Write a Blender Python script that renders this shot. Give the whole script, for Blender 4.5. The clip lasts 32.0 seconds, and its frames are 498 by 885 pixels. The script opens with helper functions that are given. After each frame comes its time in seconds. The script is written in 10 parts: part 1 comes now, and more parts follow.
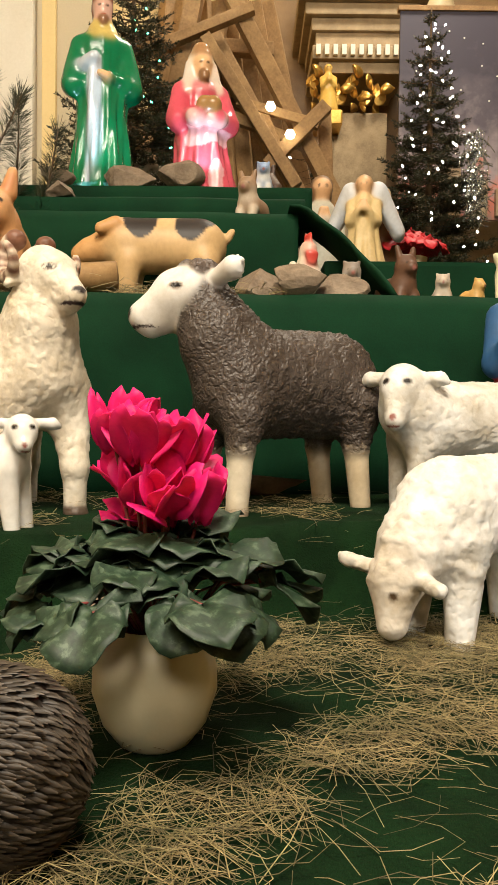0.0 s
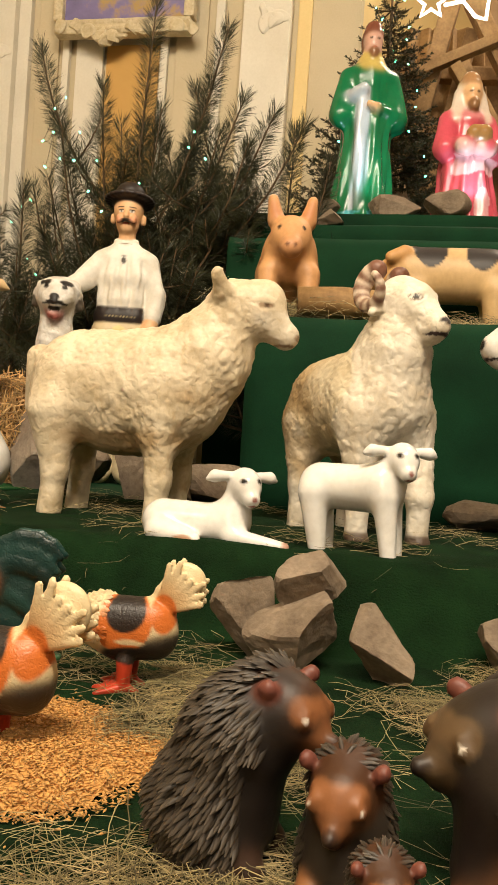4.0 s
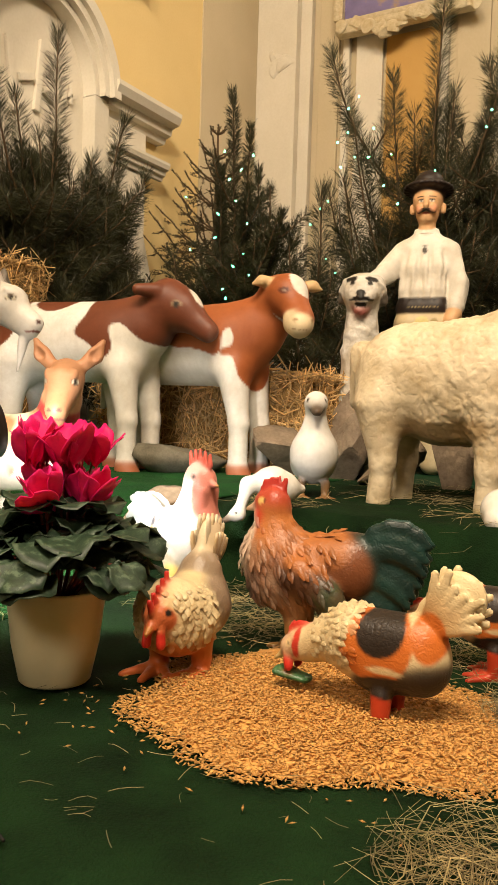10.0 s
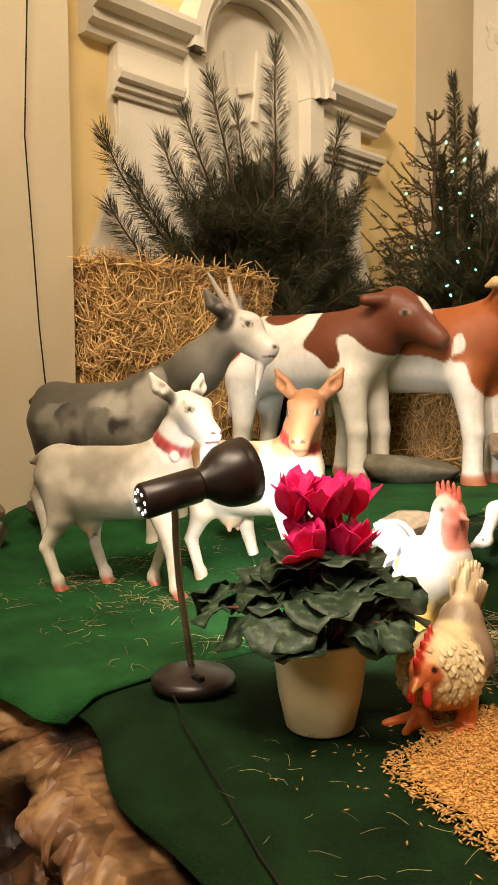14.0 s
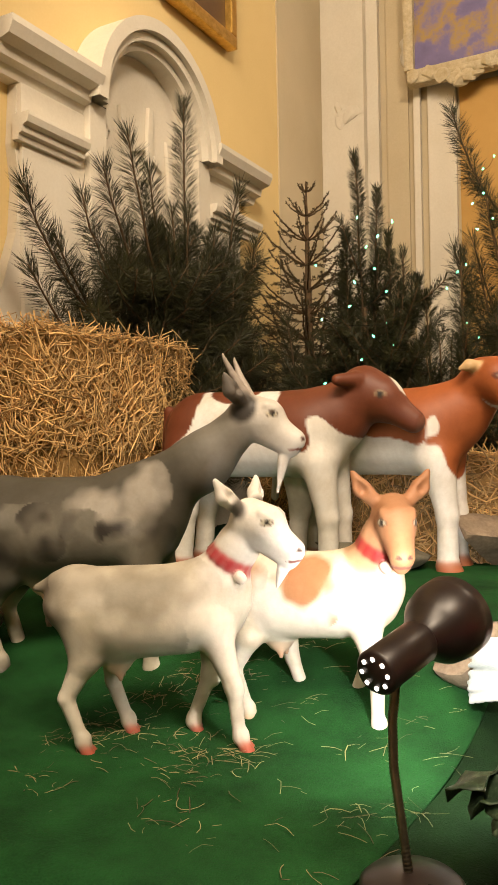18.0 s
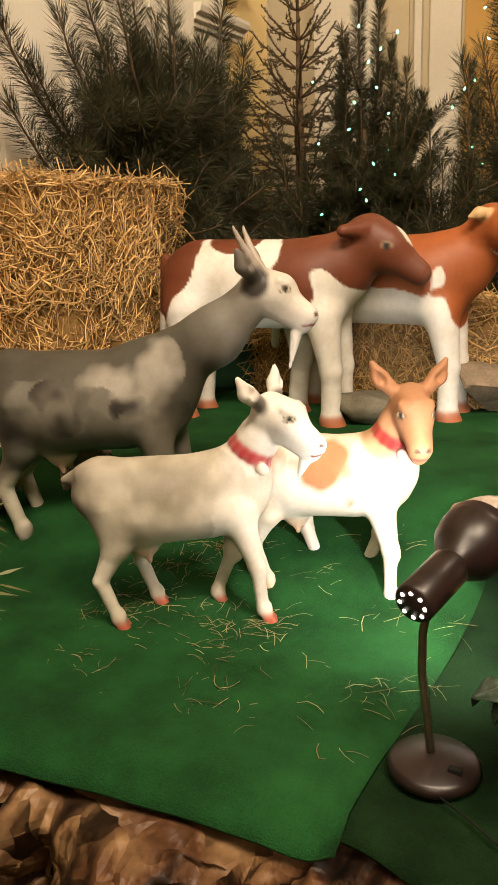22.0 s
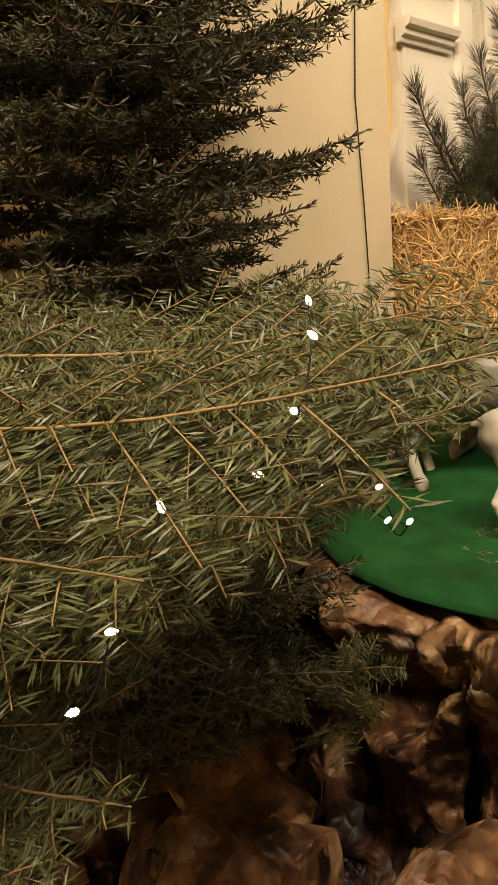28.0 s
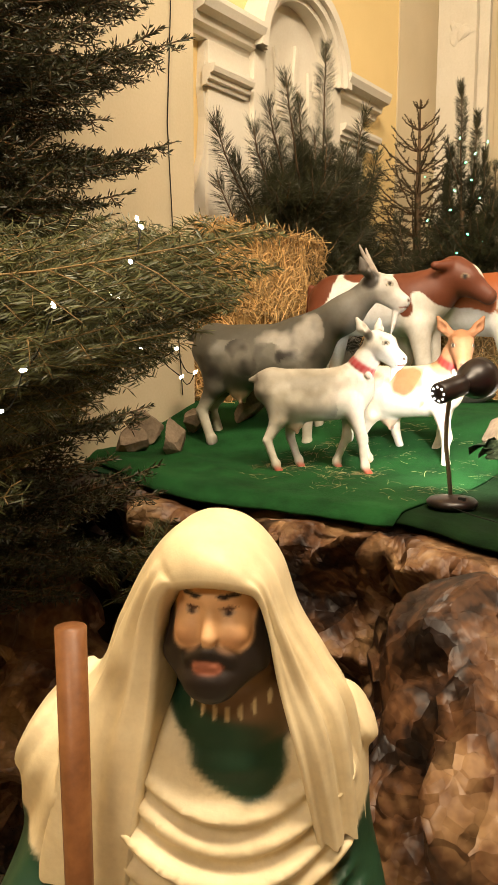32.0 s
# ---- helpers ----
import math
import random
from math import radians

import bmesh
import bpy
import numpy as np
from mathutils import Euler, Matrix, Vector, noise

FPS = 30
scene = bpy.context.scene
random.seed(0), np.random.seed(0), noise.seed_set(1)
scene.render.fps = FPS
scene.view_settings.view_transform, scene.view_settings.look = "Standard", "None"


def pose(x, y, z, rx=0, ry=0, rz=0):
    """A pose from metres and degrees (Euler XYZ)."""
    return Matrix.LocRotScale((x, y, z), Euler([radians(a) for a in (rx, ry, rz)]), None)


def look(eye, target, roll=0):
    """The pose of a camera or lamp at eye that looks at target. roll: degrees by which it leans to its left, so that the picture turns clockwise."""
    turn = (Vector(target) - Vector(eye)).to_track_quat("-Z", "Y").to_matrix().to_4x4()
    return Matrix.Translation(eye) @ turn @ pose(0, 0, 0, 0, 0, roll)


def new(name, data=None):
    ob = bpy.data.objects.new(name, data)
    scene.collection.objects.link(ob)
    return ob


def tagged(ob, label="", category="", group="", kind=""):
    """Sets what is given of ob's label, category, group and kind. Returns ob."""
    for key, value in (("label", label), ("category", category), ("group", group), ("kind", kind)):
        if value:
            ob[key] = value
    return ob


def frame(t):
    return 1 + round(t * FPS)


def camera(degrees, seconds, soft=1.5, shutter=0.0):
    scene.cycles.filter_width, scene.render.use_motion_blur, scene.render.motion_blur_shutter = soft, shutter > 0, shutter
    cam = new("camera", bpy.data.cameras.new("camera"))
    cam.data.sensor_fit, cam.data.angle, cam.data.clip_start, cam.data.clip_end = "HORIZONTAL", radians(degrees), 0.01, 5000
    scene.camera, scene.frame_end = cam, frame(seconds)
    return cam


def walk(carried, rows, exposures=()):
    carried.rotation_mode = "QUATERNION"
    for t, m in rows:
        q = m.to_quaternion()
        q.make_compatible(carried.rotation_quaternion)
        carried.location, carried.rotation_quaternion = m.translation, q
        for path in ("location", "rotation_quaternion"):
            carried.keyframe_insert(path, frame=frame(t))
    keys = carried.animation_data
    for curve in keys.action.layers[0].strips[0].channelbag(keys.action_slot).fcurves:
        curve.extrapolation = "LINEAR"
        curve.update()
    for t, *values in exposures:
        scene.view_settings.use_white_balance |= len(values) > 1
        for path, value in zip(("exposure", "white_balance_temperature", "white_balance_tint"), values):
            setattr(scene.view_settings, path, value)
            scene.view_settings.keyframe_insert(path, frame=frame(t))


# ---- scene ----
cam = camera(34.4, 32.0)
METRES, EYE, TILT, LEAN, TURN = 3.5, 1.45, -1.7, -0.6, 0.0
ROWS = [
    (0.0, 0.0, 0.0, 0.0, 0.0, 0.0, -0.0),
    (0.5, -0.0246, 0.0049, -0.0001, -1.2, 0.7, -1.39),
    (1.0, -0.0621, 0.0009, 0.0015, -5.22, 0.19, -1.73),
    (1.5, -0.0885, -0.0056, 0.005, -2.95, 1.39, -2.5),
    (2.0, -0.1069, -0.009, 0.0038, 0.09, 1.63, -3.4),
    (2.5, -0.1196, -0.0104, 0.0019, 4.05, 1.17, -3.87),
    (3.0, -0.1289, -0.0105, 0.0005, 6.94, 1.45, -3.52),
    (3.5, -0.1338, -0.0107, 0.0002, 8.99, 1.39, -3.73),
    (5.5, -0.1481, -0.0198, 0.0001, 16.41, 0.8, -2.89),
    (6.0, -0.1522, -0.0208, -0.0006, 18.53, 0.24, -3.01),
    (6.5, -0.1546, -0.024, 0.0002, 19.99, 0.42, -2.78),
    (7.0, -0.1587, -0.0277, 0.0005, 22.4, 0.49, -2.8),
    (7.5, -0.162, -0.0291, -0.0007, 23.29, 0.54, -2.6),
    (8.0, -0.1626, -0.0308, -0.0003, 24.16, -0.29, -2.52),
    (8.5, -0.1634, -0.0321, 0.0004, 24.64, -0.51, -2.45),
    (9.0, -0.1658, -0.0328, 0.0003, 26.25, -0.36, -2.31),
    (9.5, -0.1685, -0.0348, 0.0003, 27.82, -0.51, -1.94),
    (10.0, -0.1728, -0.037, -0.0002, 29.91, -0.4, -2.09),
    (10.5, -0.1757, -0.0389, -0.0004, 32.07, -0.1, -1.89),
    (11.0, -0.1782, -0.0421, 0.0, 33.66, 0.06, -2.11),
    (11.5, -0.1809, -0.043, 0.0006, 35.11, 0.25, -2.05),
    (12.0, -0.1821, -0.0469, 0.0026, 35.63, 0.89, -1.94),
    (12.5, -0.1856, -0.0489, 0.005, 38.11, 0.22, -2.21),
    (13.0, -0.1885, -0.0527, 0.0101, 40.28, -0.64, -1.28),
    (13.5, -0.1904, -0.0524, 0.0207, 42.6, -1.44, -0.19),
    (14.0, -0.1906, -0.0483, 0.03, 44.79, -2.06, -0.31),
    (14.5, -0.2063, -0.0583, 0.0342, 42.88, -3.44, -0.52),
    (15.0, -0.2426, -0.0846, 0.0414, 39.31, -3.23, 1.17),
    (15.5, -0.2779, -0.1008, 0.0438, 37.65, -3.06, 0.0),
    (17.5, -0.3752, -0.0835, 0.0631, 29.53, 1.05, 1.58),
    (18.0, -0.3922, -0.0994, 0.066, 28.35, 1.52, 0.8),
    (18.5, -0.4003, -0.108, 0.0689, 26.89, 1.61, -0.35),
    (19.0, -0.406, -0.1102, 0.0753, 24.88, -1.07, -2.75),
    (19.5, -0.4152, -0.1129, 0.0794, 24.24, -2.28, -4.24),
    (20.0, -0.4207, -0.1098, 0.0844, 25.55, -5.31, -3.72),
    (20.5, -0.4306, -0.1055, 0.0925, 20.99, -9.66, -4.66),
    (21.0, -0.4323, -0.1084, 0.1076, 21.29, -12.69, -3.48),
    (21.5, -0.4314, -0.1075, 0.1165, 22.51, -13.78, -1.6),
    (22.0, -0.4158, -0.1088, 0.1268, 26.55, -13.26, 1.69),
    (22.5, -0.4116, -0.1162, 0.1272, 28.86, -10.44, 1.7),
    (23.0, -0.4071, -0.1222, 0.1284, 28.64, -10.53, 1.67),
    (23.5, -0.4007, -0.1249, 0.1311, 29.34, -10.71, 2.15),
    (24.0, -0.3917, -0.1282, 0.1236, 32.69, -12.09, 1.63),
    (24.5, -0.3705, -0.1374, 0.118, 38.91, -13.27, 3.73),
    (26.5, -0.3501, -0.2299, 0.081, 45.25, -12.62, 2.94),
    (27.0, -0.3511, -0.2304, 0.0801, 48.75, -10.49, 1.53),
    (27.5, -0.3564, -0.255, 0.0811, 48.02, -8.32, 2.51),
    (28.0, -0.3581, -0.2951, 0.076, 49.27, -7.75, 2.74),
    (28.5, -0.3564, -0.3238, 0.0713, 50.4, -6.6, 1.94),
    (29.0, -0.3518, -0.3314, 0.0624, 49.97, -5.88, 1.7),
    (29.5, -0.3336, -0.3319, 0.0507, 45.25, -6.21, 1.02),
    (30.0, -0.3059, -0.3425, 0.0376, 43.45, -7.69, 0.87),
    (30.5, -0.2831, -0.3561, 0.0293, 43.84, -6.21, 0.57),
    (31.0, -0.2714, -0.3735, 0.0251, 39.54, -7.1, 0.68),
    (31.5, -0.2617, -0.3981, 0.0148, 36.56, -6.8, -0.02),
    (32.0, -0.2446, -0.4268, 0.0094, 35.44, -5.55, -0.76),
]
walk(cam, [(t, pose(0, 0, EYE, TILT, LEAN, TURN) @ pose(METRES * x, METRES * y, METRES * z, 90 + pitch, roll, yaw)) for t, x, y, z, yaw, pitch, roll in ROWS],
     [(0.0, 0.08, 5850, 9), (2.5, 0.05, 5900, 9), (6.0, -0.12, 6550, 12), (13.0, -0.08, 6650, 13), (18.0, -0.22, 6700, 15), (20.5, -0.34, 6750, 16), (23.0, -0.02, 6600, 13), (32.0, 0.16, 6650, 12)])

# ---- light: a warm church interior at night ----
world = bpy.data.worlds.new("church_air")
scene.world = world
world.use_nodes = True
world.node_tree.nodes["Background"].inputs[0].default_value = (1.0, 0.78, 0.5, 1)
world.node_tree.nodes["Background"].inputs[1].default_value = 0.02


def area_lamp(name, eye, target, size, power, colour):
    data = bpy.data.lights.new(name, "AREA")
    data.shape, data.size, data.energy, data.color = "DISK", size, power, colour
    ob = new(name, data)
    ob.matrix_world = look(eye, target)
    return ob


def spot_lamp(name, eye, target, power, colour, cone=60, blend=0.5, radius=0.02):
    data = bpy.data.lights.new(name, "SPOT")
    data.energy, data.color, data.spot_size, data.spot_blend, data.shadow_soft_size = power, colour, radians(cone), blend, radius
    ob = new(name, data)
    ob.matrix_world = look(eye, target)
    return ob


WARM = (1.0, 0.83, 0.6)
area_lamp("chandelier_light", (0.3, -0.9, 5.8), (-1.0, 2.2, 1.2), 1.3, 320, WARM)
area_lamp("nave_light", (-1.6, -1.4, 5.8), (-2.6, 2.6, 1.6), 1.3, 190, WARM)
area_lamp("altar_light", (1.5, 5.5, 6.8), (-0.2, 6.5, 3.0), 1.0, 150, WARM)
# unseen fill lamp, added behind the camera to brighten fir and rock fronts
area_lamp("rear_fill_light", (-0.4, -4.6, 4.8), (-1.2, 1.5, 1.2), 1.3, 110, WARM)


# ---- materials ----
def nodes_of(name):
    m = bpy.data.materials.new(name)
    m.use_nodes = True
    nt = m.node_tree
    return m, nt, nt.nodes["Principled BSDF"]


def link(nt, a, b):
    nt.links.new(a, b)


def noise_node(nt, scale, detail=4.0, rough=0.6, coord="Object"):
    tc = nt.nodes.new("ShaderNodeTexCoord")
    n = nt.nodes.new("ShaderNodeTexNoise")
    n.inputs["Scale"].default_value, n.inputs["Detail"].default_value, n.inputs["Roughness"].default_value = scale, detail, rough
    link(nt, tc.outputs[coord], n.inputs["Vector"])
    return n


def ramp_node(nt, fac, stops):
    r = nt.nodes.new("ShaderNodeValToRGB")
    while len(r.color_ramp.elements) < len(stops):
        r.color_ramp.elements.new(0.5)
    for e, (p, c) in zip(r.color_ramp.elements, stops):
        e.position, e.color = p, (*c, 1)
    link(nt, fac, r.inputs[0])
    return r


def mix_node(nt, kind, fac, a, b):
    m = nt.nodes.new("ShaderNodeMixRGB")
    m.blend_type = kind
    for value, socket in ((fac, m.inputs[0]), (a, m.inputs[1]), (b, m.inputs[2])):
        if isinstance(value, (int, float)):
            socket.default_value = value
        elif isinstance(value, tuple):
            socket.default_value = (*value, 1)
        else:
            link(nt, value, socket)
    return m


def bump_node(nt, bsdf, height, strength, distance=0.01):
    b = nt.nodes.new("ShaderNodeBump")
    b.inputs["Strength"].default_value, b.inputs["Distance"].default_value = strength, distance
    link(nt, height, b.inputs["Height"])
    link(nt, b.outputs[0], bsdf.inputs["Normal"])
    return b


def matter(name, dark, light, scale=20.0, rough=0.6, bump=0.2, fine=140.0, metal=0.0, island=0.0, spec=0.4, depth=0.004):
    """A surface between two colours: patches at one scale, grain at a finer one, and relief."""
    m, nt, p = nodes_of(name)
    big, small = noise_node(nt, scale), noise_node(nt, fine, 3.0)
    f = mix_node(nt, "MIX", 0.35, big.outputs["Fac"], small.outputs["Fac"])
    r = ramp_node(nt, f.outputs[0], [(0.3, dark), (0.7, light)])
    out = r.outputs[0]
    if island:
        g = nt.nodes.new("ShaderNodeNewGeometry")
        v = ramp_node(nt, g.outputs["Random Per Island"], [(0.0, (1 - island,) * 3), (1.0, (1 + island * 0.6,) * 3)])
        out = mix_node(nt, "MULTIPLY", 1.0, out, v.outputs[0]).outputs[0]
    link(nt, out, p.inputs["Base Color"])
    p.inputs["Roughness"].default_value, p.inputs["Metallic"].default_value = rough, metal
    p.inputs["Specular IOR Level"].default_value = spec
    if bump:
        bump_node(nt, p, f.outputs[0], bump, depth)
    return m


def painted(name, rough=0.45, scale=60.0, bump=0.25, grime=0.35, depth=0.004, kind="noise", smooth_pale=False):
    """Paint on a cast figure: its colours lie on the mesh, wear and relief on top."""
    m, nt, p = nodes_of(name)
    at = nt.nodes.new("ShaderNodeAttribute")
    at.attribute_name = "paint"
    n = noise_node(nt, 9.0, 6.0, 0.65)
    g = ramp_node(nt, n.outputs["Fac"], [(0.3, (1 - grime, 1 - grime * 1.15, 1 - grime * 1.4)), (0.62, (1, 1, 1))])
    fine = noise_node(nt, 70.0, 4.0)
    g2 = ramp_node(nt, fine.outputs["Fac"], [(0.25, (0.93, 0.925, 0.92)), (0.6, (1.0, 1.0, 1.0))])
    c = mix_node(nt, "MULTIPLY", 1.0, at.outputs["Color"], g.outputs[0])
    c2 = mix_node(nt, "MULTIPLY", 1.0, c.outputs[0], g2.outputs[0])
    link(nt, c2.outputs[0], p.inputs["Base Color"])
    p.inputs["Roughness"].default_value, p.inputs["Specular IOR Level"].default_value = rough, 0.4
    if kind == "wool":
        tc = nt.nodes.new("ShaderNodeTexCoord")
        v = nt.nodes.new("ShaderNodeTexVoronoi")
        v.feature = "SMOOTH_F1"
        v.inputs["Scale"].default_value = scale
        warp = noise_node(nt, scale * 0.5, 2.0)
        w = mix_node(nt, "LINEAR_LIGHT", 0.03, tc.outputs["Object"], warp.outputs["Color"])
        link(nt, w.outputs[0], v.inputs["Vector"])
        b = bump_node(nt, p, v.outputs["Distance"], bump, depth)
        bw = nt.nodes.new("ShaderNodeRGBToBW")
        link(nt, at.outputs["Color"], bw.inputs[0])
        if smooth_pale:
            st = ramp_node(nt, bw.outputs[0], [(0.15, (bump,) * 3), (0.35, (0.05,) * 3)])
            link(nt, st.outputs[0], b.inputs["Strength"])
    else:
        h = noise_node(nt, scale, 4.0)
        bump_node(nt, p, h.outputs["Fac"], bump, depth)
    return m


PLASTER = painted("painted_plaster", 0.5, 45.0, 0.18, 0.22)
GLOSSY = painted("glossy_paint", 0.22, 40.0, 0.1, 0.15)
WOOL = painted("painted_wool", 0.5, 46.0, 0.35, 0.42, 0.01, "wool")
FLEECE = painted("dark_fleece", 0.45, 70.0, 0.6, 0.3, 0.012, "wool", True)
FEATHER = painted("painted_feather", 0.38, 110.0, 0.25, 0.22, 0.003, "wool")
CARPET_DARK = matter("dark_green_carpet", (0.002, 0.007, 0.002), (0.008, 0.029, 0.008), 9.0, 0.95, 1.0, 240.0, spec=0.1, depth=0.01)
CARPET = matter("green_carpet", (0.003, 0.024, 0.005), (0.014, 0.095, 0.022), 7.0, 0.9, 1.0, 260.0, spec=0.15, depth=0.01)
VELVET = matter("dark_green_cloth", (0.002, 0.016, 0.006), (0.005, 0.04, 0.015), 4.0, 0.85, 0.3, 200.0, spec=0.15)
YELLOW_WALL = matter("yellow_wall_paint", (0.73, 0.55, 0.25), (0.81, 0.63, 0.31), 1.5, 0.75, 0.08, 90.0)
BEIGE_WALL = matter("beige_wall_paint", (0.52, 0.44, 0.29), (0.62, 0.53, 0.37), 1.8, 0.75, 0.08, 90.0)
WHITE_WALL = matter("white_stucco", (0.66, 0.61, 0.5), (0.78, 0.73, 0.63), 2.2, 0.7, 0.12, 70.0)
STRAW = matter("straw", (0.52, 0.29, 0.09), (0.9, 0.62, 0.29), 30.0, 0.4, 0.1, island=0.6)
HAY = matter("dry_hay", (0.13, 0.12, 0.05), (0.48, 0.37, 0.18), 14.0, 0.6, 0.1, island=0.75)
GRAIN = matter("wheat_grain", (0.42, 0.2, 0.05), (0.68, 0.38, 0.115), 90.0, 0.5, 0.1, island=0.28)
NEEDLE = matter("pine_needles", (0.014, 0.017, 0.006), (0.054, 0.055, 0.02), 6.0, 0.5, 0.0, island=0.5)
FIR = matter("fir_needles", (0.033, 0.042, 0.015), (0.115, 0.12, 0.043), 8.0, 0.42, 0.0, island=0.5)
BARK = matter("conifer_bark", (0.05, 0.03, 0.015), (0.16, 0.1, 0.05), 40.0, 0.85, 0.5)
TWIG = matter("light_twig", (0.16, 0.1, 0.04), (0.3, 0.2, 0.08), 60.0, 0.7, 0.3)
STONE = matter("rough_stone", (0.12, 0.085, 0.055), (0.3, 0.23, 0.16), 14.0, 0.8, 0.6, 80.0, depth=0.01)


def crumpled(name):
    """Stiff brown paper: tilted facets between creases at three scales, painted in patches."""
    m, nt, p = nodes_of(name)
    tc = nt.nodes.new("ShaderNodeTexCoord")
    total = None
    warp = noise_node(nt, 5.0, 3.0)
    place = mix_node(nt, "LINEAR_LIGHT", 0.05, tc.outputs["Object"], warp.outputs["Color"])
    for scale, weight in ((4.5, 1.0), (11.0, 0.55), (27.0, 0.2)):
        v = nt.nodes.new("ShaderNodeTexVoronoi")
        v.inputs["Scale"].default_value = scale
        link(nt, place.outputs[0], v.inputs["Vector"])
        away = nt.nodes.new("ShaderNodeVectorMath")
        away.operation = "SUBTRACT"
        link(nt, place.outputs[0], away.inputs[0])
        link(nt, v.outputs["Position"], away.inputs[1])
        tilt = nt.nodes.new("ShaderNodeVectorMath")
        tilt.operation = "SUBTRACT"
        link(nt, v.outputs["Color"], tilt.inputs[0])
        tilt.inputs[1].default_value = (0.5, 0.5, 0.5)
        dot = nt.nodes.new("ShaderNodeVectorMath")
        dot.operation = "DOT_PRODUCT"
        link(nt, away.outputs[0], dot.inputs[0])
        link(nt, tilt.outputs[0], dot.inputs[1])
        add = nt.nodes.new("ShaderNodeMath")
        add.operation = "MULTIPLY_ADD"
        link(nt, dot.outputs["Value"], add.inputs[0])
        add.inputs[1].default_value = weight * 2.6
        if total:
            link(nt, total, add.inputs[2])
        else:
            add.inputs[2].default_value = 0.0
        total = add.outputs[0]
    patch = noise_node(nt, 3.5, 5.0, 0.65)
    r = ramp_node(nt, patch.outputs["Fac"], [(0.4, (0.016, 0.007, 0.004)), (0.5, (0.12, 0.052, 0.021)), (0.68, (0.38, 0.23, 0.108))])
    link(nt, r.outputs[0], p.inputs["Base Color"])
    p.inputs["Roughness"].default_value, p.inputs["Specular IOR Level"].default_value = 0.52, 0.45
    bump_node(nt, p, total, 1.0, 1.0)
    return m


PAPER = crumpled("crumpled_brown_paper")
WOOD = matter("rough_timber", (0.16, 0.085, 0.03), (0.38, 0.23, 0.09), 8.0, 0.7, 0.4, 60.0)
GILT = matter("gilded_wood", (0.45, 0.25, 0.04), (0.8, 0.52, 0.14), 25.0, 0.3, 0.4, metal=0.85)
OLD_STONE = matter("carved_altar_stone", (0.2, 0.14, 0.07), (0.42, 0.31, 0.17), 9.0, 0.6, 0.4)
BROWN_LAMP = matter("dark_brown_metal", (0.009, 0.005, 0.0045), (0.017, 0.009, 0.008), 20.0, 0.38, 0.05, 300.0, spec=0.5)
STEEL = matter("steel_tube", (0.2, 0.17, 0.12), (0.34, 0.29, 0.2), 40.0, 0.3, 0.05, metal=0.9)
POT = matter("cream_pot", (0.72, 0.66, 0.45), (0.78, 0.72, 0.52), 10.0, 0.3, 0.03)
CORD = matter("dark_cord", (0.004, 0.005, 0.004), (0.01, 0.01, 0.008), 50.0, 0.7, 0.0, spec=0.2)


def glow(name, colour, strength):
    m, nt, p = nodes_of(name)
    p.inputs["Base Color"].default_value = (*colour, 1)
    p.inputs["Emission Color"].default_value, p.inputs["Emission Strength"].default_value = (*colour, 1), strength
    return m


BULB_WARM = glow("lit_warm_bulb", (1.0, 0.85, 0.6), 14)
BULB_GREEN = glow("lit_green_bulb", (0.15, 1.0, 0.55), 7)
STAR_WHITE = glow("lit_star_tube", (1.0, 0.92, 0.75), 9)


# ---- building kit ----
def mesh_of(name, verts, faces, smooth=False):
    me = bpy.data.meshes.new(name)
    me.from_pydata([tuple(map(float, v)) for v in verts], [], [tuple(map(int, f)) for f in faces])
    me.update()
    if smooth:
        me.polygons.foreach_set("use_smooth", [True] * len(me.polygons))
    return me


def fast_mesh(name, verts, faces, smooth=False):
    """A mesh from arrays whose faces all have the same number of corners."""
    verts, faces = np.asarray(verts, np.float32), np.asarray(faces, np.int32)
    me = bpy.data.meshes.new(name)
    n, k = faces.shape
    me.vertices.add(len(verts))
    me.vertices.foreach_set("co", verts.ravel())
    me.loops.add(n * k)
    me.loops.foreach_set("vertex_index", faces.ravel())
    me.polygons.add(n)
    me.polygons.foreach_set("loop_start", np.arange(0, n * k, k, dtype=np.int32))
    me.polygons.foreach_set("loop_total", np.full(n, k, np.int32))
    me.update(calc_edges=True)
    if smooth:
        me.polygons.foreach_set("use_smooth", np.ones(n, bool))
    return me


def part(name, data, material, parent=None, label="", smooth=None):
    """Links a bmesh or a mesh as one object, under a thing where one is given."""
    if isinstance(data, bmesh.types.BMesh):
        me = bpy.data.meshes.new(name)
        data.normal_update()
        data.to_mesh(me)
        data.free()
    else:
        me = data
    if smooth is not None:
        me.polygons.foreach_set("use_smooth", [smooth] * len(me.polygons))
    if material and not me.materials:
        me.materials.append(material)
    ob = new(name, me)
    if parent:
        ob.parent = parent
    if label:
        ob["label"] = label
    return ob


def base(name, m, label, category, group="", kind=""):
    """An empty at the foot of a thing, which carries its parts."""
    ob = new(name)
    ob.empty_display_size = 0.05
    ob.matrix_world = m
    return tagged(ob, label, category, group, kind)


def box_bm(x0, y0, z0, x1, y1, z1, bevel=0.0, bm=None):
    bm = bm or bmesh.new()
    m = Matrix.LocRotScale(((x0 + x1) / 2, (y0 + y1) / 2, (z0 + z1) / 2), None, (abs(x1 - x0), abs(y1 - y0), abs(z1 - z0)))
    r = bmesh.ops.create_cube(bm, size=1, matrix=m)
    if bevel:
        es = list({e for v in r["verts"] for e in v.link_edges})
        bmesh.ops.bevel(bm, geom=es, offset=bevel, segments=2, profile=0.7, affect="EDGES")
    return bm


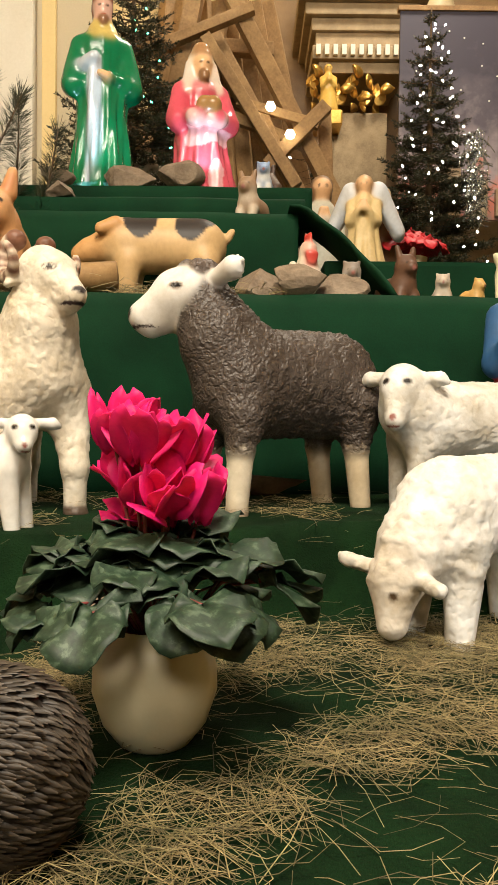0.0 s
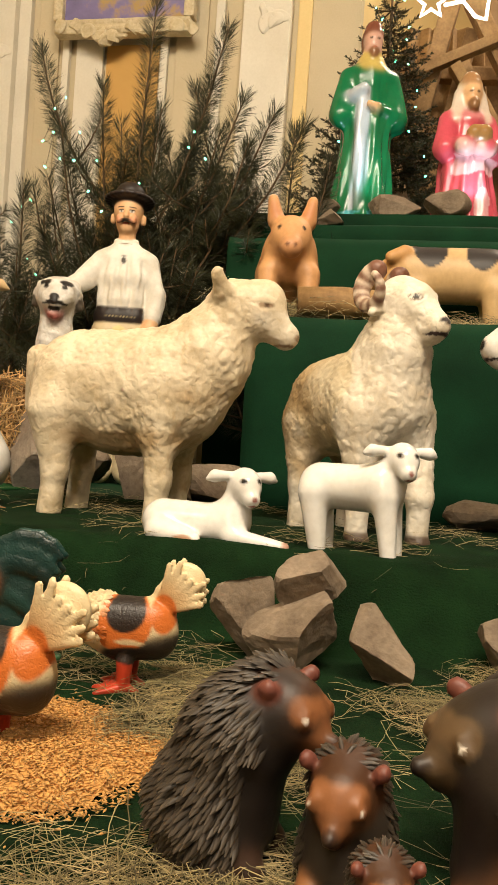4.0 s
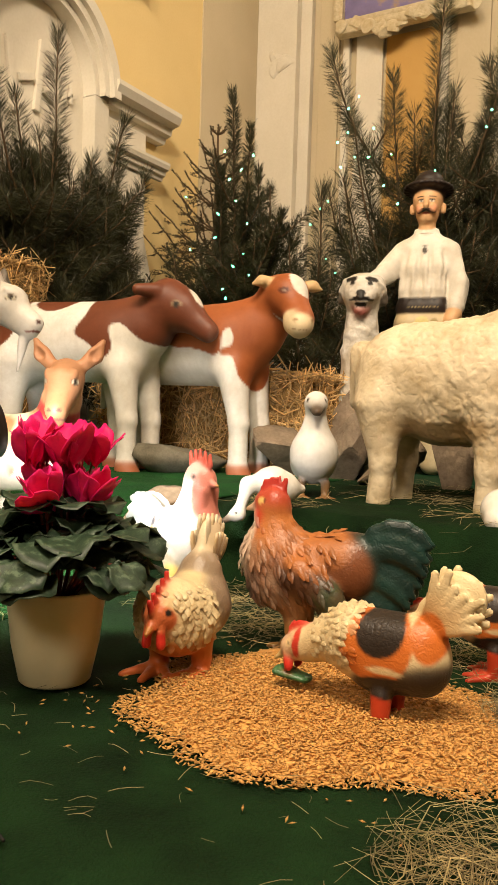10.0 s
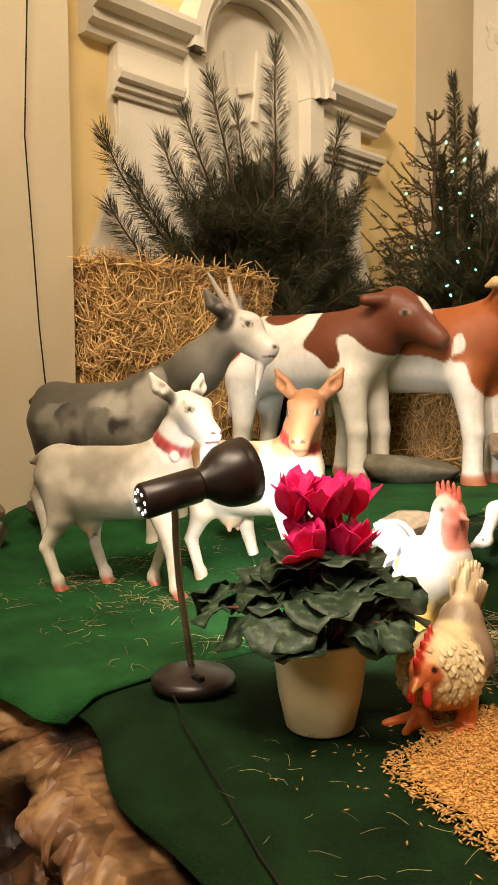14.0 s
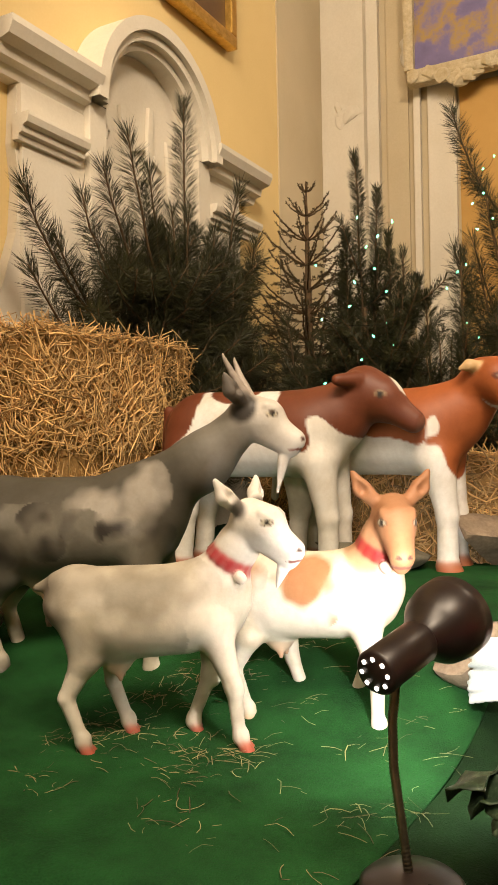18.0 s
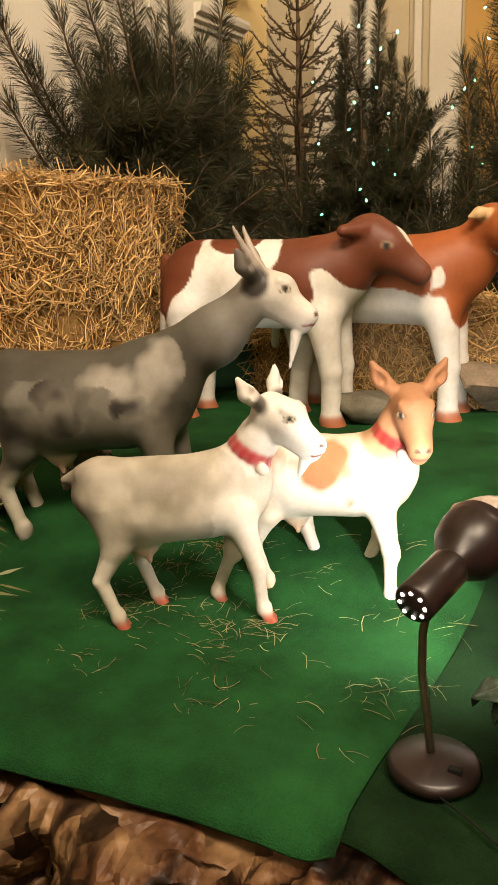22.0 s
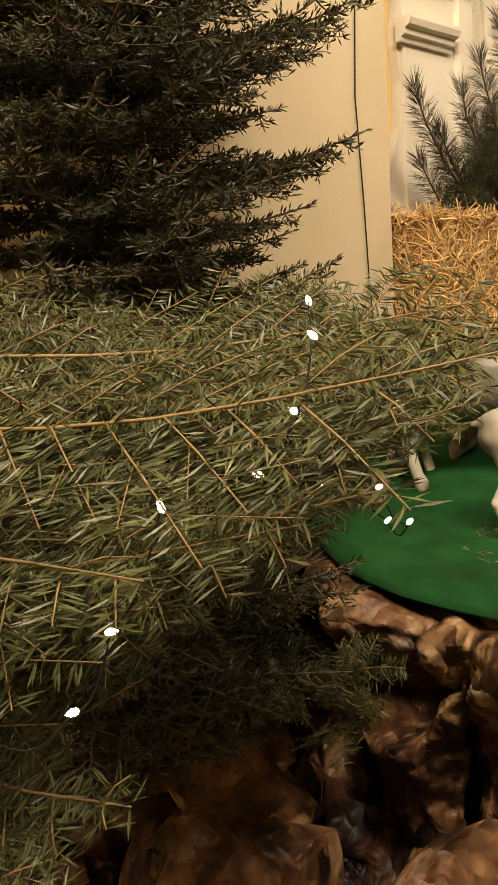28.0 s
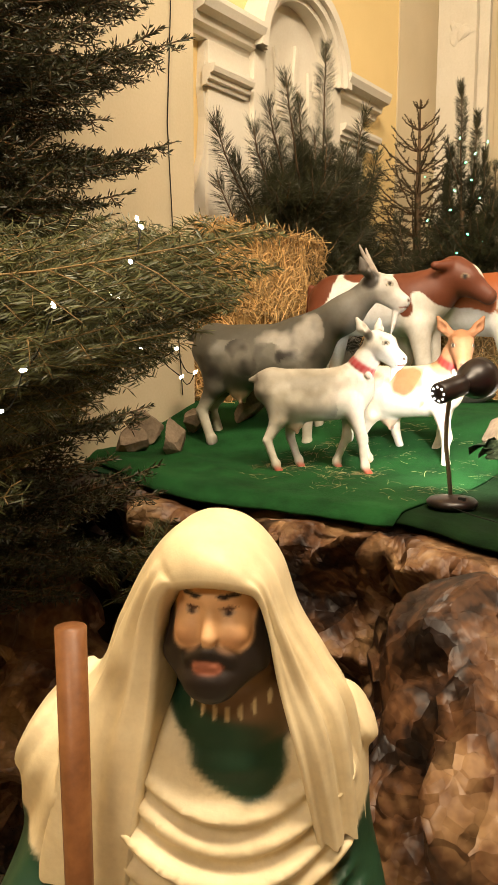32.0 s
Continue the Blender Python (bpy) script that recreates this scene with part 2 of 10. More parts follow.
def lathe(profile, seg=24, wobble=0.0):
    """A turned body from (radius, height) pairs."""
    n = len(profile)
    vs, fs = [], []
    for i, (r, z) in enumerate(profile):
        for j in range(seg):
            a = 2 * math.pi * j / seg
            rr = r * (1 + wobble * math.sin(3 * a + i))
            vs.append((rr * math.cos(a), rr * math.sin(a), z))
    for i in range(n - 1):
        for j in range(seg):
            k = (j + 1) % seg
            fs.append((i * seg + j, i * seg + k, (i + 1) * seg + k, (i + 1) * seg + j))
    return vs, fs


def tube(points, radii, seg=8):
    """A round bar along a line of points, closed at its ends."""
    pts = [Vector(p) for p in points]
    if isinstance(radii, (int, float)):
        radii = [radii] * len(pts)
    vs, fs = [], []
    side = None
    for i, p in enumerate(pts):
        d = (pts[min(i + 1, len(pts) - 1)] - pts[max(i - 1, 0)]).normalized()
        if side is None:
            side = d.orthogonal().normalized()
        side = (side - d * side.dot(d)).normalized()
        up = d.cross(side)
        for j in range(seg):
            a = 2 * math.pi * j / seg
            vs.append(p + (side * math.cos(a) + up * math.sin(a)) * radii[i])
    for i in range(len(pts) - 1):
        for j in range(seg):
            k = (j + 1) % seg
            fs.append((i * seg + j, i * seg + k, (i + 1) * seg + k, (i + 1) * seg + j))
    fs.append(tuple(reversed(range(seg))))
    fs.append(tuple(range((len(pts) - 1) * seg, len(pts) * seg)))
    return vs, fs


def tube_mesh(name, points, radii, seg=8):
    return mesh_of(name, *tube(points, radii, seg), smooth=True)


# ---- cast figures: blended round forms turned into one skin ----
class Clay:
    def __init__(self, blend=0.02):
        self.blend, self.forms, self.dabs, self.blades = blend, [], [], []

    def cap(self, a, b, ra, rb=None, col=(0.8, 0.8, 0.8), wide=1.0, blend=None):
        self.forms.append((np.array(a, float), np.array(b, float), ra, ra if rb is None else rb, col, wide, self.blend if blend is None else blend))

    def pair(self, a, b, ra, rb=None, col=(0.8, 0.8, 0.8), wide=1.0, blend=None):
        for s in (1, -1):
            self.cap((a[0], a[1] * s, a[2]), (b[0], b[1] * s, b[2]), ra, rb, col, wide, blend)

    def dab(self, c, r, col, stretch=(1, 1, 1), ragged=0.0, both=False, soft=0.004):
        for s in ((1, -1) if both else (1,)):
            self.dabs.append((np.array((c[0], c[1] * s, c[2])), r, col, np.array(stretch, float), ragged, soft))

    def carve(self, a, b, ra, rb=None, wide=1.0, blend=0.01):
        """Takes away what the forms before it have filled."""
        self.cap(a, b, ra, rb, None, wide, blend)

    def ring(self, c, axis, radius, r, col, wide=1.0, n=14):
        """A band round a neck or a waist."""
        z = Vector(axis).normalized()
        x = z.orthogonal().normalized()
        y = z.cross(x)
        p = [Vector(c) + (x * math.cos(a) + y * math.sin(a)) * radius for a in [2 * math.pi * i / n for i in range(n + 1)]]
        for a, b in zip(p, p[1:]):
            self.cap((a.x, c[1] + (a.y - c[1]) * wide, a.z), (b.x, c[1] + (b.y - c[1]) * wide, b.z), r, r, col, 1, 0.002)

    def blade(self, a, way, side, length, width, col, curl=0.0, thick=0.002):
        """A flat feather that grows out of the skin near a."""
        self.blades.append((Vector(a), Vector(way).normalized(), Vector(side).normalized(), length, width, col, curl, thick))

    @staticmethod
    def far(form, q):
        a, b, ra, rb, _, wide, _ = form
        sc = np.array((1, 1 / wide, 1))
        a2, b2, q2 = a * sc, b * sc, q * sc
        ab = b2 - a2
        t = np.clip(((q2 - a2) @ ab) / max(ab @ ab, 1e-9), 0, 1)
        d = np.linalg.norm(q2 - a2 - t[:, None] * ab, axis=1) - (ra + (rb - ra) * t)
        return d * min(1.0, wide) if wide < 1 else d

    def field(self, q, folds=None):
        f = np.full(len(q), 9.0)
        for form in self.forms:
            d, k = self.far(form, q), max(form[6], 1e-4)
            if form[4] is None:
                f = np.maximum(f, -d) + k * 0.25 * np.clip(1 - np.abs(f + d) / k, 0, 1) ** 2
                continue
            h = np.clip(0.5 + 0.5 * (f - d) / k, 0, 1)
            f = f * (1 - h) + d * h - k * h * (1 - h)
        if folds:
            f = f + folds(q)
        return f

    def skin(self, name, voxel, folds=None, relief=None, floor=True, edge=0.006, zmin=None, zmax=None):
        lo = np.min([np.minimum(a - ra * max(1, w), b - rb * max(1, w)) for a, b, ra, rb, _, w, _ in self.forms], axis=0) - 0.02 - 2 * voxel
        hi = np.max([np.maximum(a + ra * max(1, w), b + rb * max(1, w)) for a, b, ra, rb, _, w, _ in self.forms], axis=0) + 0.02 + 2 * voxel
        if floor:
            lo[2] = max(lo[2], -2.5 * voxel)
        if zmin is not None:
            lo[2] = zmin
            high = [np.r_[np.minimum(a - ra * max(1, w), b - rb * max(1, w)), np.maximum(a + ra * max(1, w), b + rb * max(1, w))] for a, b, ra, rb, _, w, _ in self.forms if max(a[2] + ra, b[2] + rb) > zmin]
            lo[:2] = np.min(high, axis=0)[:2] - 0.02
            hi[:2] = np.max(high, axis=0)[3:5] + 0.02
        if zmax is not None:
            hi[2] = zmax
        n = np.ceil((hi - lo) / voxel).astype(int) + 1
        ax = [lo[i] + voxel * np.arange(n[i]) for i in range(3)]
        # a coarse grid first, then the fine one near the skin alone
        m = (n + 3) // 4 + 1
        cx = [lo[i] + 4 * voxel * np.arange(m[i]) for i in range(3)]
        fc = self.field(np.stack(np.meshgrid(*cx, indexing="ij"), -1).reshape(-1, 3), folds).reshape(m)
        near = [np.round(np.arange(n[i]) / 4).astype(int) for i in range(3)]
        f = fc[np.ix_(*near)].ravel()
        band = np.nonzero(np.abs(f) < 6.5 * voxel)[0]
        q = np.stack([ax[k][w] for k, w in enumerate(np.unravel_index(band, tuple(n)))], 1)
        f[band] = self.field(q, folds)
        f = f.reshape(n)
        if floor:
            f = np.maximum(f, -ax[2][None, None, :])
        s = f < 0
        c = [slice(None, -1), slice(1, None)]
        amount = sum(s[c[i], c[j], c[k]].astype(np.int8) for i in (0, 1) for j in (0, 1) for k in (0, 1))
        used = (amount > 0) & (amount < 8)
        cell = np.argwhere(used)
        total, count = np.zeros((len(cell), 3)), np.zeros(len(cell))
        for axis in range(3):
            for p in (0, 1):
                for r in (0, 1):
                    o = [p, r]
                    o.insert(axis, 0)
                    e = list(o)
                    e[axis] = 1
                    fa = f[cell[:, 0] + o[0], cell[:, 1] + o[1], cell[:, 2] + o[2]]
                    fb = f[cell[:, 0] + e[0], cell[:, 1] + e[1], cell[:, 2] + e[2]]
                    cross = (fa < 0) != (fb < 0)
                    t = np.where(cross, fa / np.where(cross, fa - fb, 1), 0)
                    pos = np.zeros((len(cell), 3)) + np.array(o)
                    pos[:, axis] = t
                    total += pos * cross[:, None]
                    count += cross
        index = np.full(n - 1, -1)
        index[used] = np.arange(len(cell))
        verts = lo + voxel * (cell + total / count[:, None])
        quads = []
        for axis in range(3):
            u, v = (axis + 1) % 3, (axis + 2) % 3
            a = np.take(s, range(n[axis] - 1), axis)
            b = np.take(s, range(1, n[axis]), axis)
            for inside in (True, False):
                e = np.argwhere((a == inside) & (b != inside))
                e = e[(e[:, u] > 0) & (e[:, v] > 0) & (e[:, u] < n[u] - 1) & (e[:, v] < n[v] - 1)]
                if not len(e):
                    continue
                ring = []
                for du, dv in ((-1, -1), (0, -1), (0, 0), (-1, 0)):
                    w = e.copy()
                    w[:, u] += du
                    w[:, v] += dv
                    ring.append(index[w[:, 0], w[:, 1], w[:, 2]])
                quads.append(np.stack(ring if inside else ring[::-1], 1))
        quads = np.concatenate(quads)
        me = fast_mesh(name, verts, quads, True)
        if relief:
            nor = np.zeros(len(verts) * 3, np.float32)
            me.vertices.foreach_get("normal", nor)
            verts = verts + nor.reshape(-1, 3) * np.array([relief(Vector(p)) for p in verts])[:, None]
            me.vertices.foreach_set("co", verts.astype(np.float32).ravel())
            me.update()
        solid = [form for form in self.forms if form[4] is not None]
        d = np.abs(np.stack([self.far(form, verts) for form in solid], 1))
        for j, form in enumerate(self.forms):
            if form[4] is None:
                before = sum(1 for q in self.forms[:j] if q[4] is not None)
                d[self.far(form, verts) < -0.003, :before] = 9.0
        w = np.exp(-(d - d.min(1, keepdims=True)) / edge)
        w /= w.sum(1, keepdims=True)
        col = w @ np.array([form[4] for form in solid])
        for cen, r, c3, stretch, ragged, soft in self.dabs:
            o = (verts - cen) / stretch
            dist = np.linalg.norm(o, axis=1)
            if ragged:
                near = np.where(dist < r * 1.6)[0]
                dist[near] += ragged * np.array([noise.noise(Vector(verts[i]) * 9.0) + (0.6 * noise.noise(Vector(verts[i]) * 26.0) if soft > 0.02 else 0.0) for i in near])
            m = np.clip((r - dist) / soft + 0.5, 0, 1)[:, None]
            col = col * (1 - m) + np.array(c3) * m
        at = me.color_attributes.new("paint", "FLOAT_COLOR", "POINT")
        at.data.foreach_set("color", np.concatenate([col, np.ones((len(col), 1))], 1).astype(np.float32).ravel())
        return me

    def stand(self, name, m, material, label, category, group="", voxel=0.008, quills=None, head=None, also=None, **kw):
        """head: (height, voxel), above which the skin is finer; also: a cloth of the same figure."""
        if head:
            me = joined(name, self.skin(name, voxel, zmax=head[0] + 0.004, **kw), self.skin(name, head[1], zmin=head[0], **{**kw, "floor": False}))
        else:
            me = self.skin(name, voxel, **kw)
        if also:
            me = joined(name, me, also)
        if self.blades:
            me = with_blades(me, self.blades)
        if quills:
            me = with_quills(me, *quills)
        me.materials.append(material)
        ob = new(name, me)
        ob.matrix_world = m
        return tagged(ob, label, category, group)


def joined(name, *parts):
    """Skins of one figure as one mesh."""
    vs, fs, cs, o = [], [], [], 0
    for me in parts:
        n = len(me.vertices)
        co, col, f = np.zeros(n * 3, np.float32), np.zeros(n * 4, np.float32), np.zeros(len(me.loops), np.int32)
        me.vertices.foreach_get("co", co)
        me.color_attributes["paint"].data.foreach_get("color", col)
        me.loops.foreach_get("vertex_index", f)
        vs.append(co.reshape(-1, 3))
        fs.append(f.reshape(-1, 4) + o)
        cs.append(col)
        o += n
    out = fast_mesh(name, np.concatenate(vs), np.concatenate(fs), True)
    out.color_attributes.new("paint", "FLOAT_COLOR", "POINT").data.foreach_set("color", np.concatenate(cs))
    return out


def with_blades(me, blades):
    """The same skin with feathers grown from it."""
    co = np.zeros(len(me.vertices) * 3, np.float32)
    me.vertices.foreach_get("co", co)
    co = co.reshape(-1, 3)
    fs = np.zeros(len(me.polygons) * 4, np.int32)
    me.loops.foreach_get("vertex_index", fs)
    col = np.zeros(len(co) * 4, np.float32)
    me.color_attributes["paint"].data.foreach_get("color", col)
    vs, qs, cs = [], [], []
    for a, way, side, length, width, c3, curl, thick in blades:
        root = int(np.argmin(((co - np.array(a)) ** 2).sum(1)))
        nor = way.cross(side).normalized()
        o, n = len(co) + len(vs), 7
        for i in range(n):
            t = i / (n - 1)
            w = width * (0.35 + 0.75 * math.sin(math.pi * min(1.0, 0.08 + 0.86 * t)) ** 0.8) * (0.55 if i == n - 1 else 1)
            c = a + way * length * t + nor * curl * length * t * t
            vs += [c - side * w, c + nor * thick, c + side * w, c - nor * thick]
            k = 0.6 + 0.45 * t
            cs += [(*[v * k for v in c3], 1), (*[v * k * 0.8 for v in c3], 1), (*[v * k for v in c3], 1), (*[v * k * 0.7 for v in c3], 1)]
        for i in range(n - 1):
            for j in range(4):
                k = (j + 1) % 4
                qs.append((o + 4 * i + j, o + 4 * i + k, o + 4 * i + 4 + k, o + 4 * i + 4 + j))
        e = o + 4 * (n - 1)
        qs += [(e, e + 1, e + 2, e + 3), (root, o, o + 1, o + 2)]
    out = fast_mesh(me.name, np.concatenate([co, np.array([tuple(v) for v in vs], np.float32)]), np.concatenate([fs.reshape(-1, 4), np.array(qs, np.int32)]), True)
    at = out.color_attributes.new("paint", "FLOAT_COLOR", "POINT")
    at.data.foreach_set("color", np.concatenate([col, np.array(cs, np.float32).ravel()]))
    return out


def with_quills(me, where, lay, length, width, count, dark, light, seed=3, lift=(0.3, 0.55), gap=0.33):
    """The same skin with overlapping quills or feathers set on it where where(p) holds, laid towards lay(p)."""
    rng = random.Random(seed)
    co, no = np.zeros(len(me.vertices) * 3, np.float32), np.zeros(len(me.vertices) * 3, np.float32)
    me.vertices.foreach_get("co", co)
    me.vertices.foreach_get("normal", no)
    co, no = co.reshape(-1, 3), no.reshape(-1, 3)
    fs = np.zeros(len(me.polygons) * 4, np.int32)
    me.loops.foreach_get("vertex_index", fs)
    col = np.zeros(len(co) * 4, np.float32)
    me.color_attributes["paint"].data.foreach_get("color", col)
    ids = [i for i in range(len(co)) if where(co[i])]
    rng.shuffle(ids)
    vs, qs, cs, kept = [], [], [], []
    cell = {}
    gap = length * gap
    for i in ids:
        key = tuple(np.floor(co[i] / gap).astype(int))
        if key in cell or len(kept) >= count:
            continue
        cell[key] = 1
        kept.append(i)
    for i in kept:
        p, n = Vector(co[i]), Vector(no[i])
        d = Vector(lay(co[i]))
        d = (d - n * d.dot(n))
        d = (d.normalized() + n * rng.uniform(*lift) + Vector((rng.gauss(0, 0.1), rng.gauss(0, 0.1), rng.gauss(0, 0.1)))).normalized()
        s = d.cross(n).normalized()
        u = s.cross(d)
        k = length * rng.uniform(0.8, 1.2)
        b = len(co) + len(vs)
        f = p + d * k
        vs += [p - s * width - n * 0.003, p + s * width - n * 0.003, p + d * k * 0.6 - s * width * 0.9, p + d * k * 0.6 + u * width * 0.8, p + d * k * 0.6 + s * width * 0.9, f - s * width * 0.25, f + u * width * 0.2, f + s * width * 0.25]
        qs += [(b, i, b + 3, b + 2), (i, b + 1, b + 4, b + 3), (b + 2, b + 3, b + 6, b + 5), (b + 3, b + 4, b + 7, b + 6)]
        f = rng.uniform(0, 1)
        lo, hi = (dark, light) if dark else ([v * 0.72 for v in col[4 * i:4 * i + 3]], [v * 1.0 for v in col[4 * i:4 * i + 3]])
        tip = [hi[j] * (0.75 + 0.45 * f) for j in range(3)]
        cs += [(*lo, 1)] * 2 + [(*[(a + t) / 2 for a, t in zip(lo, tip)], 1)] * 3 + [(*tip, 1)] * 3
    allv = np.concatenate([co, np.array([tuple(v) for v in vs], np.float32)])
    allf = np.concatenate([fs.reshape(-1, 4), np.array(qs, np.int32)])
    out = fast_mesh(me.name, allv, allf, True)
    at = out.color_attributes.new("paint", "FLOAT_COLOR", "POINT")
    at.data.foreach_set("color", np.concatenate([col, np.array(cs, np.float32).ravel()]))
    return out


def curly(size, depth, where=None, stretch=(1, 1, 1)):
    """Relief of curled wool, drawn out along an axis by stretch."""
    def relief(p):
        if where and not where(p):
            return 0.0
        q = Vector((p.x / stretch[0], p.y / stretch[1], p.z / stretch[2])) * size
        q += Vector((noise.noise(q * 0.4), 0, noise.noise(q * 0.4 + Vector((3, 1, 0))))) * 0.9
        d = noise.voronoi(q + Vector((noise.noise(q), noise.noise(q + Vector((9, 0, 0))), 0)) * 0.6)[0]
        return depth * (0.9 * (d[1] - d[0]) + 0.5 * noise.noise(q * 0.6) - 0.3)
    return relief


# ---- the setting: church walls, floor, carpeted steps ----
def smooth_step(a, b, v):
    t = min(1.0, max(0.0, (v - a) / (b - a)))
    return t * t * (3 - 2 * t)


def ground(x, y):
    """Height of the carpet on the two lower levels."""
    wave = 0.03 * noise.noise(Vector((x * 1.7, 3.1, 0)))
    edge = 1.6 + wave + 0.2 * smooth_step(-0.3, 0.25, x)
    steep = smooth_step(edge - 0.07, edge + 0.05, y)
    gentle = smooth_step(1.05, 1.75, y)
    k = smooth_step(-1.55, -1.95, x)
    return 1.03 + 0.18 * (steep * (1 - k) + gentle * k)


def plank_wall(name, x0, y0, z0, x1, y1, z1, material, label):
    ob = part(name, box_bm(x0, y0, z0, x1, y1, z1), material)
    return tagged(ob, label, "wall", kind="structure")


# floor and shell of the church
tagged(part("floor", box_bm(-9, -9, -0.2, 9, 13, 0), matter("stone_floor", (0.2, 0.16, 0.12), (0.34, 0.29, 0.22), 2.0, 0.4, 0.1)), "worn beige stone church floor", "floor", kind="structure")
tagged(part("ceiling", box_bm(-9, -9, 9.0, 9, 13, 9.2), WHITE_WALL), "pale plastered church ceiling", "ceiling", kind="structure")
plank_wall("wall_west", -3.9, 1.615, 0, -3.7, 4.45, 9, YELLOW_WALL, "yellow painted church wall with a stucco niche")
plank_wall("wall_west_pilaster", -3.9, 4.45, 0, -3.69, 5.5, 9, BEIGE_WALL, "beige painted wall strip beside the corner")
plank_wall("wall_pier", -4.4, 0.55, 0, -3.4, 1.615, 9, BEIGE_WALL, "pale cream church pier")
plank_wall("wall_west_far", -4.6, -9, 0, -3.52, 0.55, 9, YELLOW_WALL, "yellow painted church wall")
plank_wall("wall_north", -3.7, 5.3, 0, -0.95, 5.5, 9, BEIGE_WALL, "beige painted church wall with pilasters")
plank_wall("wall_choir", -1.1, 5.5, 0, -0.95, 9.2, 9, YELLOW_WALL, "yellow painted choir wall")
plank_wall("wall_apse", -1.1, 9.2, 0, 9, 9.4, 9, YELLOW_WALL, "yellow painted apse wall")
plank_wall("wall_east", 8.0, -9, 0, 8.2, 9.2, 9, YELLOW_WALL, "yellow painted church wall")
plank_wall("wall_south", -4.6, -9, 0, 9, -8.8, 9, YELLOW_WALL, "yellow painted church wall")


def moulding(name, profile, x0, x1, axis, m, material, label=""):
    """A straight moulding: a profile of (out, up) pairs drawn along an axis."""
    vs = [(x, o, z) for x in (x0, x1) for o, z in profile]
    n = len(profile)
    fs = [(i, i + 1, n + i + 1, n + i) for i in range(n - 1)] + [(n - 1, 0, n, 2 * n - 1)] + [tuple(range(n - 1, -1, -1)), tuple(range(n, 2 * n))]
    me = mesh_of(name, vs, fs)
    bm = bmesh.new()
    bm.from_mesh(me)
    bmesh.ops.recalc_face_normals(bm, faces=bm.faces)
    ob = part(name, bm, material, label=label)
    ob.matrix_world = m
    return ob


# pilasters and panels on the north wall
north = base("wall_trim_north", pose(0, 5.3, 0), "white stucco pilasters and beige panels on the church wall", "wall trim", kind="structure")
for n, x0, x1, out, mat in (("pilaster", -3.69, -3.36, 0.12, WHITE_WALL), ("pilaster_edge", -3.36, -3.27, 0.06, WHITE_WALL), ("panel_strip", -3.22, -3.06, 0.03, BEIGE_WALL),
                            ("panel_edge", -3.02, -2.97, 0.05, WHITE_WALL), ("panel_strip", -2.92, -2.72, 0.04, WHITE_WALL), ("panel_edge", -2.3, -2.25, 0.05, WHITE_WALL),
                            ("panel_strip", -2.2, -1.98, 0.03, BEIGE_WALL), ("panel_edge", -1.92, -1.86, 0.06, WHITE_WALL), ("pilaster", -1.72, -1.4, 0.12, WHITE_WALL), ("pilaster_edge", -1.36, -1.27, 0.05, YELLOW_WALL)):
    part(n, box_bm(x0, -out, 0, x1, -0.003, 9, 0.01), mat, north)
part("niche_panel", box_bm(-2.7, -0.02, 0, -2.32, -0.003, 4.1, 0.004), matter("ochre_panel", (0.5, 0.28, 0.07), (0.62, 0.38, 0.12), 2.0, 0.7, 0.06), north, "ochre painted panel")

# stucco niche on the west wall: local x runs along the wall, y out of it
niche = base("stucco_niche", pose(-3.7, 2.9, -0.1, 0, 0, -90), "white stucco niche with an arched hood and cornices", "niche", kind="structure")
CORNICE = ((0.0, 0.0), (0.06, 0.0), (0.075, 0.035), (0.11, 0.045), (0.12, 0.085), (0.17, 0.1), (0.19, 0.14), (0.19, 0.165), (0.0, 0.165))


def on_niche(ob):
    ob.parent = niche
    ob.matrix_parent_inverse = Matrix.Identity(4)
    return ob


for x0, x1 in ((0.5, 1.04), (-1.08, -0.48)):
    on_niche(moulding("cornice", CORNICE, x0, x1, "x", Matrix.Translation((0, 0, 3.19)), WHITE_WALL))
    on_niche(moulding("lower_moulding", [(o * 0.45 + 0.0, z * 0.6) for o, z in CORNICE], x0 + 0.05, x1 - 0.12 if x0 > 0 else x1 - 0.02, "x", Matrix.Translation((0, 0.06, 2.95)), WHITE_WALL))
for s in (1, -1):
    a, b = sorted((0.5 * s, 0.88 * s))
    part("side_pilaster", box_bm(a, 0.002, 1.2, b, 0.07, 3.188, 0.006), WHITE_WALL, niche)
    wing = [(0.881, 3.188), (0.9, 2.95), (0.881, 2.8), (0.9, 2.6), (0.97, 2.4), (1.04, 2.2), (1.07, 1.9), (1.07, 1.2), (0.881, 1.2)]
    bm = bmesh.new()
    ring = [bm.verts.new((s * x, 0.05, z)) for x, z in wing]
    f = bm.faces.new(ring)
    r = bmesh.ops.extrude_face_region(bm, geom=[f])
    for v in r["geom"]:
        if isinstance(v, bmesh.types.BMVert):
            v.co.y = 0.002
    bmesh.ops.recalc_face_normals(bm, faces=bm.faces)
    part("scroll_wing", bm, WHITE_WALL, niche)


def arch_band(r0, r1, depth, y0, seg=32):
    vs, fs = [], []
    for i in range(seg + 1):
        a = math.pi * i / seg
        for r, y in ((r0, y0), (r0, y0 + depth), (r1, y0 + depth), (r1, y0)):
            vs.append((r * math.cos(a), y, 3.25 + r * math.sin(a)))
    for i in range(seg):
        for j in range(4):
            k = (j + 1) % 4
            fs.append((i * 4 + j, (i + 1) * 4 + j, (i + 1) * 4 + k, i * 4 + k))
    bm = bmesh.new()
    bm.from_mesh(mesh_of("arch", vs, fs))
    bmesh.ops.recalc_face_normals(bm, faces=bm.faces)
    return bm


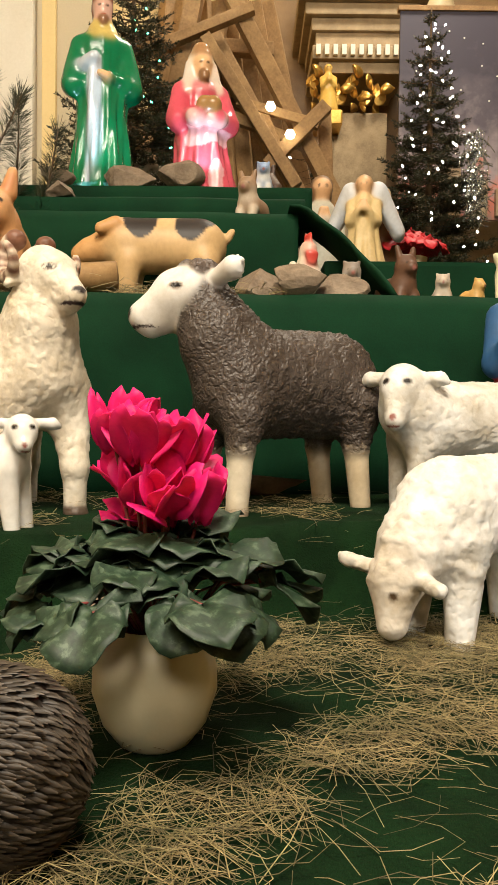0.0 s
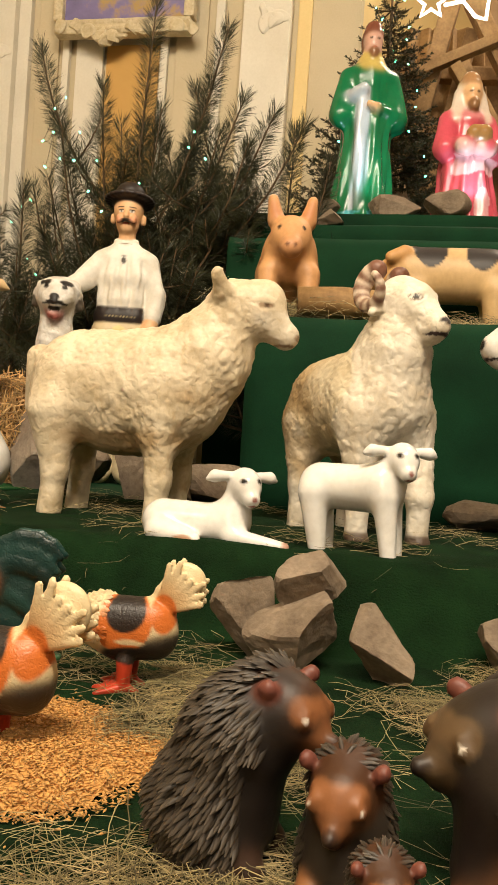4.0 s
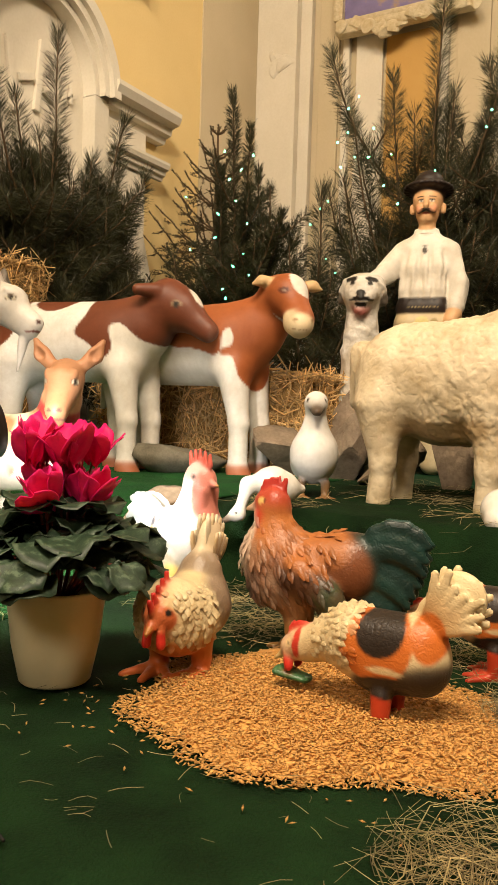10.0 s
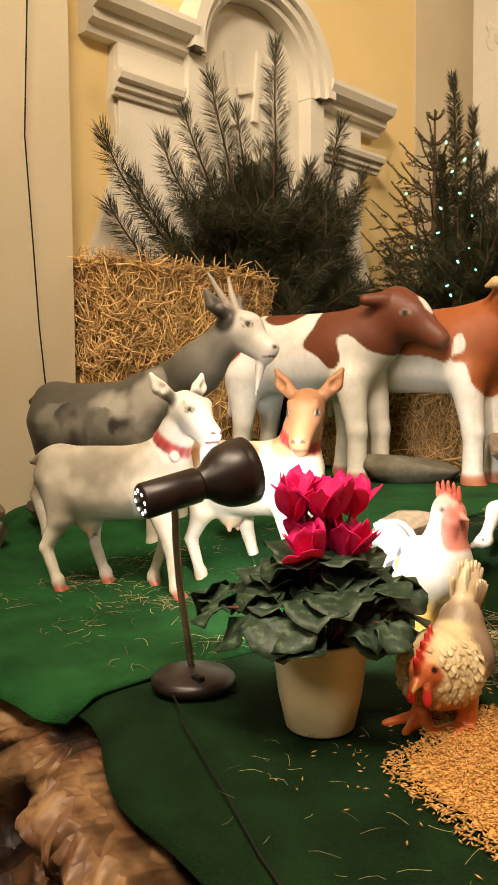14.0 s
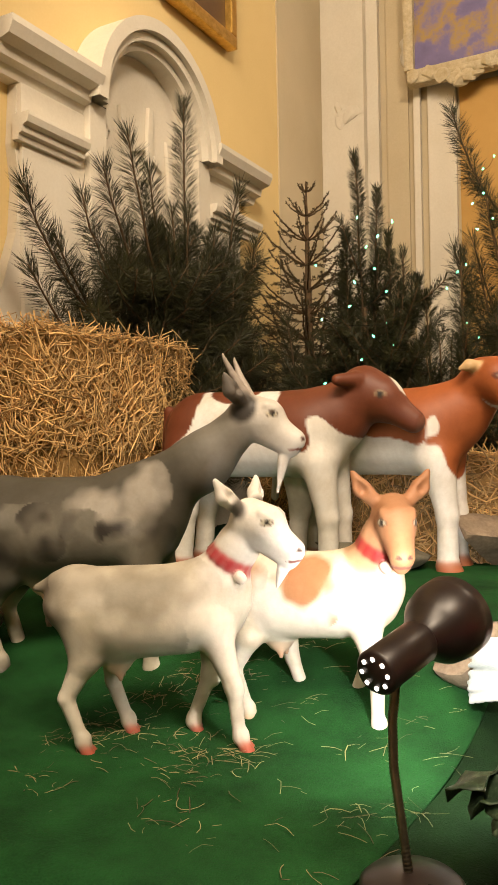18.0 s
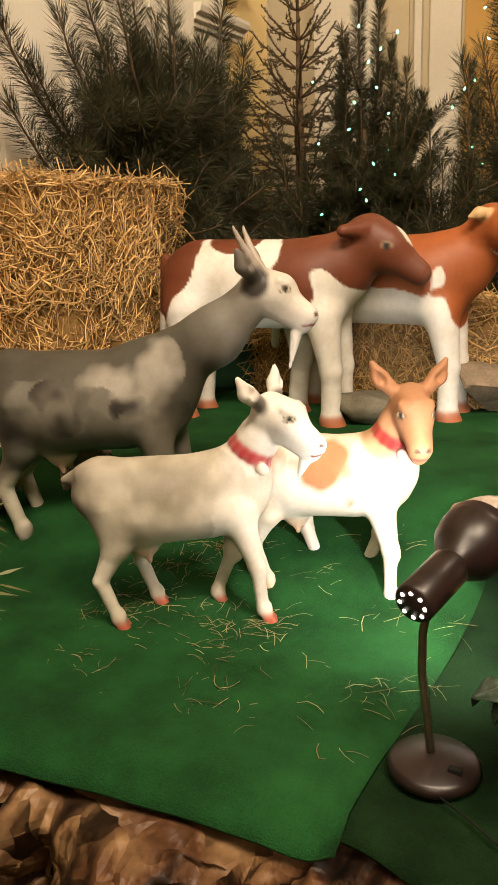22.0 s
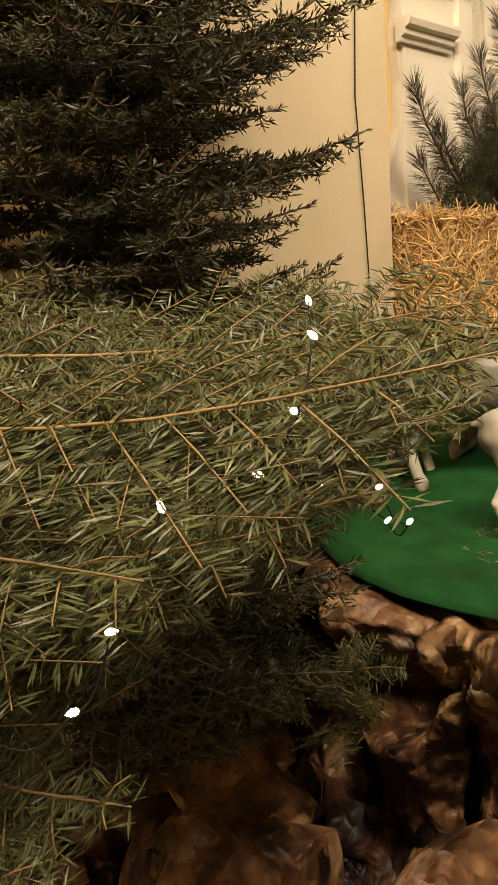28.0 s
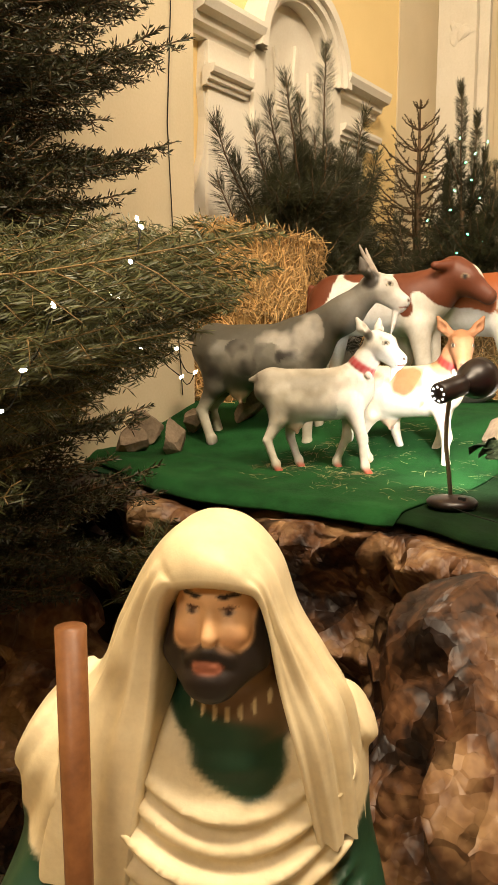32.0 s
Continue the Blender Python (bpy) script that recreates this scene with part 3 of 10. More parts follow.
part("arch_hood", arch_band(0.46, 0.52, 0.17, 0.002), WHITE_WALL, niche)
part("arch_moulding", arch_band(0.42, 0.459, 0.14, 0.002), WHITE_WALL, niche)
part("arch_inner_moulding", arch_band(0.385, 0.419, 0.10, 0.002), WHITE_WALL, niche)
disc = [(0.384 * math.cos(math.pi * i / 24), 0.012, 3.25 + 0.384 * math.sin(math.pi * i / 24)) for i in range(25)] + [(-0.384, 0.012, 1.2), (0.384, 0.012, 1.2)]
part("niche_back", mesh_of("niche_back", disc, [tuple(range(26, -1, -1))]), WHITE_WALL, niche)
for x0, x1 in ((-0.5, -0.386), (0.386, 0.5)):
    part("niche_jamb", box_bm(x0, 0.002, 1.2, x1, 0.1, 3.249, 0.005), WHITE_WALL, niche)
# raised monogram: plain bars and a small cross
for i, (x0, x1, z0, z1, lean) in enumerate(((0.13, 0.17, 3.0, 3.36, 8), (-0.06, -0.02, 3.05, 3.42, -6), (-0.24, -0.2, 2.98, 3.3, 4), (0.0, 0.1, 3.18, 3.22, 20), (-0.15, -0.07, 3.14, 3.18, -25), (-0.3, -0.25, 3.2, 3.23, 0), (-0.285, -0.265, 3.17, 3.27, 0), (0.27, 0.33, 3.2, 3.23, 0), (0.29, 0.31, 3.16, 3.27, 0), (0.04, 0.09, 2.82, 2.98, 30), (-0.1, -0.05, 2.8, 2.96, -30))):
    ob = part("relief_bar", box_bm(-(x1 - x0) / 2, 0, -(z1 - z0) / 2, (x1 - x0) / 2, 0.022, (z1 - z0) / 2, 0.006), WHITE_WALL, niche)
    ob.matrix_basis = pose((x0 + x1) / 2, 0.013, (z0 + z1) / 2, 0, lean, 0)

# carpeted lower levels: two overlapping carpets
def carpet_sheet(name, inside, x0, x1, y0, y1, lift, material, label, step=0.028):
    nx, ny = int((x1 - x0) / step), int((y1 - y0) / step)
    vs, ids, fs = [], {}, []
    for i in range(nx + 1):
        for j in range(ny + 1):
            x, y = x0 + i * step, y0 + j * step
            fx, fy, drop = inside(x, y)
            w = 0.006 * noise.noise(Vector((x * 4, y * 4, lift * 90))) + 0.003 * noise.noise(Vector((x * 11, y * 11, 2)))
            v = (y * 0.9 + x * 0.45) * 9 + 2.2 * noise.noise(Vector((x * 2.2, y * 2.2, 4)))
            w += 0.016 * max(0.0, math.sin(v)) ** 3 * smooth_step(-2.2, -2.6, x) * smooth_step(1.25, 1.0, y) * smooth_step(0.5, 0.6, y)
            ids[i, j] = len(vs)
            vs.append((fx, fy, ground(fx, fy) + lift + w - drop))
    for i in range(nx):
        for j in range(ny):
            fs.append((ids[i, j], ids[i + 1, j], ids[i + 1, j + 1], ids[i, j + 1]))
    ob = part(name, fast_mesh(name, vs, fs, True), material)
    s = ob.modifiers.new("thickness", "SOLIDIFY")
    s.thickness, s.offset = 0.008, -1
    return tagged(ob, label, "carpet", kind="structure")


def right_carpet(x, y):
    front = 0.345 + 0.09 * smooth_step(-1.1, -1.5, x) + 0.13 * smooth_step(-1.45, -1.8, x) + 0.01 * math.sin(x * 9)
    fy = front + (y - 0.3) * (2.62 - front) / (2.62 - 0.3)
    return x, fy, 0.02 * smooth_step(front + 0.05, front, fy)


def left_carpet(x, y):
    front = 0.505 + 0.4 * smooth_step(-2.5, -3.55, x) + 0.014 * math.sin(x * 6 + 1) + 0.05 * smooth_step(-1.85, -1.78, x)
    fy = front + (y - 0.5) * (2.6 - front) / (2.6 - 0.5)
    x += 0.055 * smooth_step(-1.95, -1.785, x) * smooth_step(0.5, 1.4, fy)
    return x, fy, 0.035 * smooth_step(front + 0.07, front, fy) + 0.02 * smooth_step(-1.84, -1.78, x) * 0.3


carpet_sheet("carpet", right_carpet, -2.0, 2.2, 0.3, 2.62, 0.0, CARPET_DARK, "dark green felt carpet on the stage")
carpet_sheet("carpet", left_carpet, -3.6, -1.785, 0.5, 2.6, 0.012, CARPET, "bright green felt carpet with a curling edge")
tagged(part("stage_base", box_bm(-3.3, 0.75, 0.001, 2.2, 2.6, 0.99), VELVET), "stage body under the green carpets", "stage", kind="structure")


# draped cloth over the upper steps
def drape(name, x0, x1, y0, y1, z0, z1, label, slope=0.0, nx=60):
    """A step covered in cloth: front hangs in soft folds, the top lies flat."""
    vs, fs = [], []
    rows = [(0.0, 0.0), (0.0, 0.25), (0.0, 0.5), (0.0, 0.75), (0.0, 0.93), (0.04, 1.0), (0.3, 1.0), (1.0, 1.0)]
    for i in range(nx + 1):
        x = x0 + (x1 - x0) * i / nx
        for v, h in rows:
            f = (1 - h) * 0.03 * noise.noise(Vector((x * 5, z0 * 3, 0.4))) * 2
            top = z1 + slope * (x - x0) + 0.012 * noise.noise(Vector((x * 3, v * 2, z1)))
            vs.append((x, y0 + v * (y1 - y0) + f, z0 + (top - z0) * h))
    n = len(rows)
    for i in range(nx):
        for j in range(n - 1):
            fs.append((i * n + j, (i + 1) * n + j, (i + 1) * n + j + 1, i * n + j + 1))
    ob = part(name, mesh_of(name, vs, fs, True), VELVET)
    s = ob.modifiers.new("thickness", "SOLIDIFY")
    s.thickness, s.offset = 0.012, -1
    return tagged(ob, label, "draped step", kind="structure")


drape("draped_step_low", -1.02, 1.9, 2.62, 3.6, 1.15, 1.86, "dark green cloth over a stage step")
drape("draped_step_mid", -1.3, 0.2, 3.42, 4.05, 1.8, 2.32, "dark green cloth over a stage step")
drape("draped_step_high", -1.6, 0.25, 3.75, 4.4, 2.25, 2.47, "dark green cloth over a stage step")
drape("draped_step_top", -1.7, 0.3, 4.0, 5.2, 2.4, 2.6, "dark green cloth over a stage step")
tagged(part("stage_body_upper", box_bm(-1.6, 4.4, 0.001, 2.4, 5.2, 2.2), VELVET), "stage body below the upper steps", "stage", kind="structure")
slope = []
for i in range(13):
    for j in range(5):
        t = i / 12
        slope.append((0.16 + 0.34 * t + 0.02 * noise.noise(Vector((t * 4, j, 0))), 3.40 - 0.62 * t + 0.12 * j, 2.34 - 0.47 * t ** 1.4 + 0.01 * j))
ob = part("draped_slope", mesh_of("draped_slope", slope, [(i * 5 + j, i * 5 + j + 1, i * 5 + j + 6, i * 5 + j + 5) for i in range(12) for j in range(4)], True), VELVET)
ob.modifiers.new("thickness", "SOLIDIFY").thickness = 0.012
tagged(ob, "dark green cloth falling slantwise between two steps", "draped step", kind="structure")
tagged(part("stage_back", box_bm(-3.69, 2.6, 0.001, -1.02, 5.28, 1.205), VELVET), "dark green covered rear stage", "stage", kind="structure")
tagged(part("stage_right", box_bm(0.3, 3.3, 0.001, 3.2, 6.4, 2.1, 0.02), VELVET), "dark green covered stage behind the steps", "stage", kind="structure")


# ---- cast animal figures ----
CREAM, IVORY, WHITE = (0.74, 0.63, 0.45), (0.79, 0.72, 0.6), (0.8, 0.78, 0.74)
BLACK, GREY, DARK = (0.015, 0.012, 0.01), (0.26, 0.24, 0.21), (0.05, 0.035, 0.03)
RED_BROWN, BROWN, PINK = (0.36, 0.1, 0.03), (0.16, 0.045, 0.02), (0.6, 0.3, 0.2)
HOOF, RED, ORANGE = (0.4, 0.13, 0.06), (0.6, 0.03, 0.02), (0.62, 0.2, 0.04)


def eyes(c, at, r=0.011, col=BLACK, white=True):
    if white:
        c.dab(at, r * 1.35, (0.75, 0.72, 0.66), (1.3, 1, 0.8), both=True)
    c.dab(at, r, col, both=True)


# large cream sheep in profile
c = Clay(0.05)
# warm shade of the underside, painted into the belly form and the dabs
UNDER_SHADE = (0.5, 0.36, 0.2)
c.cap((-0.15, 0, 0.35), (0.09, 0, 0.35), 0.15, 0.158, CREAM, 0.85)
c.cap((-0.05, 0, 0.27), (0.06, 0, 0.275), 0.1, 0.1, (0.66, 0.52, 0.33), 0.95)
c.cap((0.1, 0, 0.36), (0.185, 0, 0.43), 0.145, 0.112, CREAM, 0.85)
c.cap((0.185, 0, 0.44), (0.255, 0, 0.555), 0.102, 0.082, CREAM, 0.85)
c.cap((0.265, 0, 0.575), (0.33, 0, 0.588), 0.07, 0.06, CREAM, 0.8, 0.03)
c.cap((0.31, 0, 0.562), (0.395, 0, 0.502), 0.056, 0.036, IVORY, 0.85, 0.03)
c.pair((0.24, 0.06, 0.605), (0.228, 0.088, 0.645), 0.028, 0.017, CREAM, 1, 0.02)
c.pair((0.1, 0.075, 0.26), (0.105, 0.08, 0.11), 0.052, 0.034, CREAM, 1, 0.04)
c.pair((0.105, 0.08, 0.11), (0.1, 0.08, 0.0), 0.03, 0.031, CREAM, 1, 0.02)
c.pair((-0.2, 0.075, 0.27), (-0.185, 0.08, 0.12), 0.07, 0.035, CREAM, 1, 0.05)
c.pair((-0.185, 0.08, 0.12), (-0.195, 0.08, 0.0), 0.032, 0.033, CREAM, 1, 0.02)
c.cap((-0.295, 0, 0.42), (-0.305, 0, 0.28), 0.034, 0.022, CREAM, 1, 0.03)
# soft tan patches paint the shade under belly, chest and rump
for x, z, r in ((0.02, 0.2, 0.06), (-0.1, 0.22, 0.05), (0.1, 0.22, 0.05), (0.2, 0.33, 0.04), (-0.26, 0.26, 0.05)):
    c.dab((x, 0, z), r, UNDER_SHADE, (1.4, 3, 0.5), 0.05, soft=0.06)
c.pair((0.345, 0.04, 0.592), (0.362, 0.036, 0.585), 0.009, 0.006, CREAM, 1, 0.008)
c.dab((0.35, 0.047, 0.574), 0.016, (0.42, 0.3, 0.19), (1.4, 1, 0.45), both=True)
c.dab((0.352, 0.047, 0.574), 0.0075, (0.1, 0.06, 0.03), (1.3, 1, 0.7), both=True)
c.dab((0.425, 0, 0.497), 0.013, (0.4, 0.29, 0.2), (1, 1.6, 0.7))
c.dab((0.4, 0, 0.476), 0.032, (0.34, 0.25, 0.17), (1.2, 1.5, 0.1))
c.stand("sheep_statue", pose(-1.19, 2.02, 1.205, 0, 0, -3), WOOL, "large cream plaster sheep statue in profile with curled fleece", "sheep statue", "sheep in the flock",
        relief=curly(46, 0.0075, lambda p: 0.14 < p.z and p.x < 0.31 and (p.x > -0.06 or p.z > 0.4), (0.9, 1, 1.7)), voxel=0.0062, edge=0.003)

# calves
def calf(col, patches):
    c = Clay(0.05)
    c.cap((-0.36, 0, 0.49), (0.04, 0, 0.485), 0.155, 0.15, WHITE, 0.85)
    c.cap((0.05, 0, 0.49), (0.15, 0, 0.54), 0.13, 0.1, WHITE, 0.8)
    c.cap((0.15, 0, 0.55), (0.24, 0, 0.62), 0.095, 0.075, WHITE, 0.8)
    c.pair((0.1, 0.075, 0.38), (0.13, 0.08, 0.2), 0.06, 0.036, WHITE, 1, 0.05)
    c.pair((0.13, 0.08, 0.2), (0.13, 0.08, 0.04), 0.034, 0.036, WHITE, 1, 0.02)
    c.pair((0.13, 0.08, 0.03), (0.14, 0.08, 0.0), 0.042, 0.046, HOOF, 1, 0.01)
    c.pair((-0.4, 0.08, 0.4), (-0.4, 0.085, 0.22), 0.08, 0.04, WHITE, 1, 0.06)
    c.pair((-0.4, 0.085, 0.22), (-0.42, 0.085, 0.04), 0.036, 0.036, WHITE, 1, 0.02)
    c.pair((-0.42, 0.085, 0.03), (-0.41, 0.085, 0.0), 0.042, 0.046, HOOF, 1, 0.01)
    c.cap((-0.51, 0, 0.58), (-0.54, 0, 0.25), 0.02, 0.015, WHITE, 1, 0.02)
    for at, r, stretch in patches:
        c.dab(at, r, col, stretch, 0.06)
    return c


c = calf(RED_BROWN, (((-0.02, 0, 0.6), 0.19, (1.0, 1, 0.9)), ((0.16, 0, 0.52), 0.15, (0.75, 1, 1.35)), ((-0.42, 0, 0.62), 0.16, (1.1, 1.2, 0.8))))
c.cap((0.245, -0.02, 0.66), (0.29, -0.045, 0.66), 0.072, 0.07, RED_BROWN, 0.95, 0.04)
c.cap((0.3, -0.05, 0.645), (0.37, -0.1, 0.565), 0.06, 0.045, RED_BROWN, 1, 0.03)
c.cap((0.36, -0.105, 0.55), (0.372, -0.115, 0.54), 0.05, 0.046, (0.78, 0.64, 0.42), 1, 0.02)
for s in (1, -1):
    c.dab((0.395 - 0.02 * s, -0.135 - 0.02 * s, 0.553), 0.008, (0.4, 0.25, 0.14), (1.2, 1.2, 0.8), soft=0.003)
c.dab((0.38, -0.14, 0.522), 0.03, (0.45, 0.3, 0.18), (1.3, 1.3, 0.1), soft=0.003)
for p0, p1, p2 in (((0.25, -0.07, 0.698), (0.212, -0.092, 0.7), (0.184, -0.103, 0.69)), ((0.32, 0.0, 0.69), (0.36, 0.016, 0.69), (0.388, 0.024, 0.678))):
    c.cap(p0, p1, 0.016, 0.021, (0.66, 0.46, 0.24), 1, 0.006)
    c.cap(p1, p2, 0.021, 0.007, (0.66, 0.46, 0.24), 1, 0.006)
c.dab((0.345, -0.068, 0.685), 0.042, (0.8, 0.78, 0.72), (0.9, 0.8, 2.2), soft=0.004)
c.dab((0.31, -0.123, 0.662), 0.017, (0.12, 0.03, 0.015), (1.3, 1.2, 0.75), soft=0.004)
c.dab((0.312, -0.125, 0.662), 0.008, (0.6, 0.5, 0.4), (1.3, 1.2, 0.75), soft=0.003)
c.dab((0.312, -0.126, 0.661), 0.006, BLACK, (1.3, 1.2, 1), soft=0.003)
c.stand("calf_statue", pose(-2.205, 2.42, 1.205, 0, 0, 2), PLASTER, "chestnut and white painted calf statue with a white blaze", "calf statue", "calves", voxel=0.0075, edge=0.002)

c = calf(BROWN, (((0.16, 0, 0.62), 0.15, (1.2, 1, 1.0)), ((0.04, 0, 0.56), 0.14, (0.95, 1, 1.2)), ((-0.45, 0, 0.56), 0.17, (0.75, 1.1, 1.1)), ((-0.22, 0, 0.68), 0.12, (1, 1, 0.9))))
c.cap((0.24, 0, 0.625), (0.3, 0, 0.6), 0.08, 0.07, BROWN, 0.85, 0.04)
c.cap((0.3, 0, 0.595), (0.405, 0, 0.52), 0.062, 0.04, BROWN, 0.85, 0.03)
c.pair((0.225, 0.06, 0.66), (0.18, 0.11, 0.66), 0.03, 0.02, BROWN, 1, 0.015)
c.dab((0.34, 0, 0.635), 0.03, (0.8, 0.78, 0.72), (2.4, 0.8, 1.2))
c.dab((0.31, 0.062, 0.612), 0.016, (0.3, 0.2, 0.12), (1.3, 1, 0.75), both=True)
c.dab((0.31, 0.062, 0.61), 0.012, BLACK, both=True)
c.dab((0.43, 0, 0.51), 0.03, (0.2, 0.08, 0.05))
c.stand("calf_statue", pose(-2.56, 2.22, 1.205, 0, 0, 5), PLASTER, "dark brown and white painted calf statue", "calf statue", "calves", voxel=0.0075, edge=0.002)


# goats
def goat(k, coat, belly, hooves, foot, rear_coat=None):
    """k: size; hooves: where the right front, left front, right rear and left rear foot stand."""
    c = Clay(0.03 * k)
    c.cap((-0.145 * k, 0, 0.302 * k), (0.05 * k, 0, 0.3 * k), 0.076 * k, 0.08 * k, coat, 0.9)
    c.cap((-0.085 * k, 0, 0.268 * k), (0.045 * k, 0, 0.272 * k), 0.086 * k, 0.08 * k, belly, 1.05)
    c.cap((0.07 * k, 0, 0.298 * k), (0.125 * k, 0, 0.318 * k), 0.077 * k, 0.064 * k, coat, 0.85)
    c.cap((0.125 * k, 0, 0.27 * k), (0.13 * k, 0, 0.29 * k), 0.05 * k, 0.05 * k, coat, 0.9)
    c.cap((-0.19 * k, 0, 0.335 * k), (-0.2 * k, 0, 0.3 * k), 0.045 * k, 0.05 * k, coat, 1.1)
    for i, (hx, hy) in enumerate(hooves):
        s = -1 if i % 2 == 0 else 1
        if i < 2:
            knee = (0.5 * (0.11 * k + hx) + 0.012 * k, 0.5 * (0.045 * k * s + hy), 0.135 * k)
            c.cap((0.108 * k, 0.042 * k * s, 0.262 * k), knee, 0.039 * k, 0.0185 * k, belly, 1, 0.028 * k)
            c.cap(knee, (knee[0] + 0.004 * k, knee[1], knee[2] - 0.012 * k), 0.0205 * k, 0.019 * k, belly, 1, 0.01 * k)
            c.cap(knee, (hx - 0.006 * k, hy, 0.03 * k), 0.0165 * k, 0.0135 * k, belly, 1, 0.008 * k)
        else:
            hock = (hx - 0.036 * k, hy, 0.118 * k)
            c.cap((-0.16 * k, 0.042 * k * s, 0.285 * k), (hx * 0.5 - 0.075 * k, 0.5 * (hy + 0.042 * k * s), 0.195 * k), 0.053 * k, 0.033 * k, rear_coat or coat, 1, 0.03 * k)
            c.cap((hx * 0.5 - 0.075 * k, 0.5 * (hy + 0.042 * k * s), 0.195 * k), hock, 0.029 * k, 0.0165 * k, belly, 1, 0.012 * k)
            c.cap(hock, (hx - 0.004 * k, hy, 0.03 * k), 0.0165 * k, 0.0135 * k, belly, 1, 0.008 * k)
        c.cap((hx - 0.002 * k, hy, 0.034 * k), (hx - 0.002 * k, hy, 0.028 * k), 0.0165 * k, 0.0175 * k, belly, 1, 0.008 * k)
        for t in (1, -1):
            c.cap((hx, hy + 0.008 * k * t, 0.02 * k), (hx + 0.012 * k, hy + 0.0095 * k * t, 0.0), 0.0115 * k, 0.0155 * k, foot, 1, 0.003)
    c.cap((-0.1 * k, 0, 0.2 * k), (-0.095 * k, 0, 0.176 * k), 0.038 * k, 0.028 * k, (0.62, 0.47, 0.34), 1, 0.03 * k)
    c.pair((-0.09 * k, 0.015 * k, 0.16 * k), (-0.086 * k, 0.017 * k, 0.144 * k), 0.0085 * k, 0.006 * k, (0.6, 0.38, 0.26), 1, 0.008 * k)
    c.cap((-0.225 * k, 0, 0.345 * k), (-0.262 * k, 0, 0.335 * k), 0.02 * k, 0.009 * k, coat, 1, 0.015 * k)
    return c


def goat_head(c, x, y, z, k, face, ear, beard=0.0, turn=0.0, nod=0.0):
    """A head whose brow lies at (x, y, z); turn swings the nose sideways, nod lowers it."""
    co, si, cn, sn = math.cos(turn), math.sin(turn), math.cos(nod), math.sin(nod)

    def at(f, s, u):
        f, u = f * cn + u * sn, u * cn - f * sn
        return (x + k * (f * co - s * si), y + k * (f * si + s * co), z + k * u)
    c.cap(at(-0.012, 0, 0.002), at(0.022, 0, -0.006), 0.033 * k, 0.031 * k, face, 1, 0.015 * k)
    c.cap(at(0.02, 0, -0.018), at(0.07, 0, -0.05), 0.029 * k, 0.0205 * k, face, 0.95, 0.015 * k)
    c.cap(at(0.012, 0, -0.036), at(0.062, 0, -0.068), 0.02 * k, 0.014 * k, face, 0.95, 0.012 * k)
    for s in (1, -1):
        c.cap(at(-0.018, 0.026 * s, 0.018), at(-0.03, 0.05 * s, 0.04), 0.012 * k, 0.0155 * k, ear, 1, 0.006 * k)
        c.cap(at(-0.03, 0.05 * s, 0.04), at(-0.038, 0.064 * s, 0.066), 0.0155 * k, 0.005 * k, ear, 1, 0.004 * k)
        c.carve(at(-0.014, 0.05 * s, 0.04), at(-0.022, 0.064 * s, 0.058), 0.0095 * k, 0.005 * k, 1, 0.003)
        c.cap(at(0.026, 0.024 * s, 0.012), at(0.038, 0.021 * s, 0.006), 0.0075 * k, 0.006 * k, face, 1, 0.006 * k)
        c.dab(at(0.037, 0.0285 * s, -0.003), 0.0088 * k, (0.1, 0.07, 0.05), (1.35, 1.35, 0.72), soft=0.0025)
        c.dab(at(0.037, 0.029 * s, -0.003), 0.0072 * k, (0.62, 0.58, 0.46), (1.35, 1.35, 0.66), soft=0.0025)
        c.dab(at(0.038, 0.029 * s, -0.003), 0.0045 * k, BLACK, (1.2, 1.2, 0.9), soft=0.002)
        c.dab(at(0.087, 0.009 * s, -0.048), 0.0048 * k, (0.1, 0.05, 0.04), (1.2, 1.2, 0.7), soft=0.002)
    c.dab(at(0.08, 0, -0.066), 0.02 * k, (0.25, 0.1, 0.08), (1.2, 1.5, 0.13), soft=0.002)
    if beard:
        c.cap(at(0.05, 0, -0.082), at(0.038, 0, -0.082 - beard), 0.011 * k, 0.003 * k, face, 1, 0.006)


# grey and white goat with a red collar
c = goat(1.0, (0.5, 0.46, 0.37), (0.62, 0.58, 0.49), ((0.167, -0.049), (0.062, 0.052), (-0.156, -0.059), (-0.081, 0.06)), (0.4, 0.09, 0.05))
c.cap((0.11, 0, 0.335), (0.165, -0.022, 0.42), 0.06, 0.042, (0.72, 0.69, 0.62), 0.85, 0.03)
c.cap((0.165, -0.022, 0.42), (0.185, -0.035, 0.455), 0.042, 0.037, WHITE, 0.9, 0.02)
goat_head(c, 0.203, -0.048, 0.478, 1.22, WHITE, WHITE, 0.03, turn=-0.55)
for s in (1, -1):
    c.dab((0.185 + 0.022 * s, -0.045 + 0.032 * s, 0.5), 0.018, (0.16, 0.15, 0.14), (1.0, 1, 1.3), 0.01, soft=0.012)
c.dab((-0.22, 0, 0.28), 0.06, (0.12, 0.1, 0.075), (0.8, 1.5, 1.6), 0.04, soft=0.06)
for q, (x, z, r) in enumerate(((-0.14, 0.36, 0.05), (-0.03, 0.24, 0.05), (0.06, 0.34, 0.04), (-0.12, 0.24, 0.045))):
    c.dab((x, 0, z), r, (0.36, 0.33, 0.27) if q % 2 else (0.4, 0.36, 0.29), (1.2, 3, 0.9), 0.06, soft=0.06)
c.dab((-0.06, -0.08, 0.33), 0.08, (0.26, 0.235, 0.18), (1.3, 1, 0.7), 0.05, soft=0.1)
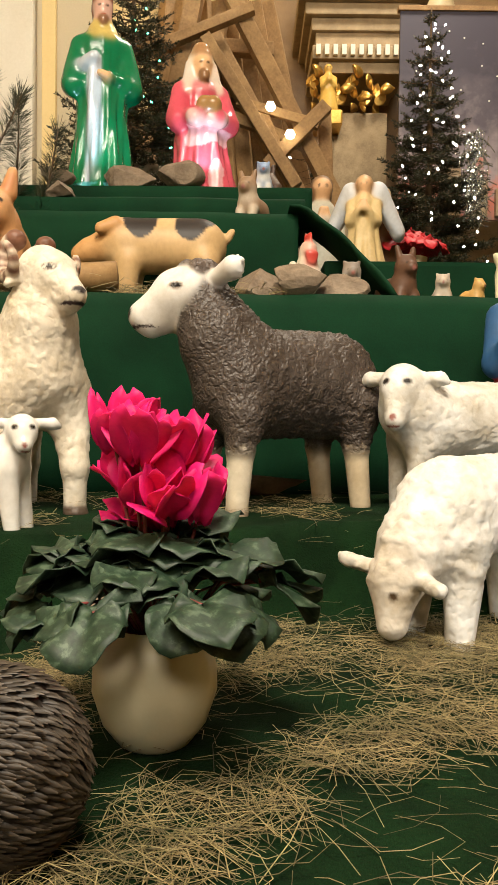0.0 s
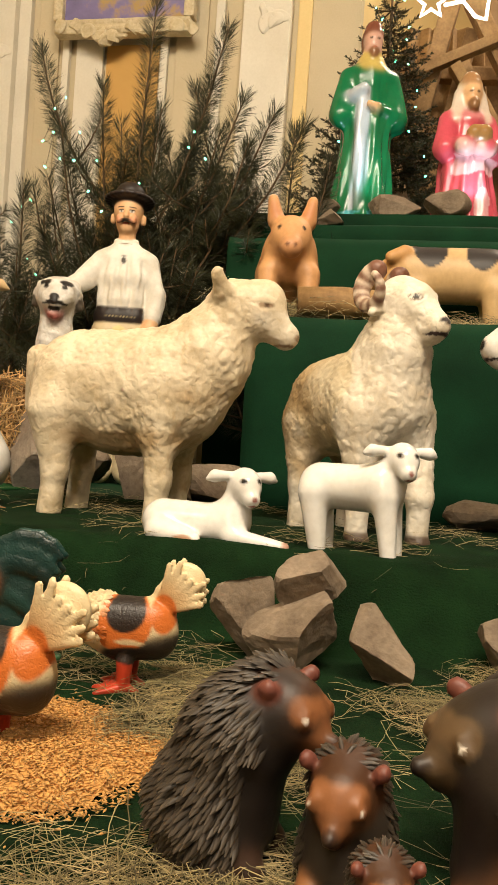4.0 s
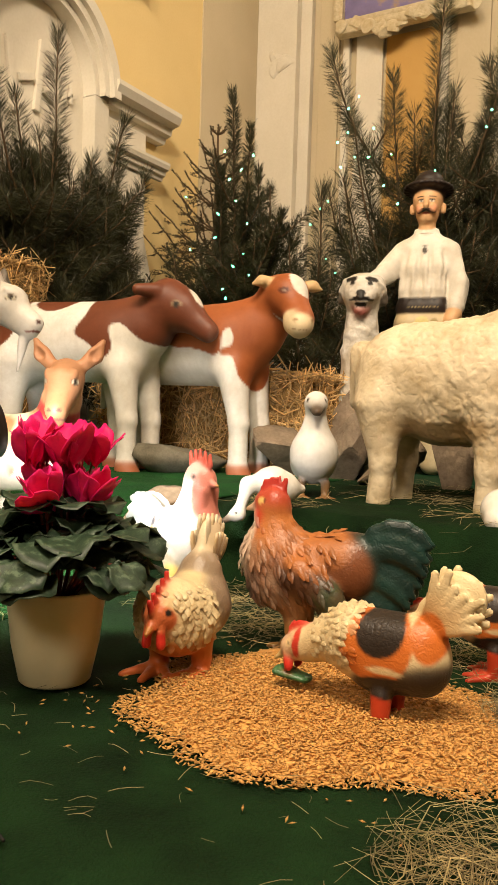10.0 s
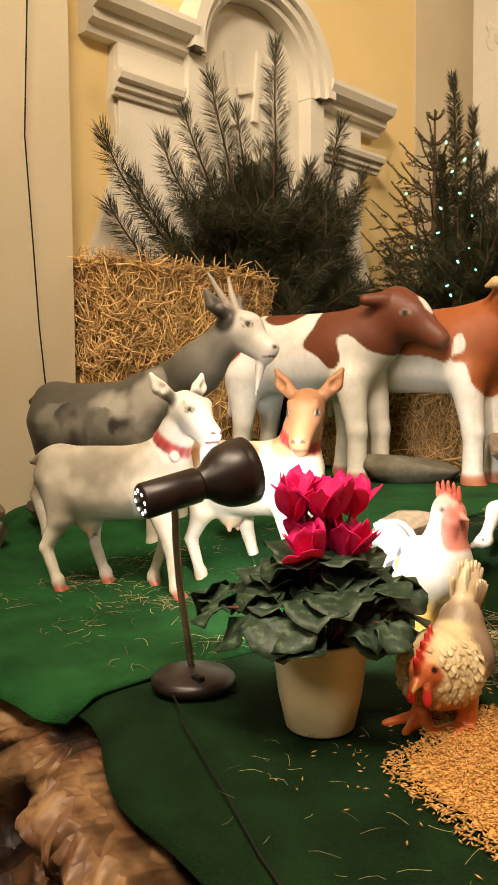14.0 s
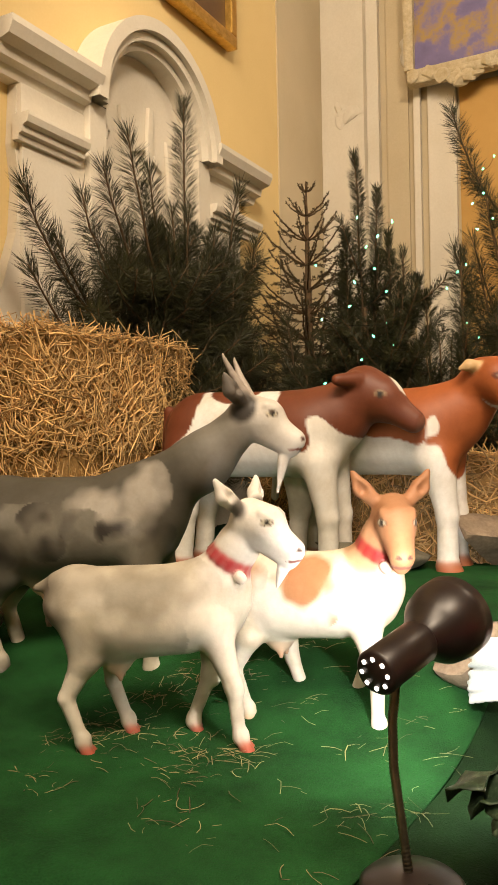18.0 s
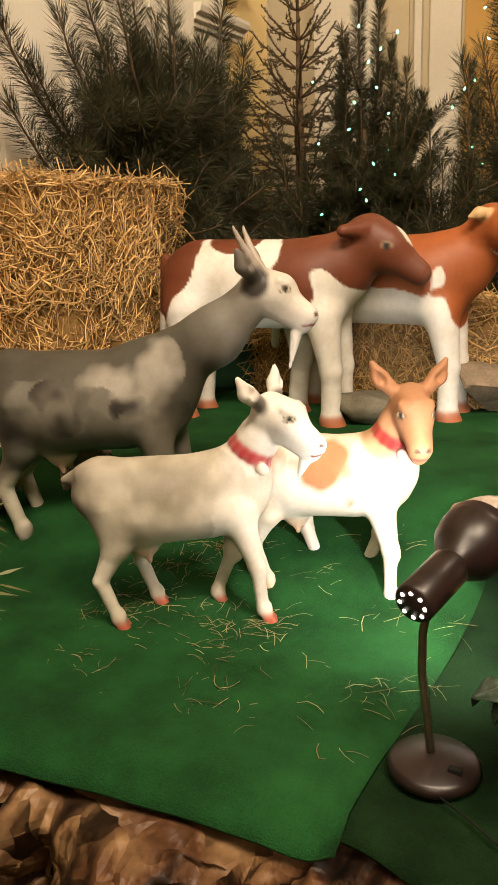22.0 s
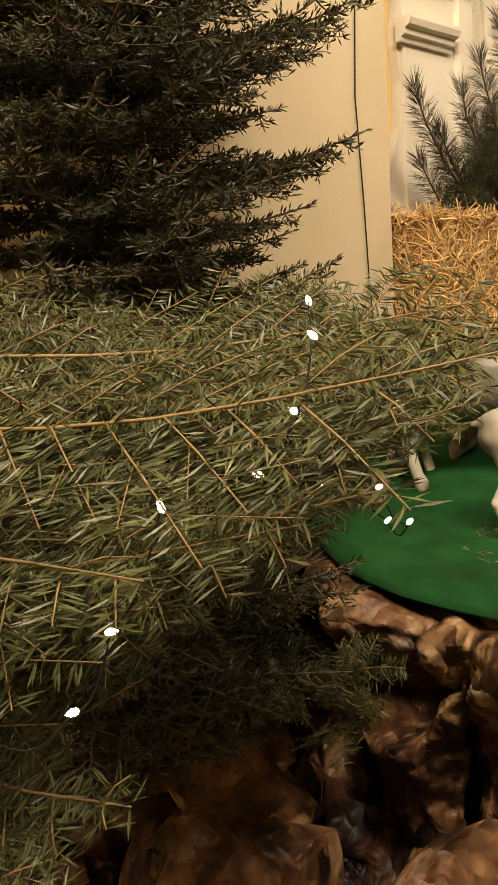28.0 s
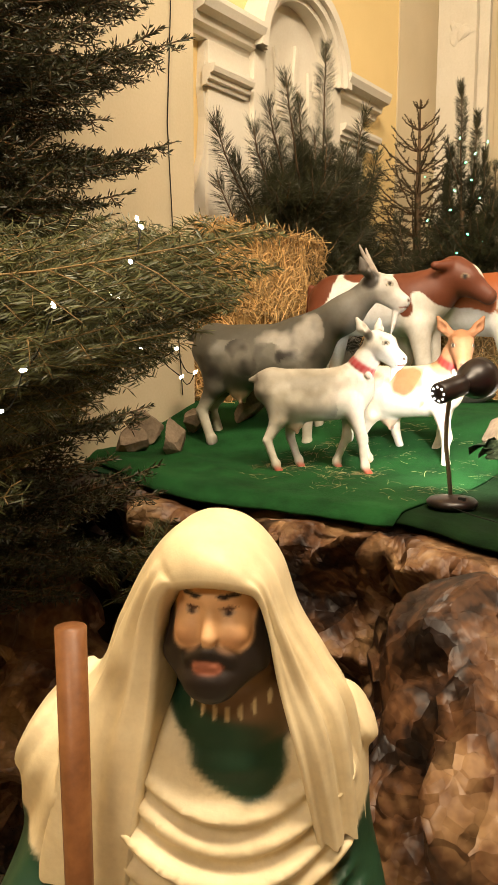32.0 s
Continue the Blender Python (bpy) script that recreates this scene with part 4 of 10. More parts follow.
c.dab((-0.08, 0.08, 0.32), 0.08, (0.24, 0.22, 0.18), (1.3, 1, 0.7), 0.05, soft=0.1)
for h in (0, 0.007, 0.014):
    c.ring((0.143 + h * 0.6, -0.014 - h * 0.3, 0.388 + h * 0.8), (0.52, -0.2, 0.83), 0.0475 - 0.2 * h, 0.0045, (0.36, 0.012, 0.02), 0.88)
c.cap((0.167, -0.058, 0.36), (0.17, -0.06, 0.357), 0.0125, 0.0125, (0.72, 0.66, 0.6), 1, 0.002)
c.stand("goat_statue", pose(-2.35, 1.065, 1.035, 0, 0, 28), PLASTER, "small grey and white goat statue with a red collar", "goat statue", "goats", voxel=0.0046, edge=0.0022)

# tan and white goat with a red collar
TAN = (0.44, 0.22, 0.115)
c = goat(1.0, (0.74, 0.64, 0.5), (0.78, 0.72, 0.62), ((0.15, -0.06), (0.06, 0.06), (-0.146, -0.062), (-0.054, 0.065)), (0.66, 0.48, 0.3))
c.cap((0.11, 0, 0.335), (0.155, -0.02, 0.42), 0.06, 0.044, (0.5, 0.3, 0.17), 0.85, 0.03)
c.cap((0.155, -0.02, 0.42), (0.17, -0.03, 0.45), 0.044, 0.038, TAN, 0.9, 0.02)
goat_head(c, 0.182, -0.045, 0.468, 1.25, TAN, (0.42, 0.2, 0.1), turn=-1.15, nod=0.15)
for s in (1, -1):
    c.dab((0.0, 0.08 * s, 0.325), 0.06, (0.4, 0.19, 0.09), (0.95, 1.2, 1.15), 0.06, soft=0.035)
    c.dab((-0.17, 0.06 * s, 0.31), 0.05, (0.36, 0.18, 0.08), (1.0, 1.5, 1.2), 0.05, soft=0.05)
for h in (0, 0.007, 0.014):
    c.ring((0.14 + h * 0.5, -0.012 - h * 0.3, 0.388 + h * 0.85), (0.45, -0.2, 0.85), 0.049 - 0.2 * h, 0.0045, (0.36, 0.012, 0.02), 0.88)
c.cap((0.165, -0.062, 0.362), (0.168, -0.064, 0.358), 0.012, 0.012, (0.7, 0.62, 0.56), 1, 0.002)
c.stand("goat_statue", pose(-2.09, 1.3, 1.045, 0, 0, 5), PLASTER, "small tan and white goat statue with a red collar", "goat statue", "goats", voxel=0.0046, edge=0.0022)

# large dark goat with horns
k = 1.42
SLATE, PALE = (0.075, 0.07, 0.056), (0.36, 0.335, 0.29)
c = goat(k, SLATE, (0.13, 0.12, 0.095), ((0.2, -0.07), (0.21, 0.07), (-0.235, -0.068), (-0.25, 0.07)), (0.02, 0.018, 0.015))
c.cap((0.15, 0, 0.48), (0.32, 0, 0.575), 0.092, 0.068, SLATE, 0.85, 0.05)
c.cap((0.32, 0, 0.575), (0.425, 0, 0.67), 0.068, 0.052, (0.2, 0.19, 0.165), 0.85, 0.04)
goat_head(c, 0.462, 0.0, 0.697, k, (0.68, 0.66, 0.62), (0.14, 0.125, 0.11), 0.06)
for s in (1, -1):
    for i in range(12):
        t0, t1 = i / 12, (i + 1) / 12
        p0, p1 = [Vector((0.447 - 0.075 * t + 0.02 * t * t, (0.016 + 0.04 * t) * s, 0.735 + 0.125 * t - 0.012 * t * t)) for t in (t0, t1)]
        c.cap(tuple(p0), tuple(p1), 0.0145 - 0.0095 * t0, 0.0128 - 0.0095 * t1, (0.56, 0.5, 0.44) if i % 2 else (0.26, 0.21, 0.18), 1, 0.003)
for s in (1, -1):
    c.dab((0.09, 0.11 * s, 0.46), 0.07, PALE, (1.1, 1.2, 0.8), 0.06, soft=0.07)
    c.dab((0.18, 0.09 * s, 0.5), 0.05, PALE, (1.0, 1.3, 1.3), 0.06, soft=0.06)
    c.dab((-0.1, 0.11 * s, 0.4), 0.06, (0.2, 0.185, 0.15), (1.5, 1.2, 0.8), 0.06, soft=0.07)
    c.dab((-0.24, 0.06 * s, 0.38), 0.04, (0.02, 0.018, 0.015), (0.7, 1.5, 1.2), 0.03, soft=0.03)
    c.dab((-0.26, 0.07 * s, 0.12), 0.12, (0.52, 0.49, 0.4), (0.5, 0.6, 0.75), 0.02, soft=0.06)
    c.dab((0.2, 0.07 * s, 0.12), 0.1, (0.52, 0.49, 0.4), (0.5, 0.6, 0.8), 0.02, soft=0.06)
    c.dab((0.445, 0.035 * s, 0.71), 0.03, (0.05, 0.045, 0.04), (1.0, 1.2, 1.1), 0.02, soft=0.015)
for q in range(9):
    c.dab((-0.24 + 0.055 * q, -0.1 if q % 2 else 0.1, 0.36 + 0.09 * ((q * 5) % 7) / 7), 0.035, (0.17, 0.16, 0.13) if q % 3 else (0.03, 0.027, 0.022), (1.2, 1.6, 0.9), 0.05, soft=0.04)
    c.dab((-0.21 + 0.055 * q, 0.1 if q % 2 else -0.1, 0.34 + 0.11 * ((q * 3) % 7) / 7), 0.03, (0.15, 0.14, 0.115) if q % 2 else (0.035, 0.03, 0.025), (1.2, 1.6, 0.9), 0.05, soft=0.04)
c.stand("goat_statue", pose(-2.78, 1.36, 1.045, 0, 0, 14), PLASTER, "large dark grey goat statue with ringed horns and beard", "goat statue", "goats", voxel=0.0062, edge=0.008)

# ram facing outward
c = Clay(0.045)
c.cap((-0.13, 0, 0.34), (0.05, 0, 0.35), 0.135, 0.145, (0.7, 0.6, 0.42), 0.9)
c.cap((0.1, 0, 0.36), (0.13, 0, 0.47), 0.125, 0.09, IVORY, 0.95)
c.cap((0.13, 0, 0.48), (0.14, 0.005, 0.57), 0.088, 0.07, IVORY, 0.9)
RT = 0.25


def ram(f, s, z):
    """A point of the ram's head, which is turned a little inward."""
    return (0.13 + f * math.cos(RT) - s * math.sin(RT), f * math.sin(RT) + s * math.cos(RT), z)


c.cap(ram(0.015, 0, 0.605), ram(0.05, 0, 0.595), 0.06, 0.052, IVORY, 1, 0.03)
c.cap(ram(0.05, 0, 0.587), ram(0.125, 0, 0.535), 0.047, 0.033, IVORY, 1, 0.03)
c.cap(ram(0.05, 0, 0.555), ram(0.112, 0, 0.512), 0.03, 0.022, IVORY, 1, 0.02)
for s in (1, -1):
    for i in range(18):
        a = 1.9 + 0.3 * i
        x, z = -0.018 + (0.054 - 0.001 * i) * math.cos(a), 0.625 + (0.054 - 0.001 * i) * math.sin(a)
        e0 = ram(x, s * (0.045 + 0.0035 * i), z)
        c.cap(e0, (e0[0], e0[1], e0[2] + 0.0001), 0.026 - 0.0009 * i, 0.026 - 0.0009 * i, (0.66, 0.54, 0.42) if i % 2 else (0.2, 0.09, 0.055), 1, 0.002)
    c.cap(ram(0.005, 0.055 * s, 0.58), ram(0.0, 0.095 * s, 0.56), 0.017, 0.01, IVORY, 1, 0.006)
    c.cap(ram(0.068, 0.034 * s, 0.622), ram(0.09, 0.03 * s, 0.612), 0.01, 0.008, IVORY, 1, 0.008)
    c.dab(ram(0.086, 0.04 * s, 0.6), 0.0135, (0.2, 0.15, 0.11), (1.5, 1.3, 0.68), soft=0.003)
    c.dab(ram(0.086, 0.041 * s, 0.6), 0.011, (0.78, 0.74, 0.64), (1.5, 1.3, 0.58), soft=0.003)
    c.dab(ram(0.088, 0.042 * s, 0.6), 0.0062, BLACK, (1.4, 1.2, 0.95), soft=0.002)
c.dab(ram(0.158, 0, 0.546), 0.019, (0.05, 0.04, 0.04), (1.0, 1.3, 0.5), soft=0.003)
c.dab(ram(0.135, 0, 0.512), 0.03, (0.06, 0.035, 0.035), (1.2, 1.5, 0.14), soft=0.003)
for x, y in ((0.18, 0.072), (0.12, -0.07)):
    c.cap((0.12, y * 1.1, 0.29), (x, y, 0.12), 0.058, 0.034, IVORY, 1, 0.05)
    c.cap((x, y, 0.12), (x, y, 0.03), 0.031, 0.028, IVORY, 1, 0.02)
    c.cap((x, y, 0.014), (x + 0.006, y, 0.0), 0.03, 0.032, (0.1, 0.07, 0.05), 1, 0.004)
c.pair((-0.15, 0.075, 0.28), (-0.14, 0.08, 0.12), 0.06, 0.034, IVORY, 1, 0.05)
c.pair((-0.14, 0.08, 0.12), (-0.145, 0.08, 0.0), 0.03, 0.03, IVORY, 1, 0.02)
c.dab((-0.16, 0.0, 0.33), 0.14, (0.5, 0.36, 0.19), (0.9, 1.6, 1.2), 0.05, soft=0.08)
c.stand("ram_statue", pose(-0.6, 2.1, 1.205, 0, 0, -52), WOOL, "cream ram statue with curled brown striped horns", "ram statue", "sheep in the flock", relief=curly(50, 0.005, lambda p: p.z > 0.16 and p.z < 0.56, (1, 1, 1.6)), voxel=0.0056, edge=0.0012)

# dark sheep
c = Clay(0.045)
WOOLLY, MASK = (0.075, 0.058, 0.048), (0.78, 0.75, 0.71)
c.cap((-0.14, 0, 0.34), (0.14, 0, 0.335), 0.148, 0.142, WOOLLY, 0.8)
c.cap((0.16, 0, 0.35), (0.215, -0.015, 0.44), 0.13, 0.1, WOOLLY, 0.85)
c.cap((0.215, -0.02, 0.45), (0.25, -0.045, 0.54), 0.1, 0.08, WOOLLY, 0.85)
c.cap((0.28, -0.062, 0.562), (0.302, -0.076, 0.556), 0.074, 0.07, MASK, 0.9, 0.006)
c.cap((0.315, -0.085, 0.545), (0.376, -0.125, 0.502), 0.06, 0.042, MASK, 0.95, 0.02)
c.cap((0.31, -0.08, 0.51), (0.36, -0.112, 0.478), 0.045, 0.032, MASK, 0.95, 0.02)
for i in range(7):
    a = i * 0.9
    c.cap((0.262 + 0.028 * math.cos(a), -0.055 + 0.036 * math.sin(a), 0.618), (0.262 + 0.03 * math.cos(a), -0.055 + 0.038 * math.sin(a), 0.622), 0.026, 0.024, (0.12, 0.09, 0.075), 1, 0.006)
for at, tip in (((0.25, 0.01, 0.592), (0.245, 0.08, 0.612)), ((0.27, -0.13, 0.592), (0.282, -0.185, 0.585))):
    c.cap(at, tip, 0.022, 0.03, MASK, 1, 0.012)
    c.cap(tip, (tip[0] - 0.002, tip[1] + (0.02 if tip[1] > 0 else -0.02), tip[2] + 0.012), 0.028, 0.012, MASK, 1, 0.006)
for s in (1, -1):
    c.cap((0.2, 0.07 * s, 0.25), (0.215, 0.075 * s, 0.17), 0.055, 0.038, WOOLLY, 1, 0.04)
    c.cap((0.215, 0.075 * s, 0.16), (0.225, 0.075 * s, 0.02), 0.034, 0.028, (0.74, 0.66, 0.52), 1, 0.01)
    c.cap((0.225, 0.075 * s, 0.012), (0.228, 0.075 * s, 0.0), 0.03, 0.032, (0.3, 0.22, 0.15), 1, 0.004)
c.pair((-0.18, 0.075, 0.28), (-0.17, 0.08, 0.17), 0.07, 0.038, WOOLLY, 1, 0.04)
c.pair((-0.17, 0.08, 0.16), (-0.19, 0.08, 0.0), 0.034, 0.028, (0.7, 0.58, 0.4), 1, 0.01)
for at in ((0.33, -0.138, 0.572), (0.342, -0.028, 0.572)):
    c.dab(at, 0.0135, (0.3, 0.24, 0.18), (1.5, 1.3, 0.72), soft=0.003)
    c.dab(at, 0.0095, BLACK, (1.5, 1.3, 0.8), soft=0.002)
c.dab((0.41, -0.148, 0.508), 0.026, BLACK, (1, 1.1, 0.6), soft=0.004)
c.dab((0.385, -0.125, 0.472), 0.046, (0.05, 0.03, 0.03), (1.2, 1.2, 0.08), soft=0.003)
c.stand("sheep_statue", pose(0.11, 2.17, 1.205, 0, 0, -144), FLEECE, "dark brown woolly sheep statue with a white face", "sheep statue", "sheep in the flock", relief=curly(64, 0.0085, lambda p: p.x < 0.25 and p.z > 0.17, (0.8, 1, 1.9)), voxel=0.006, edge=0.0025)

def lamb_head(c, x, y, z, yaw, k, col, drop=0.35, ear=0.05):
    """A small rounded head with level ears that looks along yaw."""
    co, si = math.cos(yaw), math.sin(yaw)
    at = lambda f, s, u: (x + k * (f * co - s * si), y + k * (f * si + s * co), z + k * u)
    c.cap(at(0, 0, 0.0), at(0.012, 0, -0.004), 0.034 * k, 0.032 * k, col, 1, 0.015 * k)
    c.cap(at(0.02, 0, -0.014), at(0.04, 0, -0.014 - 0.05 * drop), 0.025 * k, 0.019 * k, col, 1, 0.012 * k)
    for s in (1, -1):
        c.cap(at(-0.008, 0.03 * s, 0.014), at(-0.012, (0.03 + ear * 0.7) * s, 0.012), 0.01 * k, 0.014 * k, col, 1, 0.006 * k)
        c.cap(at(-0.012, (0.03 + ear * 0.7) * s, 0.012), at(-0.013, (0.03 + ear) * s, 0.006), 0.013 * k, 0.006 * k, col, 1, 0.005 * k)
        c.dab(at(0.035, 0.0175 * s, 0.006), 0.0062 * k, BLACK, (1.4, 1.4, 1))
    c.dab(at(0.06, 0, -0.018 - 0.04 * drop), 0.0065 * k, (0.3, 0.12, 0.1))
    c.dab(at(0.055, 0, -0.03 - 0.045 * drop), 0.012 * k, (0.3, 0.12, 0.1), (1, 1.3, 0.2))


# standing white sheep and grazing sheep
c = Clay(0.045)
c.cap((-0.32, 0, 0.245), (-0.08, 0, 0.24), 0.11, 0.11, WHITE, 0.95)
c.cap((-0.06, 0, 0.24), (0.0, 0.03, 0.27), 0.105, 0.08, WHITE, 0.95)
c.cap((0.0, 0.03, 0.28), (0.03, 0.045, 0.335), 0.072, 0.055, WHITE, 1)
lamb_head(c, 0.035, 0.05, 0.335, 0.85, 1.5, WHITE, 0.9, 0.045)
c.pair((-0.02, 0.055, 0.18), (-0.01, 0.06, 0.0), 0.04, 0.024, WHITE, 1, 0.04)
c.pair((-0.32, 0.055, 0.2), (-0.33, 0.06, 0.0), 0.05, 0.024, WHITE, 1, 0.04)
c.stand("sheep_statue", pose(0.42, 2.16, 1.205, 0, 0, 195), WOOL, "white sheep statue with spread ears", "sheep statue", "sheep in the flock", relief=curly(32, 0.005, lambda p: p.x < 0.0 and p.z > 0.1), voxel=0.006)

c = Clay(0.045)
c.cap((-0.26, 0, 0.26), (-0.02, 0, 0.25), 0.1, 0.1, WHITE, 0.95)
c.cap((0.0, 0, 0.24), (0.06, 0, 0.19), 0.09, 0.07, WHITE, 0.95)
c.cap((0.07, 0, 0.19), (0.12, 0.0, 0.14), 0.065, 0.052, (0.8, 0.75, 0.68), 0.95)
c.cap((0.125, 0, 0.12), (0.14, 0.01, 0.055), 0.048, 0.03, (0.8, 0.73, 0.63), 0.95, 0.02)
c.cap((0.11, 0.04, 0.14), (0.13, 0.11, 0.13), 0.018, 0.014, WHITE, 1, 0.01)
c.cap((0.11, -0.04, 0.14), (0.14, -0.12, 0.155), 0.018, 0.014, WHITE, 1, 0.01)
c.pair((0.0, 0.055, 0.18), (0.02, 0.06, 0.0), 0.042, 0.026, WHITE, 1, 0.04)
c.pair((-0.26, 0.055, 0.2), (-0.26, 0.06, 0.0), 0.05, 0.026, WHITE, 1, 0.04)
c.dab((0.16, 0.03, 0.11), 0.008, (0.12, 0.07, 0.03))
c.dab((0.16, -0.03, 0.11), 0.008, (0.12, 0.07, 0.03))
c.stand("sheep_statue", pose(0.37, 1.52, 1.03, 0, 0, 215), WOOL, "white sheep statue grazing with lowered head", "sheep statue", "sheep in the flock", relief=curly(36, 0.007, lambda p: p.z > 0.12), voxel=0.006)

# lambs
c = Clay(0.03)
c.cap((-0.09, 0, 0.04), (0.06, 0, 0.04), 0.05, 0.048, WHITE, 1.1)
c.cap((0.07, 0, 0.06), (0.085, 0, 0.12), 0.04, 0.032, WHITE)
lamb_head(c, 0.095, -0.008, 0.14, -0.95, 1.05, WHITE)
c.cap((0.08, -0.04, 0.02), (0.2, -0.06, 0.008), 0.022, 0.014, WHITE, 1, 0.02)
c.cap((-0.09, -0.05, 0.02), (0.0, -0.07, 0.01), 0.028, 0.016, WHITE, 1, 0.02)
c.dab((0.205, -0.06, 0.008), 0.016, (0.5, 0.3, 0.22))
c.dab((-0.02, -0.07, 0.01), 0.022, (0.5, 0.3, 0.18), (1.4, 1, 0.6))
c.stand("lamb_statue", pose(-0.92, 1.745, 1.2, 0, 0, 0), GLOSSY, "white glazed lamb statue lying down", "lamb statue", "lambs", voxel=0.005)

c = Clay(0.03)
c.cap((-0.11, 0, 0.15), (0.02, 0, 0.15), 0.05, 0.052, WHITE, 0.95)
c.cap((0.03, 0, 0.165), (0.055, 0, 0.2), 0.042, 0.032, WHITE)
lamb_head(c, 0.068, -0.008, 0.222, -1.0, 1.0, WHITE)
c.pair((0.04, 0.025, 0.13), (0.058, 0.03, 0.0), 0.027, 0.0165, WHITE, 1, 0.02)
c.pair((-0.12, 0.025, 0.13), (-0.1, 0.03, 0.0), 0.032, 0.018, WHITE, 1, 0.02)
c.stand("lamb_statue", pose(-0.545, 1.725, 1.2, 0, 0, -12), GLOSSY, "white glazed lamb statue standing", "lamb statue", "lambs", voxel=0.005)


# ---- poultry, hedgehogs, pigs and other cast animals ----
def tail_fan(c, at, way, length, spread, n, r, col, up=0.0):
    """Feathers of a tail: flat blades fanned about a point."""
    for i in range(n):
        a = (i / (n - 1) - 0.5) * spread
        d = Vector((way[0] * math.cos(a) - way[1] * math.sin(a), 0, way[0] * math.sin(a) + way[1] * math.cos(a)))
        for s in (1, -1):
            for row in (0, 1):
                k = length * (1.0 if row == 0 else 0.66)
                w = Vector((d.x, s * (0.1 + 0.14 * row), d.z))
                up_ = Vector((-d.z, 0, d.x))
                c.blade((at[0], s * (0.006 + 0.008 * row), at[2]), w, up_, k, r, col[(i + row) % len(col)], 0.08 * s, 0.0025)


def fowl_foot(c, x, y, k, col):
    c.cap((x, y, 0.05 * k), (x, y, 0.012 * k), 0.014 * k, 0.012 * k, col, 1, 0.01)
    for a in (-0.7, 0.0, 0.7, 3.1):
        reach = 0.05 * k if a < 3 else 0.024 * k
        c.cap((x, y, 0.008 * k), (x + reach * math.cos(a), y + reach * math.sin(a), 0.003 * k), 0.01 * k, 0.0055 * k, col, 1, 0.004)


SHELL, FLAME, SOOT = (0.74, 0.6, 0.36), (0.6, 0.16, 0.03), (0.025, 0.018, 0.015)


def scales(length, width, count, dark, light, where, seed=1):
    return (where, lambda p: (-1, 0, -0.5), length, width, count, dark, light, seed)


def plume(c, root, way, droop, length, r, col, y=0.0):
    """A broad tail feather that rises along way and bends over."""
    p = Vector((root[0], y, root[1]))
    d = Vector((way[0], 0, way[1])).normalized()
    for i in range(6):
        t0, t1 = i / 6, (i + 1) / 6
        e = p + d * length / 6
        w = [r * (0.45 + 1.1 * math.sin(math.pi * (0.1 + 0.8 * t)) * (1 - 0.35 * t)) for t in (t0, t1)]
        c.cap(tuple(p), tuple(e), w[0], w[1], [v * (1.25 - 0.5 * t0) for v in col], 0.4, 0.002)
        p = e
        d = (d + Vector((-0.2, 0, -1)) * droop / 6).normalized()


def comb(c, x, z, n, step, tall, col):
    """A serrated comb with rounded teeth."""
    c.cap((x, 0, z), (x + step * (n - 1), 0, z - 0.003), 0.008, 0.008, col, 0.6, 0.003)
    for i in range(n):
        c.cap((x + i * step, 0, z + 0.002), (x - 0.006 + i * step * 1.1, 0, z + tall * (0.75 + 0.35 * math.sin(math.pi * (i + 0.7) / n))), 0.0075, 0.0048, col, 0.7, 0.002)


